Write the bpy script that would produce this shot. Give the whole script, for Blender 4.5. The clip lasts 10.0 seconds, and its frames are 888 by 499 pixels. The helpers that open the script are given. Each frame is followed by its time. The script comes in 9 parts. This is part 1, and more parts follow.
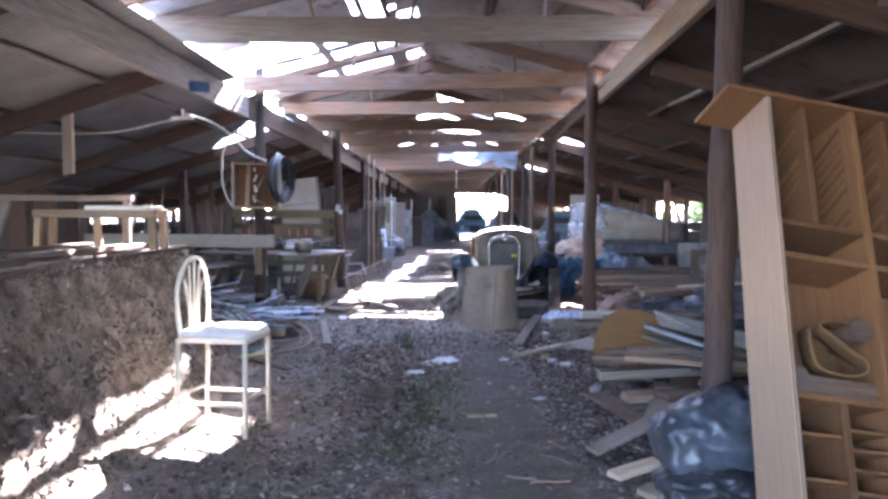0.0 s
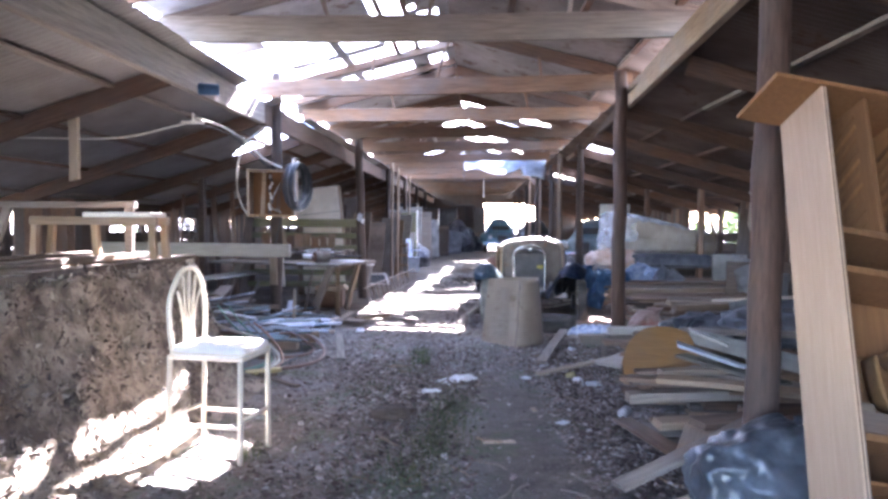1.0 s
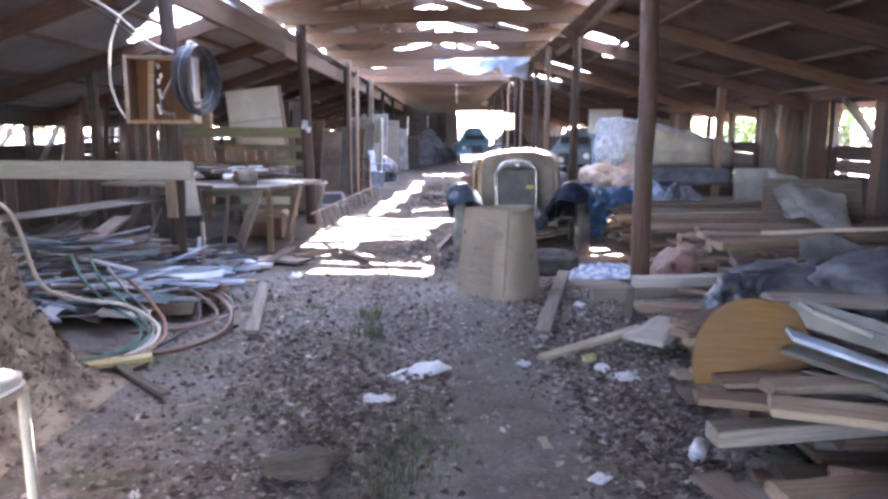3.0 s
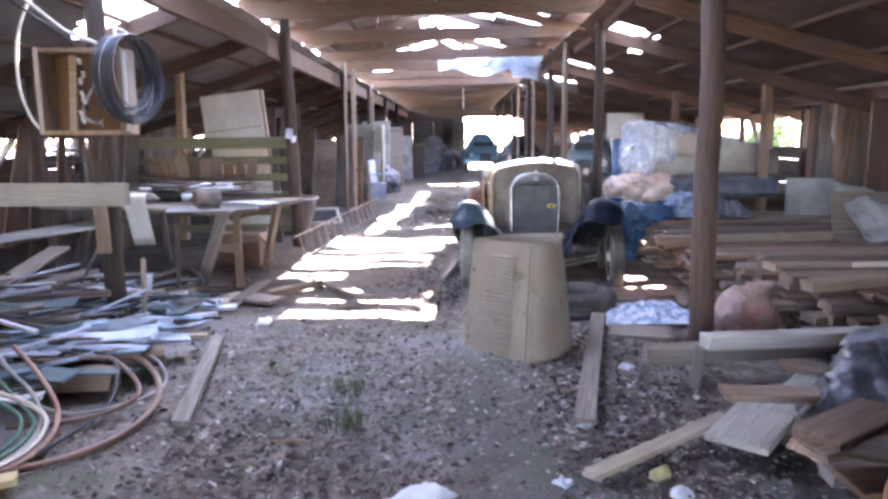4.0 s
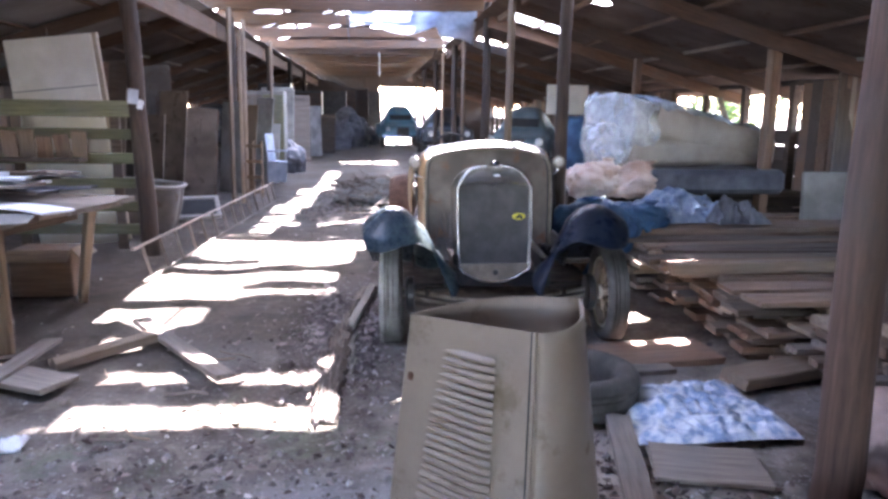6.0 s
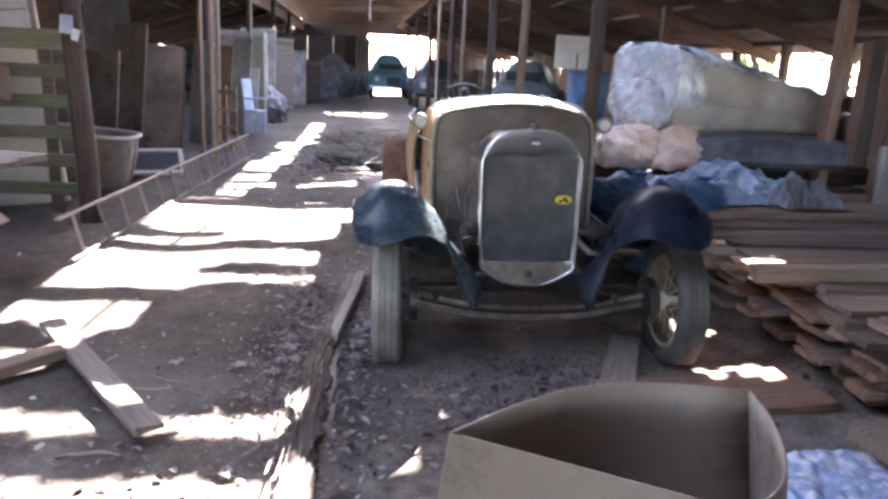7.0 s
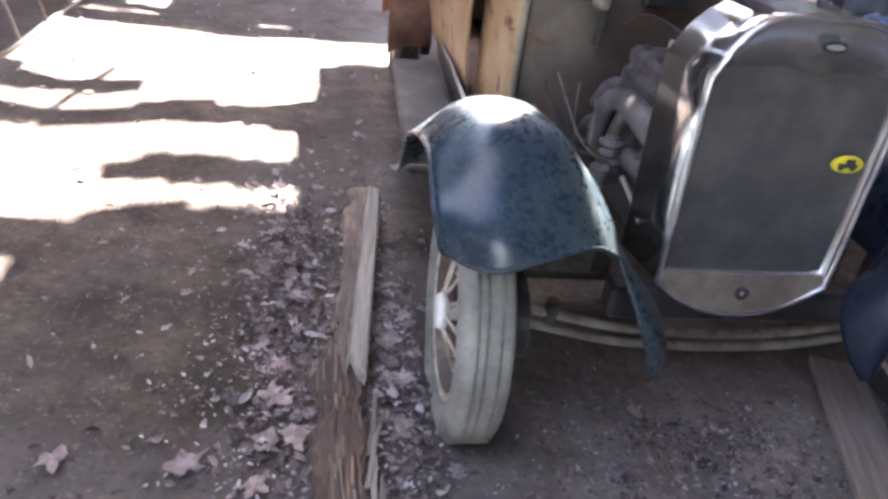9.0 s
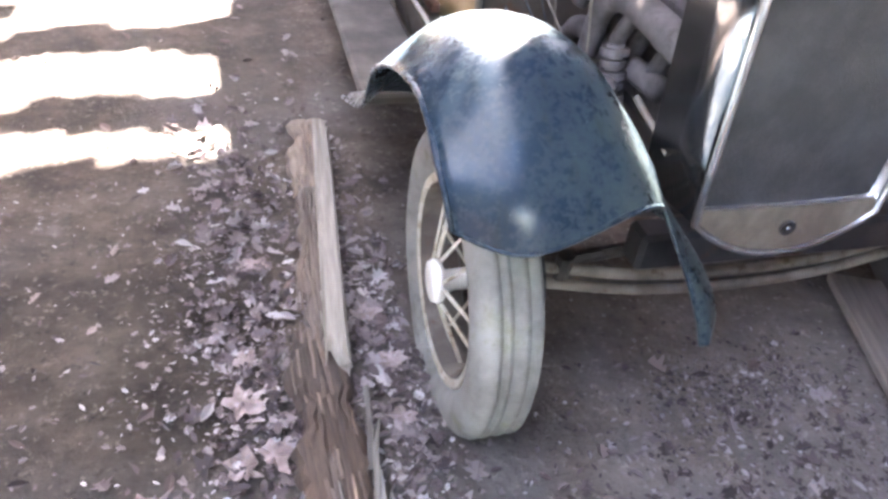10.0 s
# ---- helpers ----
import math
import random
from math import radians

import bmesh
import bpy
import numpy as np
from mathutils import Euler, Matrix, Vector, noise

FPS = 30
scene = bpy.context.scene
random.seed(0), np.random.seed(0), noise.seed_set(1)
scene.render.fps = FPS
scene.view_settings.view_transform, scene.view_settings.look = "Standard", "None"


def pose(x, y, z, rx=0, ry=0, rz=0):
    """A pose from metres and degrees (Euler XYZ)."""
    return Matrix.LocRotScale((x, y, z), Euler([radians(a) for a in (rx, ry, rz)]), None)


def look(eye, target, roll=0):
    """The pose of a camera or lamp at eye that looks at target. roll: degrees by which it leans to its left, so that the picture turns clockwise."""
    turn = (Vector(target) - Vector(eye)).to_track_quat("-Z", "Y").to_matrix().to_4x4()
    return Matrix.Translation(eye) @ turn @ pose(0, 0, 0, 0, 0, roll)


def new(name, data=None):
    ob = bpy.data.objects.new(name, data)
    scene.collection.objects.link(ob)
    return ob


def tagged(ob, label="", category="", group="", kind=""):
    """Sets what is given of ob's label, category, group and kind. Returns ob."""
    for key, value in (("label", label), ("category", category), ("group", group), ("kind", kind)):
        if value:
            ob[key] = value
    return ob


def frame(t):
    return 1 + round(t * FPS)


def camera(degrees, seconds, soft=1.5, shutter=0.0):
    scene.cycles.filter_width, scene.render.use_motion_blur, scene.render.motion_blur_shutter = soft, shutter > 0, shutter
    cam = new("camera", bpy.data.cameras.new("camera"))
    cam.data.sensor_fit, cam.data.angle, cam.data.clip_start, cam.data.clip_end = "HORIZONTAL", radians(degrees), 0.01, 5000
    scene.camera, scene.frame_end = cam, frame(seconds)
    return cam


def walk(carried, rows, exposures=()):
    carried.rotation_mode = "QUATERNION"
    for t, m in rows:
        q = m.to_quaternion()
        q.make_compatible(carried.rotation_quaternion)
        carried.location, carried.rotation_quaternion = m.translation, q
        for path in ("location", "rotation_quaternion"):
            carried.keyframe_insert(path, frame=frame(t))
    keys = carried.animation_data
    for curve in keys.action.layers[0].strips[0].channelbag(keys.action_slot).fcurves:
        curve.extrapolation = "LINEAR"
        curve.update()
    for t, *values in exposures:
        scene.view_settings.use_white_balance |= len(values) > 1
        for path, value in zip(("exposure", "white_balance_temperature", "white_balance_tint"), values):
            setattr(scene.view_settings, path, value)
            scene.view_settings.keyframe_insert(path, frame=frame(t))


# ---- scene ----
cam = camera(63.5, 10.0, 3.0)
PATH = [
    (0, (0.038, -0.039, 1.363), (0.028, 1.959, 1.262), 0.2),
    (0.5, (0.043, 0.035, 1.353), (0.047, 2.032, 1.253), 0.7),
    (1, (0.129, 0.329, 1.35), (0.037, 2.325, 1.277), 0.4),
    (1.5, (0.105, 0.772, 1.319), (0.012, 2.76, 1.124), 0.6),
    (2, (0.131, 1.305, 1.286), (0.083, 3.289, 1.037), 0.5),
    (2.5, (0.116, 1.988, 1.312), (0.04, 3.962, 1.0), -0.2),
    (2.7, (0.12, 2.187, 1.327), (0.111, 4.161, 1.002), 0.2),
    (3.8, (0.156, 3.683, 1.344), (0.111, 5.659, 1.044), -0.5),
    (4, (0.156, 3.915, 1.356), (0.117, 5.891, 1.053), -0.6),
    (4.5, (0.142, 4.568, 1.39), (-0.047, 6.532, 1.065), -1.5),
    (5, (0.128, 5.114, 1.401), (0.147, 7.088, 1.08), 0.3),
    (5.5, (0.104, 5.722, 1.396), (-0.049, 7.702, 1.157), -0.7),
    (6, (0.142, 6.331, 1.349), (0.34, 8.285, 0.974), 0.8),
    (6.2, (0.13, 6.576, 1.347), (0.407, 8.512, 0.933), 1.9),
    (7.3, (0.103, 7.835, 1.278), (0.299, 9.761, 0.774), 3.9),
    (7.5, (0.098, 8.082, 1.272), (0.188, 10.014, 0.763), 2.3),
    (8, (0.021, 8.578, 1.264), (0.418, 10.419, 0.592), 5.6),
    (8.5, (-0.079, 9.018, 1.254), (0.256, 10.832, 0.483), 6.0),
    (9, (-0.185, 9.295, 1.261), (0.247, 10.967, 0.252), 8.7),
    (9.5, (-0.284, 9.424, 1.273), (0.274, 10.992, 0.165), 12.5),
    (10, (-0.226, 9.668, 1.179), (0.38, 11.132, -0.04), 7.8),
]
walk(cam, [(t, look(eye, target, roll)) for t, eye, target, roll in PATH], [(0.0, 4.84, 5800, 24), (0.6, 5.07, 5850, 24), (2.0, 5.12, 6000, 25), (4.0, 5.42, 6300, 26), (5.0, 5.16, 6250, 26), (6.0, 5.01, 6150, 24), (7.5, 4.75, 6500, 23), (8.1, 4.64, 6550, 23), (8.5, 4.90, 6570, 23), (9.0, 5.11, 6600, 22), (10.0, 5.90, 6700, 21)])


# world, sun, exposure
SHIFT_X, SHIFT_Y = -0.28, -1.30          # how far sunlight drifts per metre of fall
world = bpy.data.worlds.new("world")
scene.world = world
world.use_nodes = True
wn = world.node_tree
sky = wn.nodes.new("ShaderNodeTexSky")
sky.sky_type = 'NISHITA'
sky.sun_disc = False
sky.sun_elevation = math.atan(1 / math.hypot(SHIFT_X, SHIFT_Y))
sky.sun_rotation = math.atan2(-SHIFT_X, -SHIFT_Y)
wn.links.new(sky.outputs[0], wn.nodes["Background"].inputs[0])
wn.nodes["Background"].inputs[1].default_value = 0.15
sun = new("sun", bpy.data.lights.new("sun", "SUN"))
sun.data.energy, sun.data.angle, sun.data.color = 4.5, radians(0.5), (1.0, 0.95, 0.88)
sun.matrix_world = look((0, 0, 20), (20 * SHIFT_X, 20 * SHIFT_Y, 0))


# materials
def mat(name):
    m = bpy.data.materials.new(name)
    m.use_nodes = True
    return m, m.node_tree, m.node_tree.nodes["Principled BSDF"]


def node(nt, kind, **values):
    n = nt.nodes.new(kind)
    for key, value in values.items():
        if key in n.inputs:
            n.inputs[key].default_value = value
    return n


def ramp(nt, fac, stops):
    r = nt.nodes.new("ShaderNodeValToRGB")
    el = r.color_ramp.elements
    while len(el) < len(stops):
        el.new(0.5)
    for e, (p, c) in zip(el, stops):
        e.position, e.color = p, (*c, 1)
    nt.links.new(fac, r.inputs[0])
    return r.outputs[0]


def coords(nt, scale=(1, 1, 1), shift=True):
    tc = nt.nodes.new("ShaderNodeTexCoord")
    mp = nt.nodes.new("ShaderNodeMapping")
    mp.inputs["Scale"].default_value = scale
    nt.links.new(tc.outputs["Object"], mp.inputs[0])
    if shift:
        oi = nt.nodes.new("ShaderNodeObjectInfo")
        mul = nt.nodes.new("ShaderNodeMath")
        mul.operation = 'MULTIPLY'
        mul.inputs[1].default_value = 37.0
        nt.links.new(oi.outputs["Random"], mul.inputs[0])
        nt.links.new(mul.outputs[0], mp.inputs["Location"])
    return mp.outputs[0]


def mix(nt, a, b, fac, mode='MIX'):
    m = nt.nodes.new("ShaderNodeMix")
    m.data_type, m.blend_type = 'RGBA', mode
    for sock, v in ((m.inputs[0], fac), (m.inputs[6], a), (m.inputs[7], b)):
        if isinstance(v, (int, float)):
            sock.default_value = v
        elif isinstance(v, tuple):
            sock.default_value = (*v, 1)
        else:
            nt.links.new(v, sock)
    return m.outputs[2]


def bump(nt, b, height, strength=0.4, distance=0.01):
    n = nt.nodes.new("ShaderNodeBump")
    n.inputs["Strength"].default_value, n.inputs["Distance"].default_value = strength, distance
    nt.links.new(height, n.inputs["Height"])
    nt.links.new(n.outputs[0], b.inputs["Normal"])


def noise_tex(nt, vec, scale, detail=6, rough=0.6):
    n = node(nt, "ShaderNodeTexNoise", Scale=scale, Detail=detail, Roughness=rough)
    nt.links.new(vec, n.inputs["Vector"])
    return n.outputs["Fac"]


def wood(name, dark, light, axis=0, rough=0.85, stain=(0.5, 0.48, 0.46), amount=0.5):
    """Sawn timber with its grain along one axis, blotched and shaded from piece to piece."""
    m, nt, b = mat(name)
    s = [1.0, 1.0, 1.0]
    s[axis] = 0.06
    v = coords(nt, tuple(s))
    grain = noise_tex(nt, v, 55, 8, 0.7)
    broad = noise_tex(nt, coords(nt), 2.3, 4)
    c = ramp(nt, grain, [(0.3, dark), (0.72, light)])
    grey = tuple(sum(light) / 3 * x * 1.5 for x in stain)
    c = mix(nt, c, grey, ramp(nt, broad, [(0.45, (0, 0, 0)), (0.7, (amount,) * 3)]))
    oi = nt.nodes.new("ShaderNodeObjectInfo")
    c = mix(nt, c, ramp(nt, oi.outputs["Random"], [(0, (0.62, 0.6, 0.58)), (1, (1.25, 1.2, 1.15))]), 1.0, 'MULTIPLY')
    nt.links.new(c, b.inputs["Base Color"])
    b.inputs["Roughness"].default_value = rough
    bump(nt, b, grain, 0.35, 0.004)
    return m


def plain(name, a, bcol, scale=6, rough=0.6, metal=0.0, fine=60, bumps=0.15, rust=None, spread=(0.4, 0.65), coat=0.0, dust=None, shine=0.5):
    """A painted, metal, cloth or plastic surface with broad blotches, fine grain and, if given, rust or dust."""
    m, nt, b = mat(name)
    v = coords(nt)
    broad = noise_tex(nt, v, scale, 5)
    small = noise_tex(nt, v, fine, 4)
    c = ramp(nt, broad, [(spread[0], a), (spread[1], bcol)])
    c = mix(nt, c, (0.5, 0.5, 0.5), ramp(nt, small, [(0.55, (0, 0, 0)), (0.75, (0.12,) * 3)]), 'MULTIPLY')
    r = None
    if rust:
        f = noise_tex(nt, v, scale * 2.2, 8, 0.7)
        k = ramp(nt, f, [(0.56, (0, 0, 0)), (0.66, (1, 1, 1))])
        c = mix(nt, c, rust, k)
        r = mix(nt, (rough,) * 3, (0.9,) * 3, k)
    if dust:
        f = noise_tex(nt, v, scale * 1.3, 8, 0.75)
        k = ramp(nt, f, [(0.42, (0, 0, 0)), (0.68, (0.75,) * 3)])
        c = mix(nt, c, dust, k)
        r = mix(nt, (rough,) * 3, (0.9,) * 3, k)
    nt.links.new(c, b.inputs["Base Color"])
    if r is not None:
        nt.links.new(r, b.inputs["Roughness"])
    else:
        b.inputs["Roughness"].default_value = rough
    b.inputs["Metallic"].default_value = metal
    b.inputs["Coat Weight"].default_value = coat
    b.inputs["Specular IOR Level"].default_value = shine
    b.inputs["Coat Roughness"].default_value = 0.28
    bump(nt, b, small, bumps, 0.003)
    return m


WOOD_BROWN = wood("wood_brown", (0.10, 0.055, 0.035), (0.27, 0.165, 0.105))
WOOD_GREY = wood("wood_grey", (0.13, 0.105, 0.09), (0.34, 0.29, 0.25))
WOOD_TAN = wood("wood_tan", (0.20, 0.138, 0.09), (0.42, 0.315, 0.225))
# warmer than WOOD_GREY: bounced warm light on the east side put into the colour
WOOD_WARM = wood("wood_warm", (0.115, 0.070, 0.048), (0.32, 0.222, 0.162))
WOOD_PALE = wood("wood_pale", (0.42, 0.33, 0.24), (0.66, 0.56, 0.44), amount=0.3)
WOOD_DARK = wood("wood_dark", (0.035, 0.024, 0.018), (0.11, 0.075, 0.055))
WOOD_GREEN = wood("wood_green", (0.10, 0.11, 0.055), (0.25, 0.25, 0.15))
WOOD_OLD = wood("wood_old", (0.06, 0.04, 0.028), (0.20, 0.155, 0.12))
POST_WOOD = wood("post_wood", (0.055, 0.030, 0.021), (0.145, 0.086, 0.062), axis=2)
POST_DARK = wood("post_dark", (0.03, 0.02, 0.016), (0.10, 0.068, 0.05), axis=2)
WOOD_UP = wood("wood_up", (0.20, 0.13, 0.075), (0.42, 0.29, 0.18), axis=2)
# darker inside, paler outside: the cabinet's shade and light are in these colours
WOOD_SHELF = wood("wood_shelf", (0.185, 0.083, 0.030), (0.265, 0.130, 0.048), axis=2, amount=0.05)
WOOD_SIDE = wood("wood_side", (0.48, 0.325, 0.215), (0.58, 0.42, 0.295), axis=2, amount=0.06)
PLY_ORANGE = wood("ply_orange", (0.20, 0.10, 0.032), (0.33, 0.175, 0.06), amount=0.3)
WOOD_ROT = wood("wood_rot", (0.020, 0.014, 0.011), (0.125, 0.086, 0.062), axis=1)
WOOD_ROT_PALE = wood("wood_rot_pale", (0.06, 0.045, 0.036), (0.25, 0.195, 0.15), axis=1)
WOOD_WHITE = wood("wood_white", (0.27, 0.245, 0.22), (0.50, 0.47, 0.43), amount=0.4)
WOOD_EDGE = wood("wood_edge", (0.09, 0.08, 0.066), (0.30, 0.285, 0.25))
WHITE_PAINT = plain("white_paint", (0.70, 0.66, 0.58), (0.82, 0.79, 0.72), 3, 0.7)
BLUE_WHITE = plain("blue_white", (0.42, 0.48, 0.58), (0.66, 0.70, 0.78), 5, 0.6)
CREAM = plain("cream_enamel", (0.62, 0.55, 0.42), (0.74, 0.68, 0.56), 9, 0.35)
SEAT_VINYL = plain("seat_vinyl", (0.70, 0.68, 0.66), (0.82, 0.80, 0.78), 5, 0.45)
# rusty brown roofing, darkened as well for shade in the east aisle and far end
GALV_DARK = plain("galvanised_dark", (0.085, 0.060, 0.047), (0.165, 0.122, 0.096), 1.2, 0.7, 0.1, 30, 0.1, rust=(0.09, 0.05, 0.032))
WOOD_DEEP = wood("wood_deep", (0.06, 0.032, 0.02), (0.18, 0.105, 0.065))
# GALV in two darker copies, the roof's shade put into the colour
GALV_MID = plain("galvanised_shaded", (0.19, 0.165, 0.148), (0.32, 0.285, 0.262), 1.4, 0.6, 0.2, 30, 0.1, rust=(0.13, 0.075, 0.048))
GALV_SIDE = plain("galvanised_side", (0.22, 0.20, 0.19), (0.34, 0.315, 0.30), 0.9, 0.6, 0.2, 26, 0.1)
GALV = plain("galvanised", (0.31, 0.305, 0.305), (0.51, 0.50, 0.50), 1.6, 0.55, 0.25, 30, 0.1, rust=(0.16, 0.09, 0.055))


def wing_paint():
    """Old blue paint gone green and dull, with run-down grime, specks and lichen."""
    m, nt, b = mat("wing_paint")
    v = coords(nt)
    broad, mid, fine = noise_tex(nt, v, 5, 6, 0.65), noise_tex(nt, v, 22, 6, 0.7), noise_tex(nt, v, 190, 3, 0.6)
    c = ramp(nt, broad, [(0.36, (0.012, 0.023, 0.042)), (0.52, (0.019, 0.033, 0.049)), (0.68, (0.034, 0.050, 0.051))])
    xs = nt.nodes.new("ShaderNodeSeparateXYZ")
    nt.links.new(nt.nodes.new("ShaderNodeNewGeometry").outputs["Position"], xs.inputs[0])
    inner = nt.nodes.new("ShaderNodeMapRange")            # lichen thickest towards the engine side
    inner.inputs[1].default_value, inner.inputs[2].default_value, inner.inputs[3].default_value, inner.inputs[4].default_value = 0.20, 0.42, 0.25, 1.0
    nt.links.new(xs.outputs[0], inner.inputs[0])
    lichen = mix(nt, (0, 0, 0), ramp(nt, mix(nt, mid, noise_tex(nt, v, 75, 8, 0.75), 0.55), [(0.44, (0, 0, 0)), (0.60, (0.65,) * 3)]), inner.outputs[0])
    c = mix(nt, c, (0.076, 0.104, 0.090), lichen)
    mp = nt.nodes.new("ShaderNodeMapping")
    mp.inputs["Scale"].default_value = (46, 14, 4)
    nt.links.new(v, mp.inputs[0])
    streak = noise_tex(nt, mp.outputs[0], 1.0, 5, 0.7)
    c = mix(nt, c, (0.016, 0.026, 0.026), ramp(nt, streak, [(0.54, (0, 0, 0)), (0.66, (0.7,) * 3)]))
    c = mix(nt, c, (0.26, 0.29, 0.27), ramp(nt, fine, [(0.69, (0, 0, 0)), (0.77, (0.6,) * 3)]))
    nt.links.new(c, b.inputs["Base Color"])
    nt.links.new(mix(nt, (0.24,) * 3, (0.70,) * 3, lichen), b.inputs["Roughness"])
    b.inputs["Coat Weight"].default_value = 0.05
    b.inputs["Coat Roughness"].default_value = 0.15
    b.inputs["Specular IOR Level"].default_value = 0.26
    bump(nt, b, mix(nt, mid, fine, 0.5), 0.18, 0.003)
    return m


CAR_BLUE = wing_paint()
CAR_BLUE_DARK = plain("car_blue_dark", (0.008, 0.012, 0.023), (0.013, 0.019, 0.034), 4, 0.24, 0.0, 80, 0.05, dust=(0.010, 0.012, 0.016), shine=0.12)
CAR_BLACK = plain("car_black", (0.02, 0.02, 0.022), (0.05, 0.048, 0.046), 8, 0.35, 0, 60, 0.1, rust=(0.10, 0.06, 0.04))
NICKEL = plain("nickel", (0.19, 0.195, 0.21), (0.33, 0.335, 0.35), 8, 0.14, 0.95, 14, 0.16)
SHELL_TAN = plain("shell_tan", (0.20, 0.165, 0.125), (0.31, 0.265, 0.205), 12, 0.5, 0.2)
HOOD_TAN = plain("hood_tan", (0.235, 0.178, 0.134), (0.315, 0.248, 0.192), 2.2, 0.5, 0, 40, 0.08, rust=(0.20, 0.15, 0.105), spread=(0.35, 0.7))
# greyer, lighter and shinier than COWL
COWL_TOP = plain("cowl_top", (0.13, 0.12, 0.115), (0.25, 0.235, 0.225), 3.5, 0.32, 0.5, 40, 0.1, rust=(0.13, 0.09, 0.06))
COWL = plain("cowl_bare", (0.075, 0.056, 0.045), (0.155, 0.122, 0.098), 3.5, 0.45, 0.3, 40, 0.1, rust=(0.16, 0.085, 0.05))
COWL_SIDE = plain("cowl_side", (0.32, 0.20, 0.095), (0.42, 0.30, 0.17), 4, 0.5, 0.1, 40, 0.1, rust=(0.15, 0.06, 0.035))
RUST = plain("rust", (0.10, 0.045, 0.028), (0.20, 0.105, 0.065), 7, 0.85)
IRON = plain("iron", (0.055, 0.046, 0.04), (0.13, 0.11, 0.092), 7, 0.6, 0.4, 50, 0.2, rust=(0.16, 0.09, 0.055))
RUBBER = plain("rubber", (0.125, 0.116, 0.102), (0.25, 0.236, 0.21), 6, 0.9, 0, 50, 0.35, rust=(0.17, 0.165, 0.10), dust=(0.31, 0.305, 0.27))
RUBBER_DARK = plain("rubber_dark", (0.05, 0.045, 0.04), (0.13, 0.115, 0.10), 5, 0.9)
# lighter nickel for rim and face, their sun glint put into the colour
NICKEL_LIT = plain("nickel_lit", (0.42, 0.42, 0.43), (0.60, 0.60, 0.61), 10, 0.26, 0.85, 30, 0.06)
CORE = plain("radiator_core", (0.054, 0.051, 0.050), (0.090, 0.085, 0.083), 9, 0.62, 0.15, 160, 0.6)
YELLOW = plain("yellow_badge", (0.62, 0.52, 0.03), (0.72, 0.62, 0.05), 9, 0.5)
INK = plain("ink", (0.02, 0.02, 0.02), (0.03, 0.03, 0.03), 9, 0.6)
SILVER = plain("silver", (0.55, 0.55, 0.56), (0.68, 0.68, 0.7), 9, 0.3, 0.7)
SPOKE = plain("spoke_paint", (0.42, 0.36, 0.25), (0.60, 0.55, 0.45), 20, 0.6, rust=(0.16, 0.09, 0.05))
BLUE_TARP = plain("blue_tarp", (0.07, 0.12, 0.23), (0.27, 0.33, 0.42), 9, 0.4, dust=(0.42, 0.45, 0.50))
BLUE_CLOTH = plain("blue_cloth", (0.018, 0.055, 0.12), (0.05, 0.12, 0.22), 5, 0.6)
RAG = plain("rag_cloth", (0.26, 0.34, 0.52), (0.70, 0.72, 0.77), 15, 0.9, spread=(0.42, 0.58))
FOAM = plain("foam_tan", (0.33, 0.275, 0.225), (0.45, 0.395, 0.34), 3, 0.6, 0, 40, 0.2, coat=0.3)
FOAM_GREY = plain("foam_grey", (0.40, 0.37, 0.33), (0.54, 0.51, 0.46), 3, 0.55, coat=0.3)
PEACH = plain("peach_plastic", (0.58, 0.37, 0.26), (0.74, 0.60, 0.52), 5, 0.5, coat=0.3)
PLASTIC_BLUE = plain("plastic_wrap", (0.38, 0.42, 0.50), (0.62, 0.65, 0.71), 5, 0.2, coat=0.6)
SHEET_BLUE = plain("sheet_blue", (0.14, 0.22, 0.30), (0.34, 0.44, 0.54), 6, 0.3, coat=0.3)
BAG_BLACK = plain("bag_black", (0.026, 0.028, 0.034), (0.075, 0.078, 0.09), 6, 0.40, coat=0.15)
BAG_GREY = plain("bag_grey", (0.040, 0.047, 0.060), (0.115, 0.13, 0.155), 5, 0.36, coat=0.1)
BAG_PINK = plain("bag_pink", (0.32, 0.075, 0.055), (0.33, 0.215, 0.18), 3.0, 0.5, spread=(0.34, 0.5))
TARP_GREY = plain("tarp_grey", (0.16, 0.155, 0.15), (0.30, 0.29, 0.28), 4, 0.6)
TARP_DARK = plain("tarp_dark", (0.07, 0.072, 0.085), (0.16, 0.16, 0.18), 4, 0.5)
HOSE_GREEN = plain("hose_green", (0.06, 0.16, 0.12), (0.13, 0.25, 0.19), 5, 0.45)
HOSE_ORANGE = plain("hose_orange", (0.27, 0.13, 0.085), (0.36, 0.22, 0.15), 5, 0.5)
HOSE_GREY = plain("hose_grey", (0.26, 0.25, 0.24), (0.42, 0.40, 0.38), 5, 0.5)
HOSE_BROWN = plain("hose_brown", (0.20, 0.115, 0.085), (0.30, 0.20, 0.16), 5, 0.5)
CABLE_BLACK = plain("cable_black", (0.02, 0.024, 0.03), (0.05, 0.056, 0.065), 5, 0.4)
CABLE_CREAM = plain("cable_cream", (0.60, 0.56, 0.48), (0.72, 0.68, 0.60), 5, 0.5)
PAPER = plain("paper", (0.60, 0.62, 0.66), (0.78, 0.79, 0.80), 8, 0.8)
PALE_CAR = plain("pale_car", (0.07, 0.115, 0.13), (0.13, 0.18, 0.20), 4, 0.4, dust=(0.2, 0.21, 0.2))
IRON_DUSTY = plain("iron_dusty", (0.12, 0.10, 0.082), (0.26, 0.22, 0.18), 7, 0.8, 0.1, 50, 0.2, rust=(0.14, 0.08, 0.05))
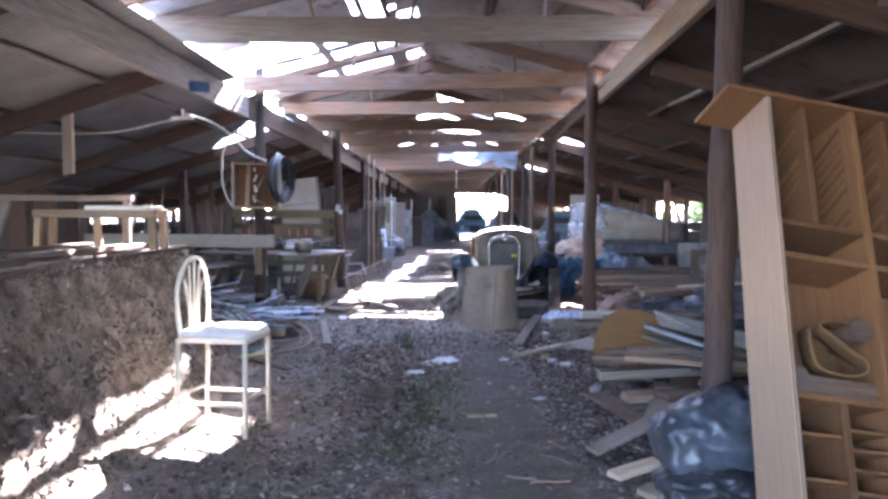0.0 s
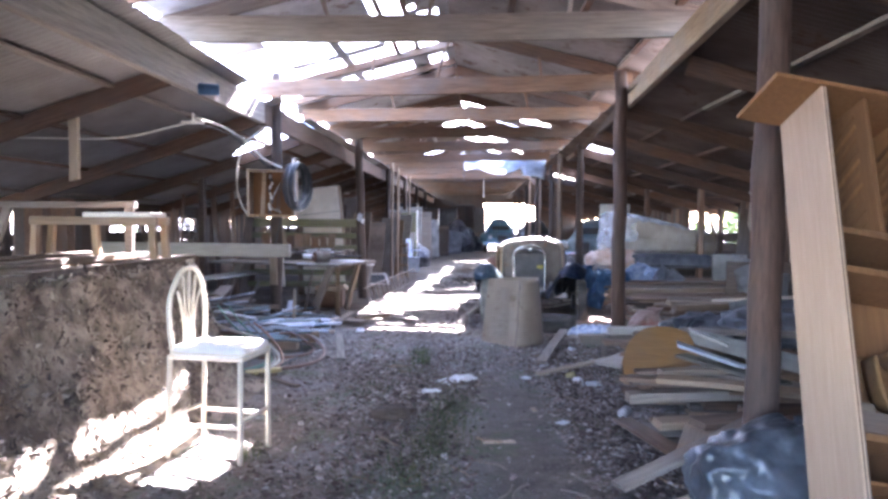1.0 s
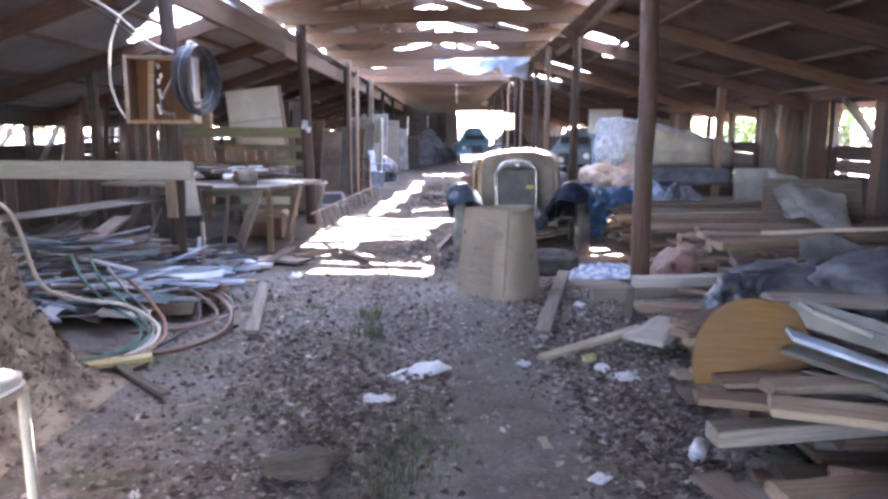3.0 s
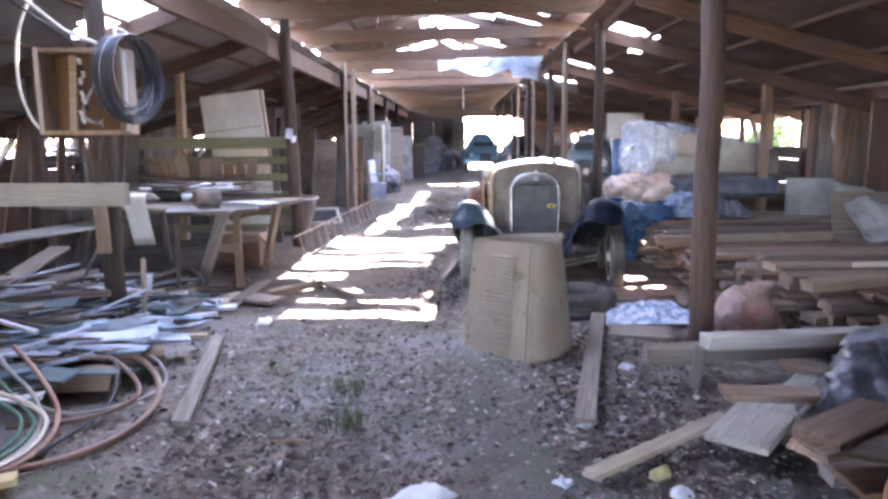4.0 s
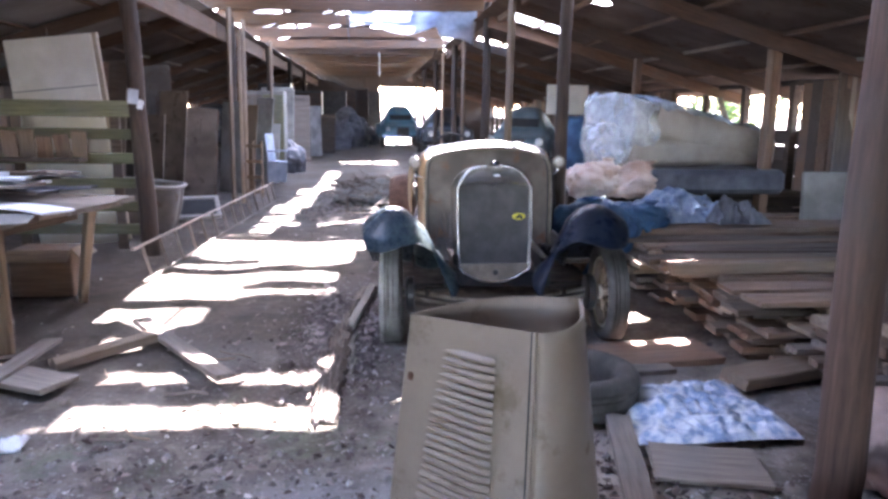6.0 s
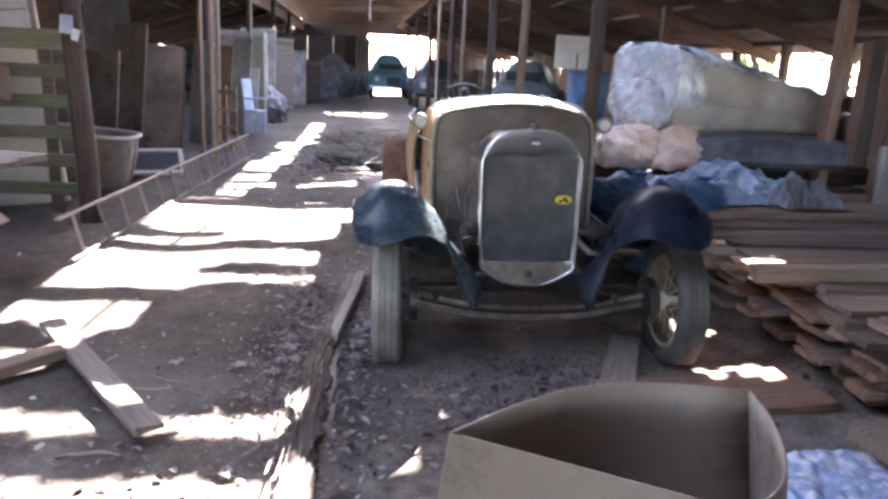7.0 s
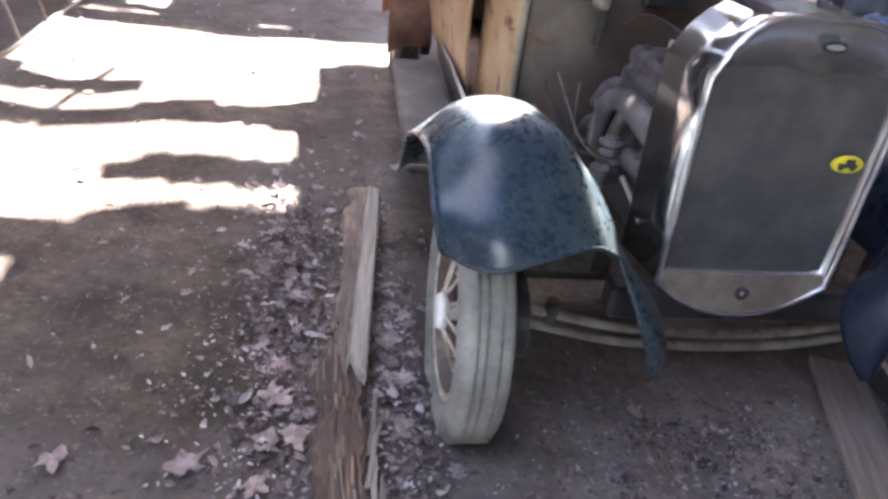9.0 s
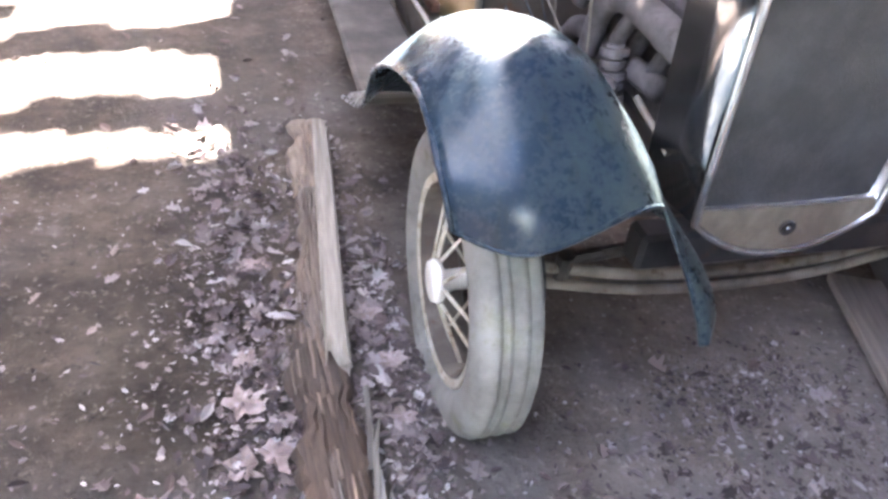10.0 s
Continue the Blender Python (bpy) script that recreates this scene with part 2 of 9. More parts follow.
ENGINE_DUST = plain("engine_dust", (0.058, 0.048, 0.046), (0.140, 0.120, 0.118), 11, 0.9, 0, 60, 0.5, rust=(0.045, 0.034, 0.030))
AXLE_DUST = plain("axle_dust", (0.20, 0.17, 0.135), (0.36, 0.315, 0.26), 9, 0.85, 0, 50, 0.2, rust=(0.15, 0.10, 0.07))
LEAF_MOULD = plain("leaf_mould", (0.035, 0.032, 0.026), (0.10, 0.085, 0.065), 9, 0.95, 0, 40, 1.0)
TUB_GREY = plain("tub_grey", (0.14, 0.12, 0.10), (0.22, 0.19, 0.165), 4, 0.6, 0, 40, 0.1, rust=(0.13, 0.09, 0.06))
SKY_CAR = plain("sky_car", (0.06, 0.17, 0.22), (0.11, 0.24, 0.30), 4, 0.3, dust=(0.18, 0.24, 0.26))
DARK_CAR = plain("dark_car", (0.02, 0.025, 0.03), (0.05, 0.055, 0.065), 4, 0.35)
GREY_SHEET = plain("grey_sheet", (0.20, 0.19, 0.17), (0.32, 0.30, 0.27), 3, 0.8)
PLY_GREY = plain("ply_grey", (0.15, 0.12, 0.095), (0.27, 0.22, 0.175), 2.5, 0.85, 0, 35, 0.2, rust=(0.10, 0.075, 0.055))
PAPER_YELLOW = plain("paper_yellow", (0.44, 0.37, 0.17), (0.56, 0.48, 0.26), 8, 0.8)


def ground_material():
    m, nt, b = mat("dirt")
    v = coords(nt, shift=False)
    broad = noise_tex(nt, v, 0.9, 5, 0.6)
    mid = noise_tex(nt, v, 5.0, 8, 0.72)
    fine = noise_tex(nt, v, 45, 6, 0.7)
    c = ramp(nt, mid, [(0.34, (0.062, 0.048, 0.039)), (0.52, (0.170, 0.139, 0.116)), (0.70, (0.33, 0.288, 0.252))])
    c = mix(nt, c, (0.25, 0.245, 0.25), ramp(nt, broad, [(0.46, (0, 0, 0)), (0.62, (0.75,) * 3)]))
    c = mix(nt, c, (0.52, 0.50, 0.48), ramp(nt, fine, [(0.57, (0, 0, 0)), (0.68, (0.75,) * 3)]))
    c = mix(nt, c, (0.045, 0.036, 0.030), ramp(nt, noise_tex(nt, v, 28, 6, 0.75), [(0.56, (0, 0, 0)), (0.66, (0.8,) * 3)]))
    # smooth dark path trodden up the middle, and the dark hollow before the car
    tread = nt.nodes.new("ShaderNodeMapping")
    tread.inputs["Location"].default_value = (-0.38, 0, 0)
    nt.links.new(v, tread.inputs[0])
    across = nt.nodes.new("ShaderNodeSeparateXYZ")
    nt.links.new(tread.outputs[0], across.inputs[0])
    off = nt.nodes.new("ShaderNodeMath")
    off.operation = 'ABSOLUTE'
    nt.links.new(across.outputs[0], off.inputs[0])
    wob = nt.nodes.new("ShaderNodeMath")
    wob.operation = 'ADD'
    nt.links.new(off.outputs[0], wob.inputs[0])
    half_noise = nt.nodes.new("ShaderNodeMath")
    half_noise.operation, half_noise.inputs[1].default_value = 'MULTIPLY_ADD', 0.5
    half_noise.inputs[2].default_value = -0.25
    nt.links.new(noise_tex(nt, v, 3.2, 5, 0.65), half_noise.inputs[0])
    nt.links.new(half_noise.outputs[0], wob.inputs[1])
    path = ramp(nt, wob.outputs[0], [(0.16, (0.62,) * 3), (0.34, (0, 0, 0))])
    stop = nt.nodes.new("ShaderNodeMapRange")
    stop.inputs[1].default_value, stop.inputs[2].default_value, stop.inputs[3].default_value, stop.inputs[4].default_value = 7.6, 8.6, 1.0, 0.0
    ends = nt.nodes.new("ShaderNodeSeparateXYZ")
    nt.links.new(v, ends.inputs[0])
    nt.links.new(ends.outputs[1], stop.inputs[0])
    c = mix(nt, c, mix(nt, (0.092, 0.078, 0.070), (0.165, 0.145, 0.130), ramp(nt, fine, [(0.4, (0, 0, 0)), (0.7, (1, 1, 1))])), mix(nt, (0, 0, 0), path, stop.outputs[0]))
    # browner earth by the car, shade painted into it, strongest left of x 0.6
    xyz = nt.nodes.new("ShaderNodeSeparateXYZ")
    nt.links.new(v, xyz.inputs[0])
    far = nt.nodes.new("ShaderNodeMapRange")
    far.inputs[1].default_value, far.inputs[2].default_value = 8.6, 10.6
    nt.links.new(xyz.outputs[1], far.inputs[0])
    moss = ramp(nt, noise_tex(nt, v, 1.7, 6, 0.7), [(0.52, (0, 0, 0)), (0.66, (0.75,) * 3)])
    c = mix(nt, c, (0.095, 0.125, 0.065), mix(nt, moss, (0, 0, 0), far.outputs[0]))
    floor_shade = mix(nt, (0, 0, 0), ramp(nt, noise_tex(nt, v, 0.8, 4, 0.6), [(0.30, (1.0,) * 3), (0.75, (0.65,) * 3)]), far.outputs[0])
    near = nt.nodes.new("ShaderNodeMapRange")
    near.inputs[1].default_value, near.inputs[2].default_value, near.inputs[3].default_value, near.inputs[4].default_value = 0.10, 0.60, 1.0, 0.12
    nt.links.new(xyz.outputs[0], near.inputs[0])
    c = mix(nt, c, mix(nt, c, (0.35, 0.355, 0.34), 1.0, 'MULTIPLY'), mix(nt, (0, 0, 0), floor_shade, near.outputs[0]))
    c = mix(nt, c, mix(nt, c, (0.86, 0.77, 0.68), 1.0, 'MULTIPLY'), far.outputs[0])
    # grey dust in front of the car, paled to stand for bounced light
    mp = nt.nodes.new("ShaderNodeMapping")
    mp.inputs["Location"].default_value, mp.inputs["Scale"].default_value = (-1.0, -8.1, 0), (0.9, 0.8, 1)
    nt.links.new(v, mp.inputs[0])
    spot = nt.nodes.new("ShaderNodeTexGradient")
    spot.gradient_type = 'SPHERICAL'
    nt.links.new(mp.outputs[0], spot.inputs[0])
    patch = mix(nt, spot.outputs["Fac"], noise_tex(nt, v, 6, 6, 0.7), 0.5)
    c = mix(nt, c, (0.34, 0.315, 0.295), ramp(nt, patch, [(0.36, (0, 0, 0)), (0.62, (0.4,) * 3)]))
    # pale dust before the car, lightened to stand for daylight on it
    mp = nt.nodes.new("ShaderNodeMapping")
    mp.inputs["Location"].default_value, mp.inputs["Scale"].default_value = (-1.0, -10.05, 0), (1.0, 1.1, 1)
    nt.links.new(v, mp.inputs[0])
    spot = nt.nodes.new("ShaderNodeTexGradient")
    spot.gradient_type = 'SPHERICAL'
    nt.links.new(mp.outputs[0], spot.inputs[0])
    patch = mix(nt, spot.outputs["Fac"], noise_tex(nt, v, 7, 7, 0.7), 0.5)
    c = mix(nt, c, (0.42, 0.35, 0.295), ramp(nt, patch, [(0.30, (0, 0, 0)), (0.54, (0.85,) * 3)]))
    nt.links.new(c, b.inputs["Base Color"])
    b.inputs["Roughness"].default_value = 0.95
    both = mix(nt, mid, fine, 0.45)
    bump(nt, b, both, 0.7, 0.03)
    return m


def leaf_material(name, stops):
    m, nt, b = mat(name)
    g = nt.nodes.new("ShaderNodeNewGeometry")
    nt.links.new(ramp(nt, g.outputs["Random Per Island"], stops), b.inputs["Base Color"])
    b.inputs["Roughness"].default_value = 0.75
    return m


def clear_sheet():
    """Dirty translucent roof sheeting."""
    m, nt, b = mat("clear_sheet")
    v = coords(nt, shift=False)
    c = ramp(nt, noise_tex(nt, v, 2.5, 6), [(0.35, (0.30, 0.34, 0.40)), (0.65, (0.72, 0.77, 0.84))])
    t = nt.nodes.new("ShaderNodeBsdfTranslucent")
    nt.links.new(c, t.inputs[0])
    nt.links.new(c, b.inputs["Base Color"])
    mx = nt.nodes.new("ShaderNodeMixShader")
    mx.inputs[0].default_value = 0.55
    nt.links.new(b.outputs[0], mx.inputs[1])
    nt.links.new(t.outputs[0], mx.inputs[2])
    nt.links.new(mx.outputs[0], nt.nodes["Material Output"].inputs[0])
    return m


def film(name, tint, low, high, scale=5.0):
    """Thin crumpled plastic film: partly see-through, milky and glossy along its folds."""
    m, nt, b = mat(name)
    v = coords(nt)
    fold = noise_tex(nt, v, scale, 7, 0.7)
    b.inputs["Base Color"].default_value = (*tint, 1)
    b.inputs["Roughness"].default_value = 0.22
    b.inputs["Coat Weight"].default_value = 0.4
    bump(nt, b, noise_tex(nt, v, scale * 3, 6, 0.7), 0.22, 0.02)
    clear = nt.nodes.new("ShaderNodeBsdfTransparent")
    mx = nt.nodes.new("ShaderNodeMixShader")
    nt.links.new(ramp(nt, fold, [(0.38, (low,) * 3), (0.62, (high,) * 3)]), mx.inputs[0])
    nt.links.new(clear.outputs[0], mx.inputs[1])
    nt.links.new(b.outputs[0], mx.inputs[2])
    nt.links.new(mx.outputs[0], nt.nodes["Material Output"].inputs[0])
    return m


FILM = film("plastic_film", (0.74, 0.76, 0.80), 0.10, 0.62, 2.6)
FILM_TOP = film("plastic_film_top", (0.62, 0.68, 0.78), 0.45, 0.92, 4.0)
CLEAR_SHEET = clear_sheet()
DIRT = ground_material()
BANK_EARTH = plain("bank_earth", (0.125, 0.097, 0.075), (0.38, 0.315, 0.24), 7, 0.95, 0, 45, 0.9, rust=(0.055, 0.042, 0.03), spread=(0.38, 0.62))
LEAF_DEAD = leaf_material("leaf_dead", [(0, (0.045, 0.030, 0.026)), (0.38, (0.11, 0.075, 0.064)), (0.64, (0.20, 0.148, 0.13)),
                                        (0.86, (0.34, 0.28, 0.255)), (1, (0.54, 0.49, 0.46))])
LEAF_BROWN = leaf_material("leaf_brown", [(0, (0.045, 0.032, 0.03)), (0.35, (0.105, 0.078, 0.075)), (0.65, (0.175, 0.138, 0.132)), (0.88, (0.26, 0.222, 0.215)), (1, (0.42, 0.385, 0.375))])
LEAF_GREEN = leaf_material("leaf_green", [(0, (0.05, 0.10, 0.02)), (0.5, (0.11, 0.18, 0.03)), (1, (0.30, 0.34, 0.05))])
LEAF_BIG = plain("leaf_big", (0.17, 0.125, 0.115), (0.33, 0.27, 0.255), 22, 0.8, 0, 90, 0.3)
GRASS = leaf_material("grass_blade", [(0, (0.035, 0.065, 0.022)), (0.6, (0.065, 0.10, 0.035)), (1, (0.20, 0.18, 0.08))])
BANK = leaf_material("bank_litter", [(0, (0.05, 0.038, 0.031)), (0.4, (0.14, 0.107, 0.087)), (0.75, (0.29, 0.24, 0.195)), (0.93, (0.40, 0.345, 0.27)), (1, (0.52, 0.45, 0.33))])


# ---- geometry helpers
rng = random.Random(7)


def mesh_of(name, bm, material, smooth=False):
    me = bpy.data.meshes.new(name)
    bm.to_mesh(me)
    bm.free()
    for m in (material if isinstance(material, (list, tuple)) else [material]):
        me.materials.append(m)
    if smooth:
        for p in me.polygons:
            p.use_smooth = True
    return me


def part(name, bm, material, parent, label="", at=None, smooth=False):
    ob = new(name, mesh_of(name, bm, material, smooth))
    ob.parent = parent
    if at is not None:
        ob.matrix_local = at
    if label:
        tagged(ob, label)
    return ob


def thing(name, m, label, category, group="", kind=""):
    ob = new(name)
    ob.empty_display_size = 0.1
    ob.matrix_basis = m
    return tagged(ob, label, category, group, kind)


def single(name, bm, material, m, label, category, group="", kind="", smooth=False):
    ob = new(name, mesh_of(name, bm, material, smooth))
    ob.matrix_basis = m
    return tagged(ob, label, category, group, kind)


def structure(name, bm, material, label, category, m=None, smooth=False):
    return single(name, bm, material, m or Matrix(), label, category, kind="structure", smooth=smooth)


def box(bm, sx, sy, sz, m=None, bevel=0.004):
    """A box of that size, centred, with softened edges."""
    made = bmesh.ops.create_cube(bm, size=1.0, matrix=(m or Matrix()) @ Matrix.Diagonal((sx, sy, sz, 1)))
    if bevel:
        edges = list({e for v in made["verts"] for e in v.link_edges})
        bmesh.ops.bevel(bm, geom=edges, offset=min(bevel, min(sx, sy, sz) * 0.3), segments=1, affect='EDGES')
    return bm


def boxed(sx, sy, sz, bevel=0.004, m=None):
    return box(bmesh.new(), sx, sy, sz, m, bevel)


def T(x, y, z):
    return Matrix.Translation((x, y, z))


def plank_bm(length, width, thick, seed=0, warp=0.01, ragged=0.0):
    """A board along x with a little bow, uneven ends and softened edges."""
    r = random.Random(seed)
    bm = bmesh.new()
    n = max(3, int(length / 0.35))
    bow, twist = r.uniform(-warp, warp), r.uniform(-0.03, 0.03)
    rings = []
    e = min(0.12 * thick, 0.006)
    for i in range(n + 1):
        u = i / n
        x = (u - 0.5) * length
        jag = r.uniform(-ragged, ragged) if i in (0, n) else 0
        z0, a = bow * 4 * u * (1 - u), twist * (u - 0.5)
        w, h = width / 2 * (1 + r.uniform(-0.02, 0.02)), thick / 2
        loop = []
        for px, pz in ((-w + e, -h), (w - e, -h), (w, -h + e), (w, h - e), (w - e, h), (-w + e, h), (-w, h - e), (-w, -h + e)):
            k = jag + (r.uniform(-ragged, ragged) if i in (0, n) else 0)
            loop.append(bm.verts.new((x + k, px * math.cos(a) - pz * math.sin(a), z0 + pz * math.cos(a) + px * math.sin(a))))
        rings.append(loop)
    for a, b in zip(rings, rings[1:]):
        for k in range(8):
            bm.faces.new((a[k], a[(k + 1) % 8], b[(k + 1) % 8], b[k]))
    bm.faces.new(list(reversed(rings[0])))
    bm.faces.new(rings[-1])
    bmesh.ops.recalc_face_normals(bm, faces=bm.faces)
    return bm


def between(p, q, roll=0.0):
    """A pose at the middle of p and q whose x runs from p to q."""
    p, q = Vector(p), Vector(q)
    d = (q - p).normalized()
    side = Vector((0, 0, 1)).cross(d)
    if side.length < 1e-4:
        side = Vector((0, 1, 0))
    side.normalize()
    up = d.cross(side)
    m = Matrix((d, side, up)).transposed().to_4x4()
    return Matrix.Translation((p + q) / 2) @ m @ Matrix.Rotation(radians(roll), 4, 'X')


def beam(name, p, q, width, depth, material, label, category="beam", kind="structure", roll=0.0, seed=0, warp=0.01, group="", ragged=0.004):
    length = (Vector(q) - Vector(p)).length
    return single(name, plank_bm(length, width, depth, seed, warp, ragged), material, between(p, q, roll), label, category, group, kind)


def tube(bm, points, radius, seg=8, closed=False, taper=None):
    """A round rod swept through points."""
    pts = [Vector(p) for p in points]
    n = len(pts)
    rings, up = [], None
    for i, p in enumerate(pts):
        a = pts[i - 1] if i or closed else p
        b = pts[(i + 1) % n] if i < n - 1 or closed else p
        d = (b - a).normalized()
        if up is None:
            up = d.orthogonal().normalized()
        up = (up - d * up.dot(d)).normalized()
        side = d.cross(up)
        r = taper[i] if taper else radius
        rings.append([bm.verts.new(p + (up * math.cos(t) + side * math.sin(t)) * r) for t in [2 * math.pi * k / seg for k in range(seg)]])
    pairs = list(zip(rings, rings[1:])) + ([(rings[-1], rings[0])] if closed else [])
    for a, b in pairs:
        for k in range(seg):
            bm.faces.new((a[k], a[(k + 1) % seg], b[(k + 1) % seg], b[k]))
    if not closed:
        bm.faces.new(list(reversed(rings[0])))
        bm.faces.new(rings[-1])
    return bm


def curve_points(ctrl, n=8):
    """Points along a smooth line through the control points."""
    c = [Vector(p) for p in ctrl]
    out = []
    for i in range(len(c) - 1):
        p0, p1, p2, p3 = c[max(i - 1, 0)], c[i], c[i + 1], c[min(i + 2, len(c) - 1)]
        for k in range(n):
            t = k / n
            out.append(0.5 * ((2 * p1) + (p2 - p0) * t + (2 * p0 - 5 * p1 + 4 * p2 - p3) * t * t + (3 * p1 - p0 - 3 * p2 + p3) * t ** 3))
    out.append(c[-1])
    return out


def surface(rows):
    """A mesh sheet from rows of points of equal length."""
    bm = bmesh.new()
    vs = [[bm.verts.new(p) for p in row] for row in rows]
    for a, b in zip(vs, vs[1:]):
        for k in range(len(a) - 1):
            bm.faces.new((a[k], a[k + 1], b[k + 1], b[k]))
    return bm


def thick(ob, depth, offset=0.0):
    s = ob.modifiers.new("thickness", 'SOLIDIFY')
    s.thickness, s.offset = depth, offset
    return ob


def crumple(bm, amount, scale, seed=0):
    for v in bm.verts:
        v.co += noise.noise_vector((v.co + Vector((seed * 7.3, seed * 3.1, 0))) * scale) * amount
    return bm


def blob(sx, sy, sz, amount=0.2, scale=3.0, seed=0, flat=True, cuts=5):
    """A slumped bag or heap of that size with sharp creases, its base flattened at z = 0."""
    bm = bmesh.new()
    bmesh.ops.create_icosphere(bm, subdivisions=cuts, radius=1.0)
    off = Vector((seed * 5.1, seed * 2.7, seed))
    for v in bm.verts:
        p = v.co.copy()
        w = p + 0.35 * noise.noise_vector(p * 1.7 + off)
        ridge = sum((1 - 2 * abs(noise.noise(w * scale * f + off))) * g for f, g in ((1.0, 0.55), (2.1, 0.32), (4.4, 0.18)))
        k = 1 + amount * 0.8 * noise.noise(p * 1.4 + off) + amount * 0.42 * ridge - amount * 0.2
        v.co = Vector((p.x * k * sx, p.y * k * sy, p.z * k * sz))
        if flat:
            v.co.z = max(v.co.z + sz * 0.55, 0.0)
    return bm


# ---- ground
def ground_height(x, y):
    z = 0.022 * noise.noise(Vector((x * 0.9, y * 0.9, 0))) + 0.012 * noise.noise(Vector((x * 3.1, y * 3.1, 4)))
    z += 0.05 * max(0.0, min(1.0, (abs(x - 0.1) - 2.0) / 2.0))
    z -= 0.035 * math.exp(-(((x - 0.8) / 1.3) ** 2 + ((y - 11.3) / 1.5) ** 2))
    return z - 0.008


def ground_sheet():
    fine_x = list(np.arange(-6.0, 6.01, 0.1))
    fine_y = list(np.arange(-3.0, 20.0, 0.1)) + list(np.arange(20.0, 46.0, 0.4))
    xs = [-900, -300, -90, -30, -14, -8] + fine_x + [8, 14, 30, 90, 300, 900]
    ys = [-900, -300, -90, -30, -14, -6] + fine_y + [50, 60, 90, 200, 500, 1200]
    rows = []
    for y in ys:
        rows.append([Vector((x, y, ground_height(x, y) + (0.008 * noise.noise(Vector((x * 11, y * 11, 1))) if -6 < x < 6 and -3 < y < 20 else 0))) for x in xs])
    return surface(rows)


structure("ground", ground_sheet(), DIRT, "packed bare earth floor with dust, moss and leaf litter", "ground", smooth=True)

# ---- roof
RIDGE_X, RIDGE_Z = -0.2, 3.68
NAVE_L, NAVE_R = -2.55, 2.15
PITCH = 0.255
END_Y, START_Y = 41.0, -3.2


def nave_z(x):
    return RIDGE_Z - PITCH * abs(x - RIDGE_X)


def aisle_z(x):
    return 2.80 - 0.33 * (-2.2 - x) if x < 0 else 2.80 - 0.27 * (x - 1.75)


# places on the floor that the sun reaches through torn and missing roofing: x0, x1, y0, y1
LIT = [
    (-1.35, -0.12, 9.22, 9.52), (-1.30, -0.06, 9.80, 9.98), (-0.10, 0.30, 9.58, 10.30), (-1.70, -1.0, 10.9, 12.0), (-1.45, -1.12, 10.3, 10.95), (-0.92, -0.2, 11.64, 11.82),
    (-0.95, -0.17, 12.06, 12.40), (-1.66, -0.95, 11.98, 12.66), (-0.9, -0.12, 12.70, 14.02), (-1.56, -0.9, 12.88, 14.2), (-0.12, 0.42, 13.42, 13.95),
    (-0.72, -0.04, 14.12, 14.62), (-1.34, -0.72, 14.36, 14.72), (-1.3, -0.84, 14.82, 15.25), (-0.55, 0.03, 14.8, 15.15), (0.0, 0.62, 15.5, 16.25), (-0.5, 0.0, 15.25, 15.6),
    (-1.32, -0.9, 15.2, 16.8), (-1.12, -0.8, 16.8, 19.0), (-0.95, -0.62, 19.0, 23.0),
    (-0.75, 0.7, 25.0, 26.4),
    (0.34, 0.98, 9.99, 10.26), (1.70, 1.98, 10.80, 11.10), (1.58, 2.14, 10.14, 10.44), 
    (1.2, 1.9, 16.2, 16.7), (0.2, 1.2, 19.6, 20.2),
    (-2.04, -1.84, 2.60, 3.18), (-1.94, -1.66, 2.62, 3.40), (-2.02, -1.62, 3.42, 4.78), (-1.62, -1.42, 3.42, 3.85), (-1.62, -1.32, 3.85, 4.72), (-3.45, -2.62, 4.0, 4.55), (-3.1, -2.64, 3.3, 3.8),
]

# missing sheets over the west pole row: x0, x1, y0, y1
ROOF_HOLES = [(-2.6, -1.95, 8.05, 8.62), (-2.6, -2.0, 8.85, 9.35), (-2.6, -2.15, 9.5, 10.3)]


def is_torn(x, y, z):
    fx, fy = x + SHIFT_X * z, y + SHIFT_Y * z
    fx += 0.045 * noise.noise(Vector((fx * 3, fy * 3, 2)))
    fy += 0.04 * noise.noise(Vector((fx * 2.5, fy * 2.5, 8)))
    if any(a < x < b and c < y < d for a, b, c, d in ROOF_HOLES):
        return True
    fx, fy = fx - 0.05, fy - 0.05
    return any(a - 0.04 <= fx <= b + 0.06 and c <= fy <= d + 0.03 for a, b, c, d in LIT)


def is_clear(x, y, nave):
    if not nave:      # translucent sheets let into the side roofs
        # the last two stand for open holes, kept milky so no sun falls through
        return x < -2.2 and x > -3.0 - 0.82 * (y - 10.4) and 9.55 < y < 11.05 or 2.0 < x < 2.75 and 15.7 < y < 16.9 or 1.98 < x < 2.34 and 12.75 < y < 13.3 or 2.40 < x < 2.62 and 12.9 < y < 13.15
    if -2.0 < x < -0.25 and 8.0 < y < 10.9:
        return (y - 8.0) % 1.02 < 0.8 and (x + 9) % 0.85 < 0.7
    # open gap over the west poles, drawn as translucent sheeting
    if x < -1.9 and 7.9 < y < 10.5:
        return True
    return (20.5 < y < 26.5 and (y % 1.4) < 0.85 and abs(x) > 0.3) or (15.2 < y < 16.6 and -0.1 < x < 1.5 and y % 0.7 < 0.3)


